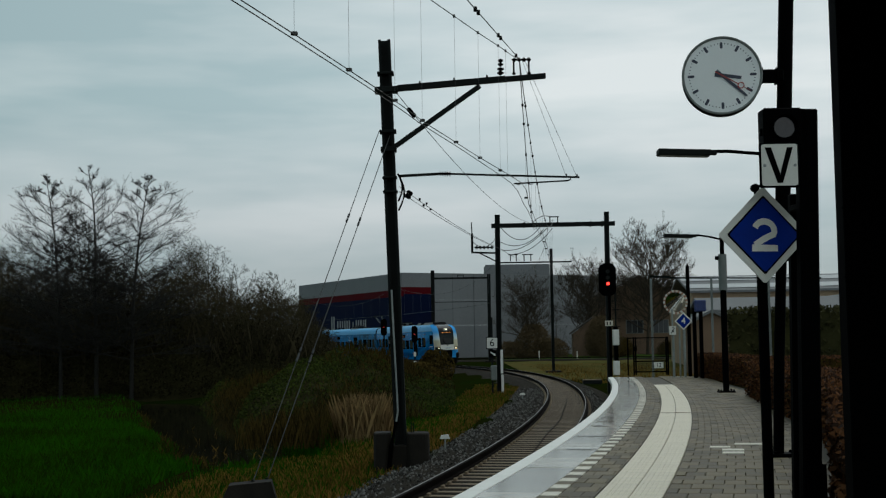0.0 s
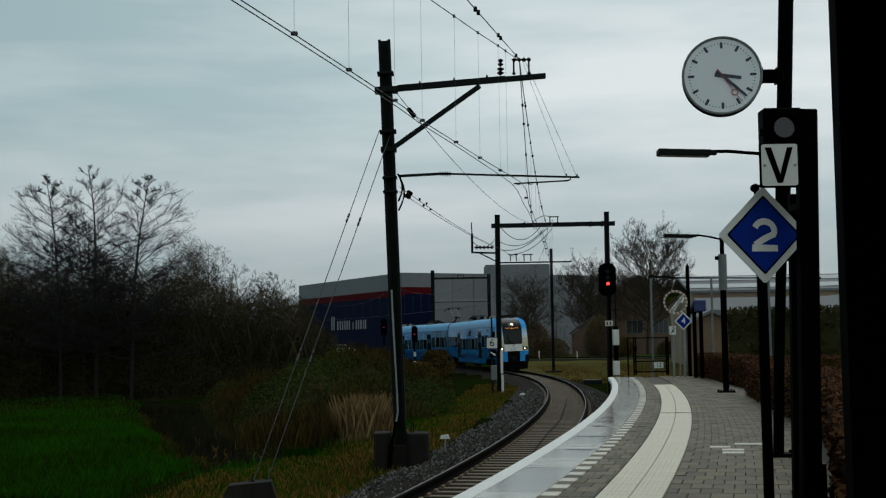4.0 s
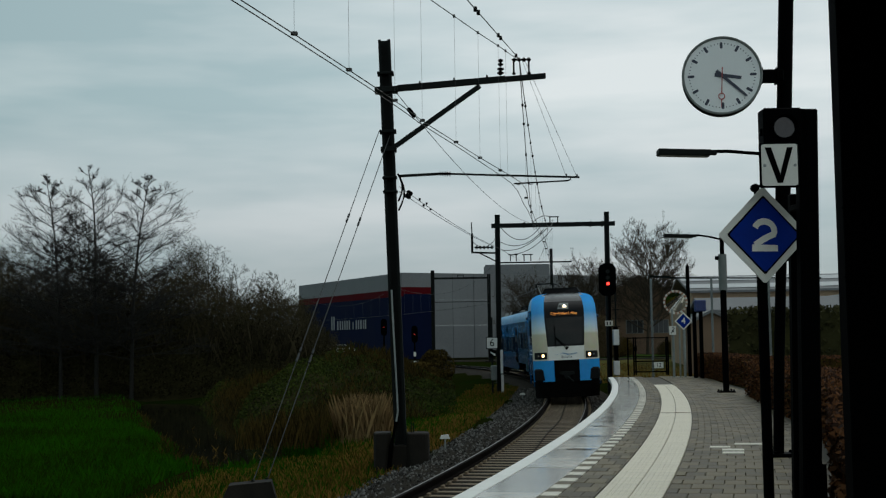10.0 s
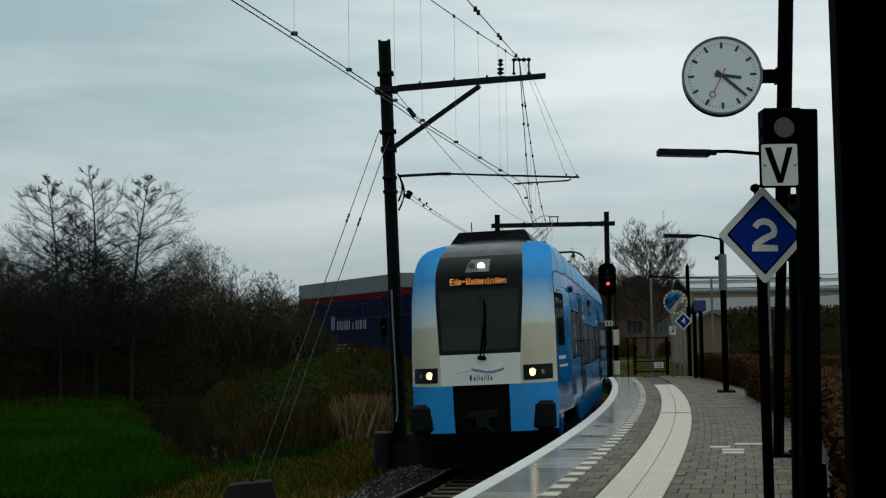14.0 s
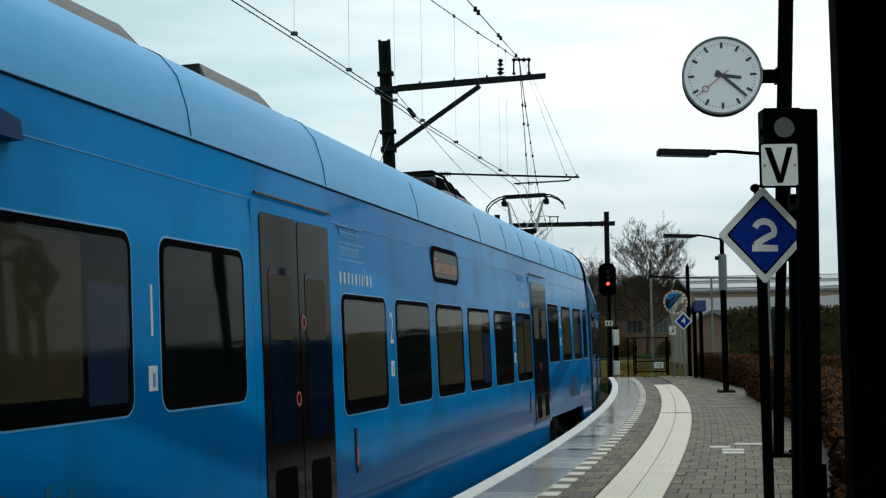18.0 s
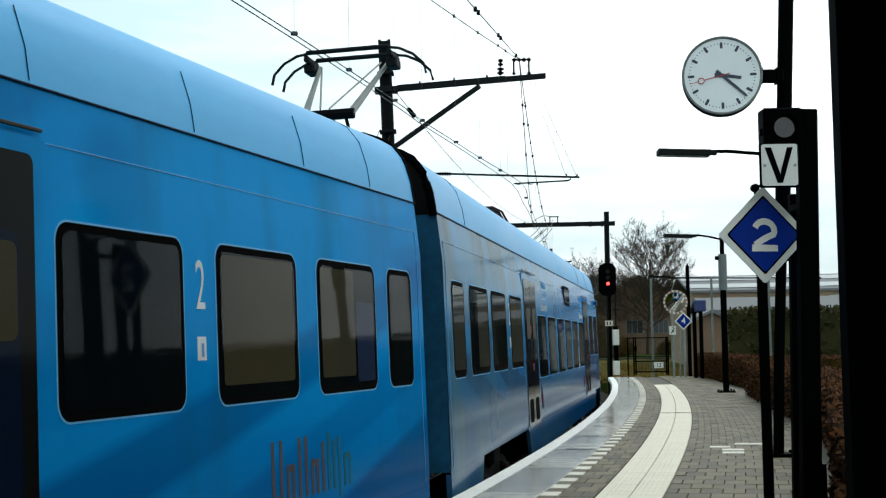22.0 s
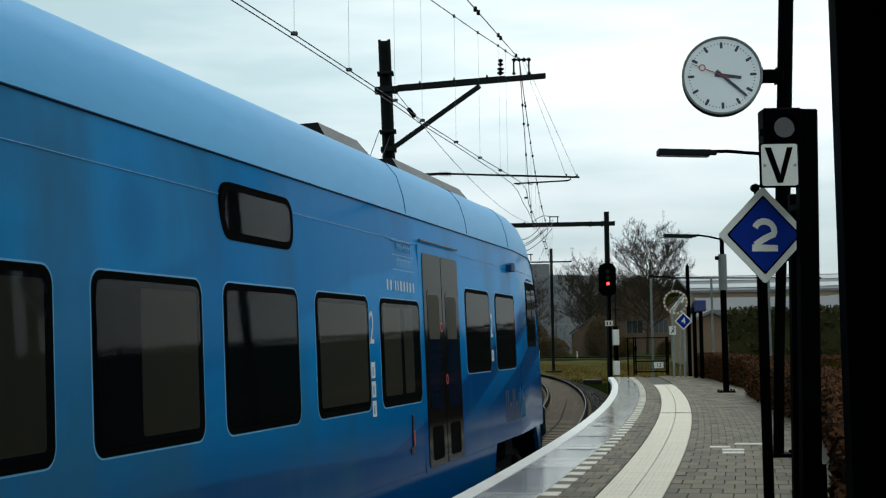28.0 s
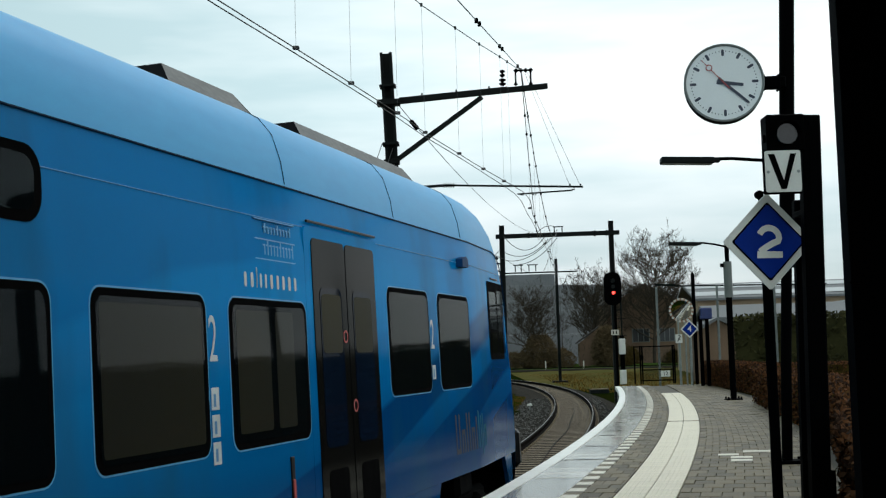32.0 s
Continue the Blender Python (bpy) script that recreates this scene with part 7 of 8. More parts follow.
def thicket():
    def f(u, v):
        x = -64 + 56 * u
        y = 90 + 22 * v
        return (x, y, -1.95 + (thicket_h(x, y) * 0.72 + 0.25 * math.sin(x * 5 + y * 3)) if 0 < v < 1 else -2.2)
    lumpy("thicket_undergrowth", "tangled undergrowth under the trees, darkened for inner shade", M_THICKET, f, 110, 10)
    r = random.Random(8)
    pts = []
    for _ in range(30000):
        x, y = r.uniform(-40, -8.5), 90 + 10 * r.random() ** 1.6
        hh = thicket_h(x, y)
        pts.append(Vector((x, y, -1.95 + hh * (0.2 + 0.95 * r.random() ** 0.6))))
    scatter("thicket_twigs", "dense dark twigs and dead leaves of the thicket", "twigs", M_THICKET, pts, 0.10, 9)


thicket()


def brush():
    """Soft mounds of fine twigs between and behind the tall trees."""
    r = random.Random(77)
    pts = []
    for _ in range(185000):
        x = r.uniform(-44, -8.6)
        top = 11.4 if x < -34 else 10.8 if x < -17 else max(5.0, 9.6 - (x + 17) * 0.45)
        top *= 0.86 + 0.12 * math.sin(x * 0.9) + 0.09 * math.sin(x * 2.3 + 1) + 0.05 * math.sin(x * 5.1)
        z = r.random() ** 1.35
        pts.append(Vector((x, r.uniform(93, 108), -1.9 + top * z * r.uniform(0.9, 1.06))))
    scatter("thicket_brush", "hazy brown mass of fine bare twigs behind the alders", "twigs", M_TWIG, pts, 0.36, 78, 0.043)


brush()


def blades(name, label, mat, n, seed, place, h0, h1, w, category="grass", lean=0.5):
    r = random.Random(seed)
    sh = Shape()
    made = 0
    while made < n:
        p = place(r)
        if p is None:
            continue
        made += 1
        h = r.uniform(h0, h1)
        a = r.uniform(0, 6.28)
        dx, dy = math.cos(a) * w, math.sin(a) * w
        lx, ly = r.uniform(-lean, lean) * h, r.uniform(-lean, lean) * h
        k = len(sh.v)
        x, y, z = p
        sh.v += [(x - dx, y - dy, z - 0.03), (x + dx, y + dy, z - 0.03), (x + lx * 0.4, y + ly * 0.4, z + h * 0.6), (x + lx, y + ly, z + h)]
        sh.f += [(k, k + 1, k + 2), (k + 1, k + 3, k + 2)]
    return tagged(new(name, as_mesh(name, sh, mat, fix=False)), label, category, kind="stuff")


def bramble_top(x, y):
    g = math.exp(-(((x + 6.0) / 5.0) ** 2) ** 1.3) * smooth01(46, 60, y) * (1 - smooth01(96, 108, y))
    g = max(g, 0.9 * math.exp(-(((x + 11.5) / 4.0) ** 2 + ((y - 82) / 10.0) ** 2)))
    if y < 80:
        g *= smooth01(1.2, 3.0, x - ditch_x(y))
    return g * (1.45 + 0.30 * math.sin(x * 1.7 + y * 0.4) + 0.22 * math.sin(x * 0.6 - y * 0.9) + 0.12 * math.sin(3.1 * x + 1.7 * y))


def brambles():
    r = random.Random(12)
    green, brown = [], []
    for _ in range(60000):
        x, y = r.uniform(-15, 0.5), r.uniform(46, 100)
        b = bramble_top(x, y)
        off, _s = (x - (0.52 + (y - 22.75) * 0.14), 0)
        if b < 0.12 or off > -4.3:
            continue
        p = Vector((x, y, ground_z(x, y) + b * (1.0 - 0.5 * r.random() ** 2.2)))
        (green if math.sin(x * 0.8 + 1) + math.sin(y * 0.23) + r.uniform(-1, 1) > -0.5 and y > 52 else brown).append(p)
    scatter("bramble_leaves", "dense dark green bramble on the bank", "bramble", M_BRAMBLE, green, 0.06, 13)
    dead = iter(brown * 2)
    blades("bank_grass", "tall dead brown grass and stems on the bank", M_BROWNLEAF, min(len(brown), 22000), 14, lambda q: next(dead) - Vector((0, 0, 0.22)), 0.18, 0.60, 0.012, "grass", 0.45)

    def f(u, v):
        x, y = -15 + 15.2 * u, 46 + 56 * v
        off = x - (0.52 + (y - 22.75) * 0.14)
        return (x, y, ground_z(x, y) - 0.1 + bramble_top(x, y) * 0.62 * smooth01(3.4, 5.0, -off))
    lumpy("bramble_mound", "solid mound inside the bramble bank, darkened for inner shade", M_THICKET, f, 40, 60, "bramble")
    # reddish bush beside the far track and small shrubs on the bank
    for k, (cx, cy, h, rad, n, mt) in enumerate(((-0.6, 96, 2.4, 1.3, 2200, M_BROWNLEAF), (-1.6, 90, 1.6, 1.2, 1200, M_BROWNLEAF), (13.6, 203, 5.4, 2.6, 4200, M_FARBUSH), (16.6, 204, 3.2, 2.4, 2200, M_FARBUSH), (24.2, 203, 6.4, 2.6, 5200, M_FARBUSH), (10.2, 204, 2.8, 2.2, 1800, M_FARBUSH), (26.5, 204, 3.2, 2.6, 2400, M_BROWNLEAF), (35.0, 205, 2.4, 2.4, 1800, M_BROWNLEAF))):
        pts = []
        for _ in range(n):
            a, q, z = r.uniform(0, 6.28), math.sqrt(r.random()) * rad, r.random()
            q *= 0.5 + 0.6 * math.sin(math.pi * min(1, z * 0.9 + 0.1))
            pts.append(Vector((cx + q * math.cos(a), cy + q * math.sin(a), GROUND_Z - 0.2 + z * h)))
        scatter("russet_bush", "reddish brown leafless bush beside the line", "bush", mt, pts, 0.10 if cy < 150 else 0.55, 40 + k, 0.6 if cy < 150 else 0.07)


brambles()


def meadow(r):
    y = 26 + 66 * r.random() ** 1.3
    x = r.uniform(-0.40 * y - 4, ditch_x(y) - 1.9)
    if y < 37 and x > -6.5 or r.random() < 0.9 * smooth01(50, 78, y + 5 * math.sin(x * 0.7) + 3 * math.sin(x * 1.9)):
        return None
    return (x, y, ground_z(x, y))


def verge(r):
    y = 20 + 60 * r.random() ** 1.4
    xt = 0.52 + (y - 22.75) * 0.145 - (0.0006 * (y - 22) ** 2 if y > 22 else 0)
    x = xt - r.uniform(2.3, 7.0 if y < 46 else 5.0)
    return (x, y, ground_z(x, y))


def stems(r):
    x = r.uniform(-42, -9)
    y = r.uniform(92, 106)
    return (x, y, -2.0 + r.uniform(0, 0.5) * thicket_h(x, 100))


blades("thicket_stems", "thin upright brown stems in the thicket", M_TWIG, 9000, 28, stems, 1.2, 3.2, 0.008, "twigs", 0.35)
blades("meadow_grass", "bright wet green meadow grass", M_BLADE, 60000, 21, meadow, 0.10, 0.30, 0.022)
blades("verge_grass", "short green verge grass beside the ballast", M_BLADE, 18000, 22, verge, 0.06, 0.24, 0.018)
blades("bank_foot_grass", "lush green grass tufts at the foot of the bank", M_BLADE, 6500, 30, lambda r: (lambda x, y: (x, y, ground_z(x, y)))(-4.5 + r.gauss(0, 0.9), 45 + r.gauss(0, 4.0)), 0.08, 0.34, 0.016, "grass", 0.6)
blades("verge_dry_grass", "dead brown grass on the railway verge", M_BLADEDRY, 46000, 23, verge, 0.05, 0.22, 0.028)
blades("ditch_sedge", "dead sedge along the ditch edge", M_BROWNLEAF, 1300, 24, lambda r: (lambda y, o: (ditch_x(y) + o, y, ground_z(ditch_x(y) + o, y)))(r.uniform(34, 72), -r.uniform(1.7, 2.6)), 0.1, 0.45, 0.016)
blades("ditch_reeds", "sparse pale broken reeds standing in the ditch water", M_BLADEDRY, 60, 31, lambda r: (lambda y: (ditch_x(y) + r.uniform(-1.7, 1.5), y, -2.28))(39 + 22 * r.random() ** 2), 0.06, 0.32, 0.010, "reeds", 1.2)
blades("near_verge_grass", "green grass tufts round the anchor block", M_BLADE, 7000, 33, lambda r: (lambda x, y: (x, y, ground_z(x, y)))(-4.1 + r.gauss(0, 0.9), 32 + r.gauss(0, 5.0)), 0.06, 0.22, 0.018)
blades("lush_verge_grass", "lush bright green grass beside the dry verge", M_BLADE, 9000, 32, lambda r: (lambda y: (lambda x: (x, y, ground_z(x, y)))(-0.55 + 0.10 * (y - 52) + r.gauss(0, 0.75)))(52 + r.gauss(0, 5.5)), 0.08, 0.24, 0.02)
blades("reed_clump", "dry straw coloured reeds at the bank", M_REED, 1500, 25, lambda r: (lambda a, q: (-2.55 + q * math.cos(a) * 0.75, 42 + q * math.sin(a) * 1.4, GROUND_Z - 0.30))(r.uniform(0, 6.28), math.sqrt(r.random()) * r.uniform(0.7, 1.25)), 0.4, 1.55, 0.011, "reeds", 0.34)
blades("reed_clump", "low dry reeds on the bank", M_BROWNLEAF, 1400, 26, lambda r: (r.uniform(-6.5, -3.0), r.uniform(41, 50), GROUND_Z - 0.45), 0.4, 1.0, 0.018, "reeds", 0.3)
blades("far_grass", "brown grass between the two lines", M_BLADEDRY, 9000, 27, lambda r: (lambda y: (r.uniform(5.6 + 3.0, 22), y, GROUND_Z))(r.uniform(84, 150)), 0.08, 0.25, 0.05)


def hedge(name, label, mat, path, w, h, n, size, seed):
    """A clipped hedge along a path: dark heart and many leaves."""
    t = thing(name, label, "hedge")
    core, pts = Shape(), []
    r = random.Random(seed)
    segs = [(Vector((*a, 0)), Vector((*b, 0))) for a, b in zip(path, path[1:])]
    tot = sum((b - a).length for a, b in segs)
    for a, b in segs:
        d = (b - a).normalized()
        s = Vector((d.y, -d.x, 0))
        c = [a - d * 0.0 + s * (w * 0.40), b + s * (w * 0.40), b - s * (w * 0.40), a - s * (w * 0.40)]
        core.add([p + Vector((0, 0, -0.1)) for p in c] + [p + Vector((0, 0, h * 0.93)) for p in c], [(0, 1, 5, 4), (1, 2, 6, 5), (2, 3, 7, 6), (3, 0, 4, 7), (4, 5, 6, 7)])
        for _ in range(int(n * (b - a).length / tot)):
            u = r.random()
            if u < 0.42:
                q = (w / 2 * r.uniform(0.82, 1.04), r.uniform(0.02, h))
            elif u < 0.60:
                q = (-w / 2 * r.uniform(0.82, 1.04), r.uniform(0.02, h))
            else:
                q = (r.uniform(-w / 2, w / 2), h * r.uniform(0.93, 1.04))
            pts.append(a + d * (r.uniform(-0.04, 1.0) * (b - a).length) + s * q[0] + Vector((0, 0, q[1])))
        for e, o in ((a, -1), (b, 1)):
            for _ in range(300):
                pts.append(e + d * (o * r.uniform(-0.05, 0.08)) + s * r.uniform(-w / 2, w / 2) + Vector((0, 0, r.uniform(0, h))))
    part("heart", core, M_BROWNLEAF if mat is M_BEECH else M_EVERGREEN, t)
    scatter("leaves", "", "", mat, pts, size, seed + 1, parent=t)


hedge("beech_hedge", "clipped brown beech hedge along the back of the platform", M_BEECH, [(8.10, 33.9), (7.10, 27.5), (6.1, 20.5), (4.75, 14.5), (3.62, 11.0), (2.8, 7.4)], 0.9, 0.86, 17000, 0.035, 61)
hedge("beech_hedge", "clipped brown beech hedge by the platform gate", M_BEECH, [(10.05, 51.2), (9.75, 46.0), (9.15, 39.0), (13.0, 37.5)], 0.8, 0.88, 15000, 0.034, 63)
hedge("evergreen_hedge", "tall dark evergreen hedge behind the platform", M_EVERGREEN, [(12.8, 59.4), (14.0, 59.0), (24.0, 56.0), (34.0, 40.0), (38.0, 10.0)], 1.6, 2.7, 12000, 0.11, 65)

plant(OAK[0], 32.4, 212, 2.92, 20, "broad bare tree far behind the second line", z=-1.3)
plant(OAK[1], 23.2, 214, 2.26, 140, "broad bare tree far behind the second line", z=-1.3)
plant(OAK[1], 37.6, 222, 2.05, 250, "broad bare tree far behind the second line", z=-1.3)
plant(OAK[0], 27.4, 226, 1.9, 200, "broad bare tree far behind the second line", z=-1.3)
plant(OAK[1], 13.0, 205, 1.80, 300, "spreading bare tree before the grey warehouse", z=-1.3)
SPREAD = [bare_tree(7.5, 2.6, 41 + k, 14, 0.10, 0.012, fine=3, bark=M_FARBARK) for k in range(2)]
plant(SPREAD[0], 17.0, 204, 1.1, 30, "bare shrub before the grey warehouse", z=-1.3)
plant(SPREAD[1], 20.5, 206, 1.0, 70, "bare shrub behind the second line", z=-1.3)
plant(OAK[0], 46.0, 150, 0.9, 100, "bare tree far behind the hedge", z=-1.3)

# ---- buildings ----
M_CLAD = material("grey_cladding", (0.205, 0.215, 0.222), 0.7, 0.0, (0.160, 0.168, 0.175), 0.15, 0.05, 3.0, spec=0.12)
M_CLADB = material("blue_cladding", (0.004, 0.009, 0.034), 0.7, 0.0, (0.003, 0.006, 0.024), 0.2, 0.05, 3.0, spec=0.04)
M_CLADR = material("red_cladding", (0.085, 0.005, 0.008), 0.7, 0.0, (0.065, 0.004, 0.007), 0.2, 0.05, 3.0, spec=0.04)
M_BRICKW = material("brown_brick", (0.195, 0.130, 0.088), 0.85, 0.0, (0.13, 0.088, 0.06), 0.6, 0.2, 12.0, spec=0.08)
M_TANWALL = material("tan_brick", (0.34, 0.25, 0.165), 0.85, 0.0, (0.24, 0.175, 0.12), 0.5, 0.2, 12.0, spec=0.08)
M_SLATE = material("grey_metal_roof", (0.17, 0.175, 0.18), 0.7, 0.0, (0.13, 0.135, 0.14), 0.4, 0.05, 5.0, spec=0.1)
M_FIRM = material("firm_lettering", (0.26, 0.27, 0.29), 0.6)
M_TILE = material("dark_roof", (0.095, 0.083, 0.076), 0.85, 0.0, (0.055, 0.05, 0.047), 0.8, 0.2, 9.0, spec=0.05)
M_LIGHTROOF = material("light_metal_roof", (0.40, 0.42, 0.43), 0.6, 0.0, (0.31, 0.33, 0.34), 0.4, 0.05, 5.0)
M_HOUSEWIN = material("house_window", (0.03, 0.035, 0.04), 0.15)


def warehouse():
    t = thing("warehouse", "large flat grey warehouse with dark blue front and red stripe", "building")
    A, B, C = Vector((-30.1, 276, 0)), Vector((-7.3, 230, 0)), Vector((32.0, 253, 0))
    z0, z1 = -1.5, 13.7

    def wall(p, q, za, zb, mat, nm, out=0.0, label=""):
        d = (q - p).normalized()
        n = Vector((d.y, -d.x, 0))
        a, b = p + n * out, q + n * out
        c, e = q - n * 0.4, p - n * 0.4
        s = Shape()
        s.add([(v.x, v.y, z) for z in (za, zb) for v in (a, b, c, e)], [(0, 1, 5, 4), (1, 2, 6, 5), (2, 3, 7, 6), (3, 0, 4, 7), (4, 5, 6, 7), (3, 2, 1, 0)])
        return part(nm, s, mat, t, label)
    wall(A, B, 10.8, z1, M_CLAD, "wall", label="grey upper cladding")
    wall(A, B, 9.6, 10.8, M_CLADR, "red_stripe", 0.05)
    wall(A, B, z0, 9.6, M_CLADB, "blue_wall")
    D = B + (C - B) * 0.13
    wall(B, D, 11.2, z1, M_CLAD, "wall")
    wall(B, D, 10.0, 11.2, M_CLADR, "red_stripe", 0.05)
    wall(B, D, z0, 10.0, M_CLADB, "blue_wall")
    n = 9
    for i in range(n):
        p, q = D + (C - D) * (i / n), D + (C - D) * ((i + 1) / n - 0.002)
        for za, zb in ((z0, 4.5), (4.53, 9.0), (9.03, z1)):
            wall(p, q, za, zb, M_CLAD, "cladding_panel", 0.0 if i % 2 else 0.03)
    g = Shape()
    g.add([(A.x, A.y, 13.5), (B.x, B.y, 13.5), (C.x, C.y, 13.5), (C.x - 15, C.y + 60, 13.5), (A.x, A.y + 40, 13.5)], [(0, 1, 2, 3, 4)])
    part("roof", g, M_TILE, t)
    u = Shape()
    u.box((14.5, 265, 14.9), (12.5, 12, 3.2), 0)
    part("roof_block", u, M_CLAD, t)
    # plain shapes where the firm's lettering stands
    d = (B - A).normalized()
    nn = Vector((d.y, -d.x, 0)) * 0.12
    u0 = 0.36
    for i, (wd, ht) in enumerate(((1.1, 2.6), (1.1, 2.6), (0.8, 0), (1.3, 1.7), (1.2, 1.7), (1.2, 1.7), (1.1, 1.7), (1.1, 1.7), (1.2, 1.7), (0.7, 0), (0.9, 1.4), (0.6, 0), (1.1, 1.7), (1.1, 1.7), (1.3, 1.7), (0.8, 1.7), (1.3, 1.7))):
        if ht:
            p = A + d * (u0 * 51.3) + nn
            q = p + d * wd * 0.55
            s = Shape()
            s.add([(p.x, p.y, 4.2), (q.x, q.y, 4.2), (q.x, q.y, 4.2 + ht), (p.x, p.y, 4.2 + ht)], [(0, 1, 2, 3)])
            part("lettering_bar", s, M_FIRM, t)
        u0 += wd / 51.3


warehouse()


def gabled(name, label, x, y, w, d, eave, ridge, wall_mat, roof_mat, rz=0, windows=()):
    t = thing(name, label, "building", pose(x, y, GROUND_Z - 0.2, 0, 0, rz))
    s = Shape()
    s.prism([(-w / 2, 0), (w / 2, 0), (w / 2, eave), (-w / 2, eave)], -d / 2, d / 2, "y")
    part("wall", s, wall_mat, t)
    s = Shape()
    for sg in (-1, 1):
        s.add([(sg * (w / 2 + 0.4), -d / 2 - 0.3, eave - 0.1), (sg * (w / 2 + 0.4), d / 2 + 0.3, eave - 0.1), (0, d / 2 + 0.3, ridge), (0, -d / 2 - 0.3, ridge),
               (sg * (w / 2 + 0.4), -d / 2 - 0.3, eave + 0.12), (sg * (w / 2 + 0.4), d / 2 + 0.3, eave + 0.12), (0, d / 2 + 0.3, ridge + 0.22), (0, -d / 2 - 0.3, ridge + 0.22)],
              [(0, 1, 2, 3), (4, 7, 6, 5), (0, 3, 7, 4), (1, 5, 6, 2), (0, 4, 5, 1)])
    part("roof", s, roof_mat, t)
    s = Shape()
    s.prism([(-w / 2, eave), (w / 2, eave), (0, ridge)], -d / 2, -d / 2 + 0.2, "y")
    part("gable", s, wall_mat, t)
    for wx, wz, ww, wh in windows:
        f = Shape()
        f.box((wx, -d / 2 - 0.03, wz), (ww + 0.2, 0.1, wh + 0.2), 0.02)
        fo = part("window_frame", f, M_GREY, t)
        for k in (-1, 0, 1):
            g = Shape()
            g.box((wx + k * ww / 3, -d / 2 - 0.09, wz), (ww / 3 - 0.12, 0.03, wh), 0)
            part("pane", g, M_HOUSEWIN, fo)
    return t


gabled("brick_house", "brown brick house behind bare trees", 31.5, 222, 12.5, 12, 10.2, 13.2, M_BRICKW, M_TILE, 3, ((-0.9, 5.0, 2.7, 2.0), (3.4, 5.0, 2.4, 2.0)))
gabled("dark_shed", "dark gabled house with low eaves beside the far line", 23.4, 210, 6.4, 9, 4.0, 6.4, M_BRICKW, M_TILE, -4)
HALL = gabled("brick_hall", "long tan brick hall with grey metal roof and pale roof lights", 36.0, 140, 32, 22, 7.3, 9.3, M_TANWALL, M_SLATE, 90 - 6)
for k, u in enumerate((0.12, 0.62)):
    s = Shape()
    xa, xb = -16.4 + 16.4 * u, -16.4 + 16.4 * (u + 0.26)
    za, zb = 7.42 + 2.1 * u, 7.42 + 2.1 * (u + 0.26)
    s.add([(xa, -11.2, za + 0.06), (xa, 11.2, za + 0.06), (xb, 11.2, zb + 0.06), (xb, -11.2, zb + 0.06)], [(0, 1, 2, 3)])
    part("roof_light", s, M_LIGHTROOF, HALL, "pale strip of roof lights")
gabled("white_hall", "low white walled hall with a grey roof", 29.6, 118, 12, 14, 5.2, 6.3, M_LIGHTROOF, M_SLATE, 90 - 4)
gabled("brick_annex", "small brown brick annex with a pitched grey roof", 20.6, 104, 3.4, 5, 4.0, 4.9, M_BRICKW, M_SLATE, -4)
gabled("grey_building", "plain pale grey building behind the hedge", 40.0, 128, 9, 12, 6.5, 7.0, M_SLATE, M_LIGHTROOF, 0)


def far_field():
    """Dead grass before the second line, mown green beyond it."""
    for nm, label, mt, prof in (("dry_field", "brown dead grass before the second line", M_DRYBANK, ((92, -1.24), (120, -1.2), (150, -1.17), (173, -1.15))),
                                ("lawn", "green grass strip between the second line and the houses", M_LAWN, ((195, -1.22), (201, -1.02), (212, -0.9), (232, -0.9)))):
        sh = Shape()
        n = 30
        for y, z in prof:
            for i in range(n + 1):
                x = (6.5 + 0.012 * (y - 92)) + (46.0 - 6.5) * i / n
                sh.v.append((x, y, z + 0.04 * math.sin(i * 1.3 + y)))
        k = n + 1
        sh.f = [(r * k + i, r * k + i + 1, (r + 1) * k + i + 1, (r + 1) * k + i) for r in range(len(prof) - 1) for i in range(n)]
        tagged(new(nm, as_mesh(nm, sh, mt, smooth=60, fix=False)), label, "grass", kind="structure")


def marker_posts():
    for x, y, h in ((13.2, 186, 1.3), (19.5, 196, 1.1)):
        t = thing("marker_post", "slim pale marker post beside the second line", "post", group="marker posts")
        k = Shape()
        k.box((x, y, -1.2 + h / 2), (0.16, 0.16, h), 0.03)
        part("stake", k, M_DASH, t)
        k = Shape()
        k.box((x, y, -1.2 + h + 0.06), (0.22, 0.22, 0.10), 0.03)
        part("cap", k, M_STEEL, t)


M_LAWN = material("lawn", (0.050, 0.105, 0.016), 0.95, 0.0, (0.045, 0.065, 0.014), 0.3, 0.5, 4.0, spec=0.0)
M_DRYBANK = material("dry_bank_grass", (0.110, 0.085, 0.034), 0.95, 0.0, (0.045, 0.055, 0.014), 0.4, 0.5, 5.0, spec=0.0)
far_field()
marker_posts()


def footbridge_frame():
    """Thin steel gantry behind the platform end."""
    t = thing("cable_gantry", "thin dark steel gantry behind the platform end", "gantry")
    s = Shape()
    bar(s, (9.0, 58.0, 4.20), (9.9, 58.0, 4.16), 0.10, 0.10)
    bar(s, (9.9, 58.0, 4.12), (16.5, 58.0, 4.02), 0.05, 0.06)
    part("beam", s, M_STEEL, t)
    for x in (9.06, 11.7, 14.2):
        k = Shape()
        k.box((x, 58.0, 1.5), (0.09, 0.09, 5.2), 0.01)
        part("post", k, M_GREY, t)


footbridge_frame()


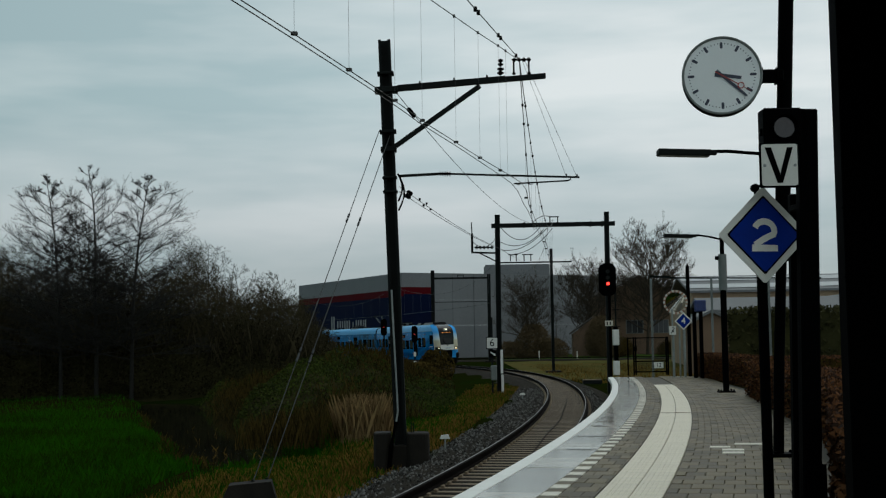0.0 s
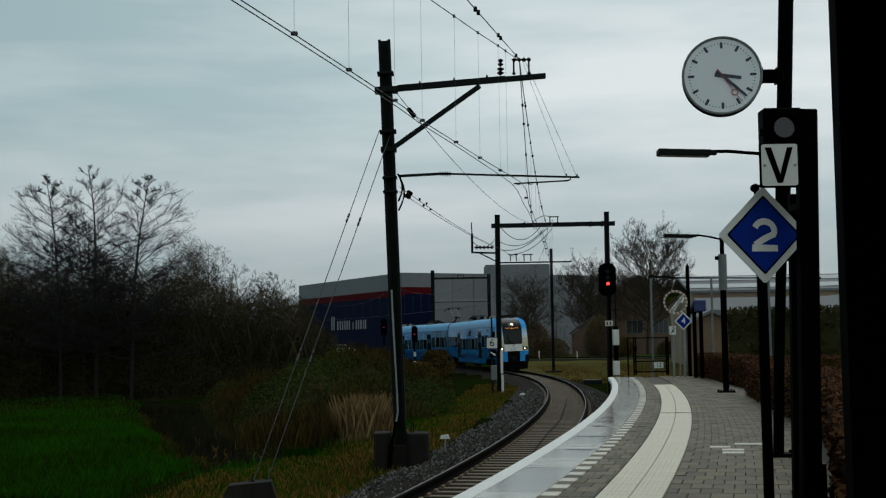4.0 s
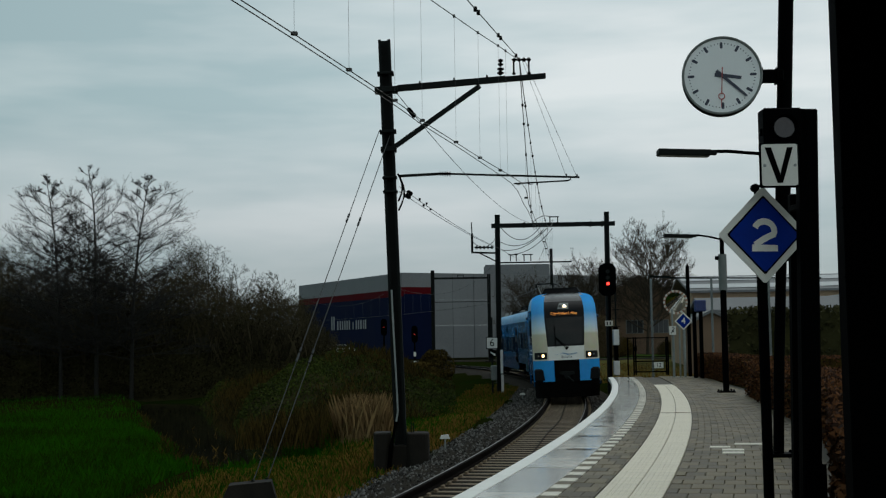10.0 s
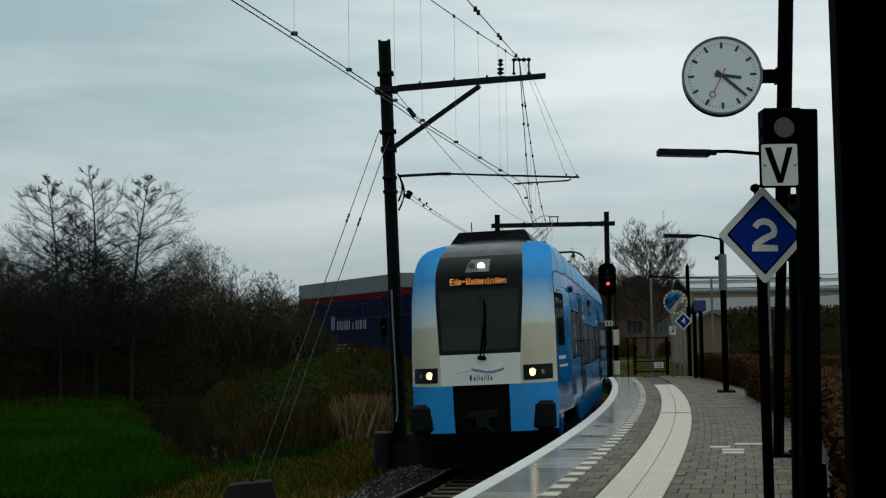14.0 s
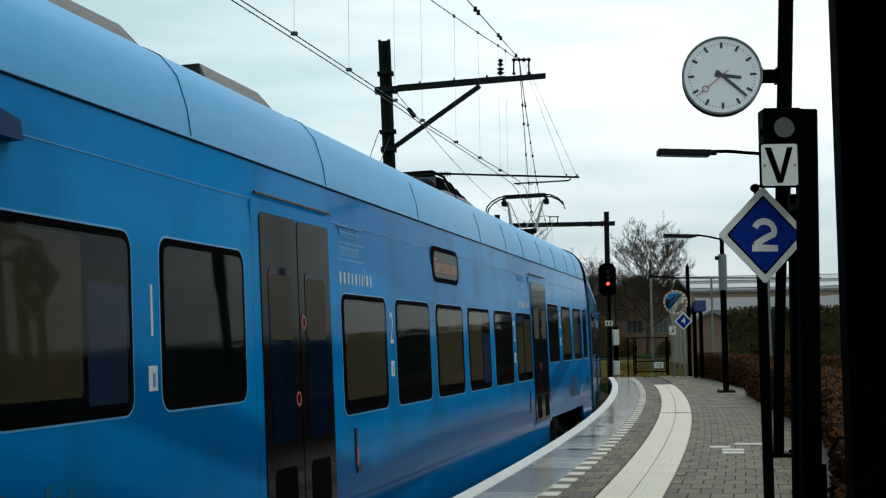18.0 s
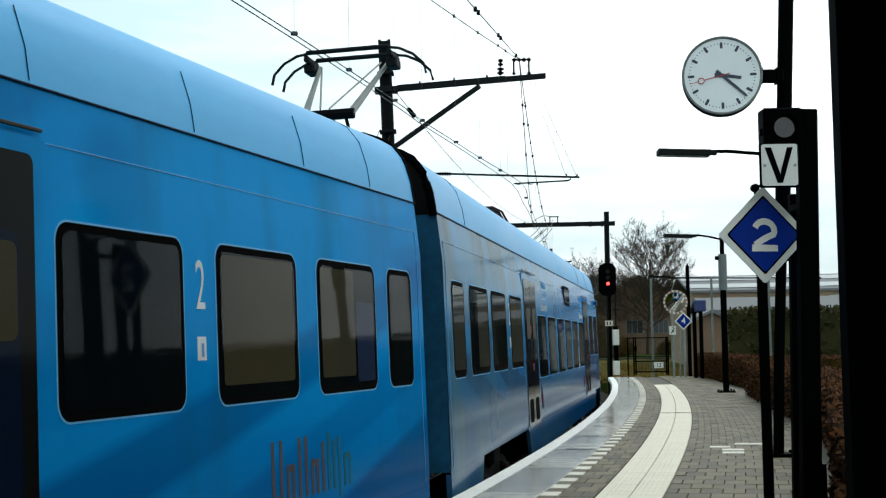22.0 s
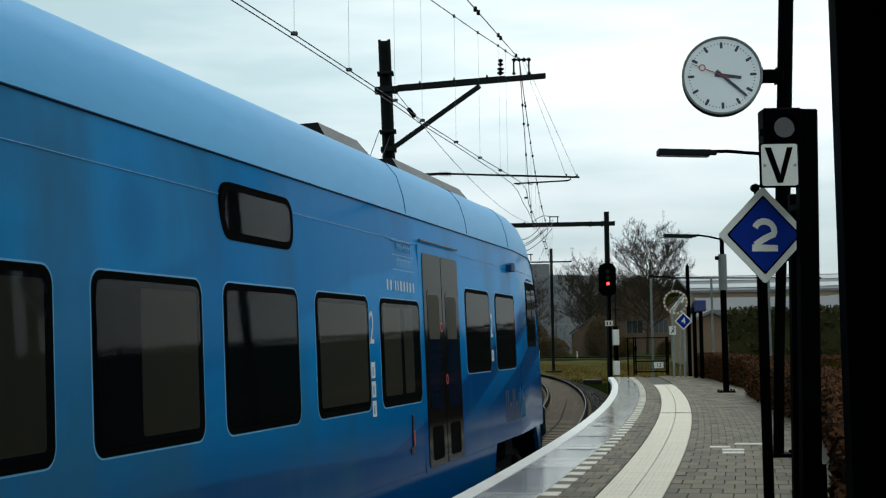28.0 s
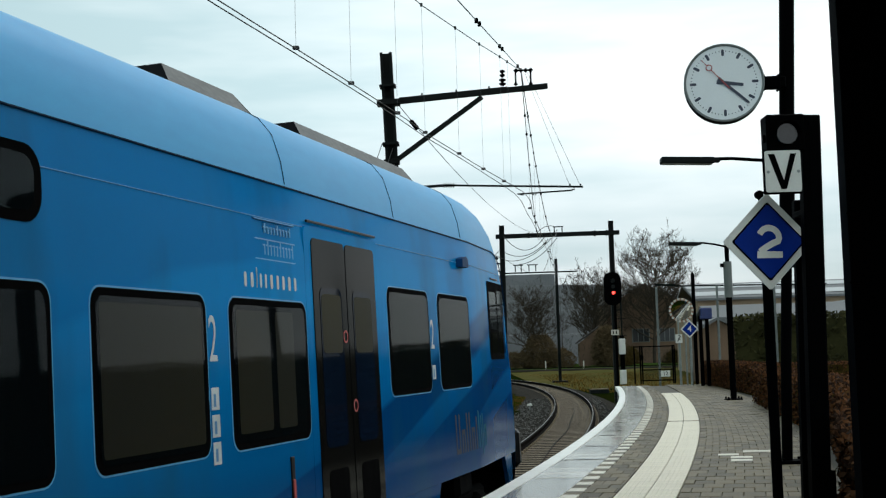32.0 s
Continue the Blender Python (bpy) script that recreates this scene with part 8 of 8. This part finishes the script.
# ---- small lineside things ----
def speed_sign():
    t = thing("speed_sign", "square white speed sign numbered six beside the portal", "sign")
    y = 67.3
    k = Shape()
    k.box((2.40, y, 0.75), (0.09, 0.09, 3.9), 0.01)
    part("post", k, M_STEEL, t)
    k = Shape()
    k.box((2.40, y - 0.06, 1.40), (0.60, 0.02, 0.60), 0.02)
    part("border", k, M_BLACK, t)
    k = Shape()
    k.box((2.40, y - 0.075, 1.40), (0.53, 0.012, 0.53), 0.02)
    pl = part("plate", k, M_SIGNW, t)
    writing("number", "6", 0.52, M_BLACK, pl, pose(2.40, y - 0.083, 1.40, 90, 0, 0))
    k = Shape()
    k.box((2.44, y - 0.06, 0.86), (0.36, 0.02, 0.36), 0.01)
    b = part("arrow_plate", k, M_BLACK, t)
    k = Shape()
    bar(k, (2.32, y - 0.075, 0.95), (2.52, y - 0.075, 0.80), 0.01, 0.05)
    k.add([(2.44, y - 0.076, 0.78), (2.58, y - 0.076, 0.75), (2.54, y - 0.076, 0.90)], [(0, 1, 2)])
    part("arrow", k, M_SIGNW, b)
    k = Shape()
    k.box((2.47, y, -0.1), (0.30, 0.25, 0.75), 0.03)
    part("cabinet", k, M_GREY, t)


speed_sign()


def far_signal(x, y, top, lit):
    t = thing("far_signal", "small dark railway signal with a white banded post", "signal", group="far signals")
    k = Shape()
    k.box((x, y, (top + GROUND_Z) / 2), (0.16, 0.16, top - GROUND_Z), 0.01)
    part("post", k, M_BLACK, t)
    k = Shape()
    k.prism(rounded(x, top - 0.75, 0.62, 1.7, 0.28, 5), y - 0.12, y - 0.05, "y")
    part("backboard", k, M_BLACK, t)
    k = Shape()
    k.prism(circle(x, top - 0.75, 0.06, 12), y - 0.2, y - 0.14, "y")
    part("lamp", k, M_REDDIM if lit else M_LENS, t)
    for d in (1.0, 0.1):
        k = Shape()
        k.box((x, y, GROUND_Z + 0.6 + d), (0.24, 0.24, 0.45), 0.02)
        part("white_band", k, M_SIGNW, t)


far_signal(-6.1, 134.5, 3.85, True)
far_signal(-3.0, 134.0, 3.1, True)


def markers():
    for x, y in ((3.37, 58.2), (-0.02, 32.6)):
        t = thing("lineside_marker", "small white capped marker post in the ballast", "marker", group="lineside markers")
        k = Shape()
        k.tube([(x, y, GROUND_Z), (x, y, GROUND_Z + 0.36)], 0.025, 6)
        part("stake", k, M_GALV, t)
        k = Shape()
        k.prism([(x - 0.13, GROUND_Z + 0.38), (x - 0.10, GROUND_Z + 0.46), (x + 0.08, GROUND_Z + 0.48), (x + 0.12, GROUND_Z + 0.38)], y - 0.06, y + 0.06, "y")
        part("cap", k, M_SIGNW, t)
    t = thing("track_box", "low dark trackside box with pale lid", "box")
    k = Shape()
    k.box((8.87, 80.5, GROUND_Z + 0.20), (1.12, 0.7, 0.24), 0.03)
    part("box", k, M_STEEL, t)
    k = Shape()
    k.box((8.87, 80.5, GROUND_Z + 0.345), (1.08, 0.66, 0.05), 0.015)
    part("lid", k, M_SLEEPER, t)
    # pale repair stones set in the paving
    t = thing("paving_marks", "pale worn marking stones set into the pavers", "paving marks")
    for s, o, w in ((36.45, 4.42, 0.37), (35.95, 4.04, 0.27), (35.5, 4.21, 0.28), (35.05, 4.21, 0.27)):
        k = Shape()
        k.box((0, 0, 0.002), (w, 0.26, 0.012), 0.002, track_pose(s, o, 0.0))
        part("stone", k, M_DASH, t)


markers()


def parked_car(x, y, rz, mat, label):
    t = thing("parked_car", label, "car", pose(x, y, GROUND_Z + 1.25, 0, 0, rz), group="parked cars")
    k = Shape()
    k.prism([(-2.1, 0.3), (-2.15, 0.75), (-1.5, 0.9), (-0.8, 1.4), (0.7, 1.42), (1.5, 0.95), (2.1, 0.85), (2.15, 0.3)], -0.85, 0.85, "y")
    part("body", k, mat, t)
    k = Shape()
    k.prism([(-1.35, 0.92), (-0.75, 1.34), (0.62, 1.36), (1.3, 0.95)], -0.86, 0.86, "y")
    part("windows", k, M_HOUSEWIN, t)
    for a in (-1.35, 1.35):
        for b in (-0.8, 0.8):
            k = Shape()
            k.prism(circle(a, 0.32, 0.32, 14), b - 0.1, b + 0.1, "y")
            part("wheel", k, M_RUBBER, t)
    k = Shape()
    k.box((2.1, -0.5, 0.7), (0.1, 0.3, 0.18), 0.02)
    part("tail_lamp", k, M_RED, t)


parked_car(-16.0, 205, 10, M_SIGNW, "white parked car before the warehouse")
parked_car(-20.4, 205, 10, M_GALV, "silver parked car before the warehouse")


# ---- paving bricks, nearest as single pieces, the rest joined ----
def pavers():
    plat = bpy.data.objects["platform"]
    one = Shape()
    one.box((0, 0, -0.015), (0.203, 0.391, 0.03), 0.004)
    me = as_mesh("paver", one, M_PAVER)
    rest = Shape()
    cnt = 0
    r = random.Random(77)
    zones = ((2.625, 2.972), (3.607, 5.25))
    s = 12.0
    row = 0
    while s < PLAT_S1:
        for a, b in zones:
            o = a - (0.105 if row % 2 else 0.0) + 0.105
            while o < b + 0.08:
                w0, w1 = max(a, o - 0.102), min(b, o + 0.102)
                if w1 - w0 > 0.012:
                    e = r.uniform(-0.0025, 0.002)
                    full = w1 - w0 > 0.2
                    if full and 29.0 < s and cnt < 300 and a > 3:
                        ob = new("paver", me)
                        ob.parent = plat
                        ob.matrix_basis = track_pose(s, o, e)
                        cnt += 1
                    else:
                        rest.box(((w0 + w1) / 2 - o, 0, -0.012), (w1 - w0 - 0.003, 0.391, 0.03), 0, track_pose(s, o, e))
                o += 0.21
        s += 0.40
        row += 1
    tagged(part("pavers_beyond", rest, M_PAVERS, plat, fix=False), kind="stuff")


pavers()


motions()
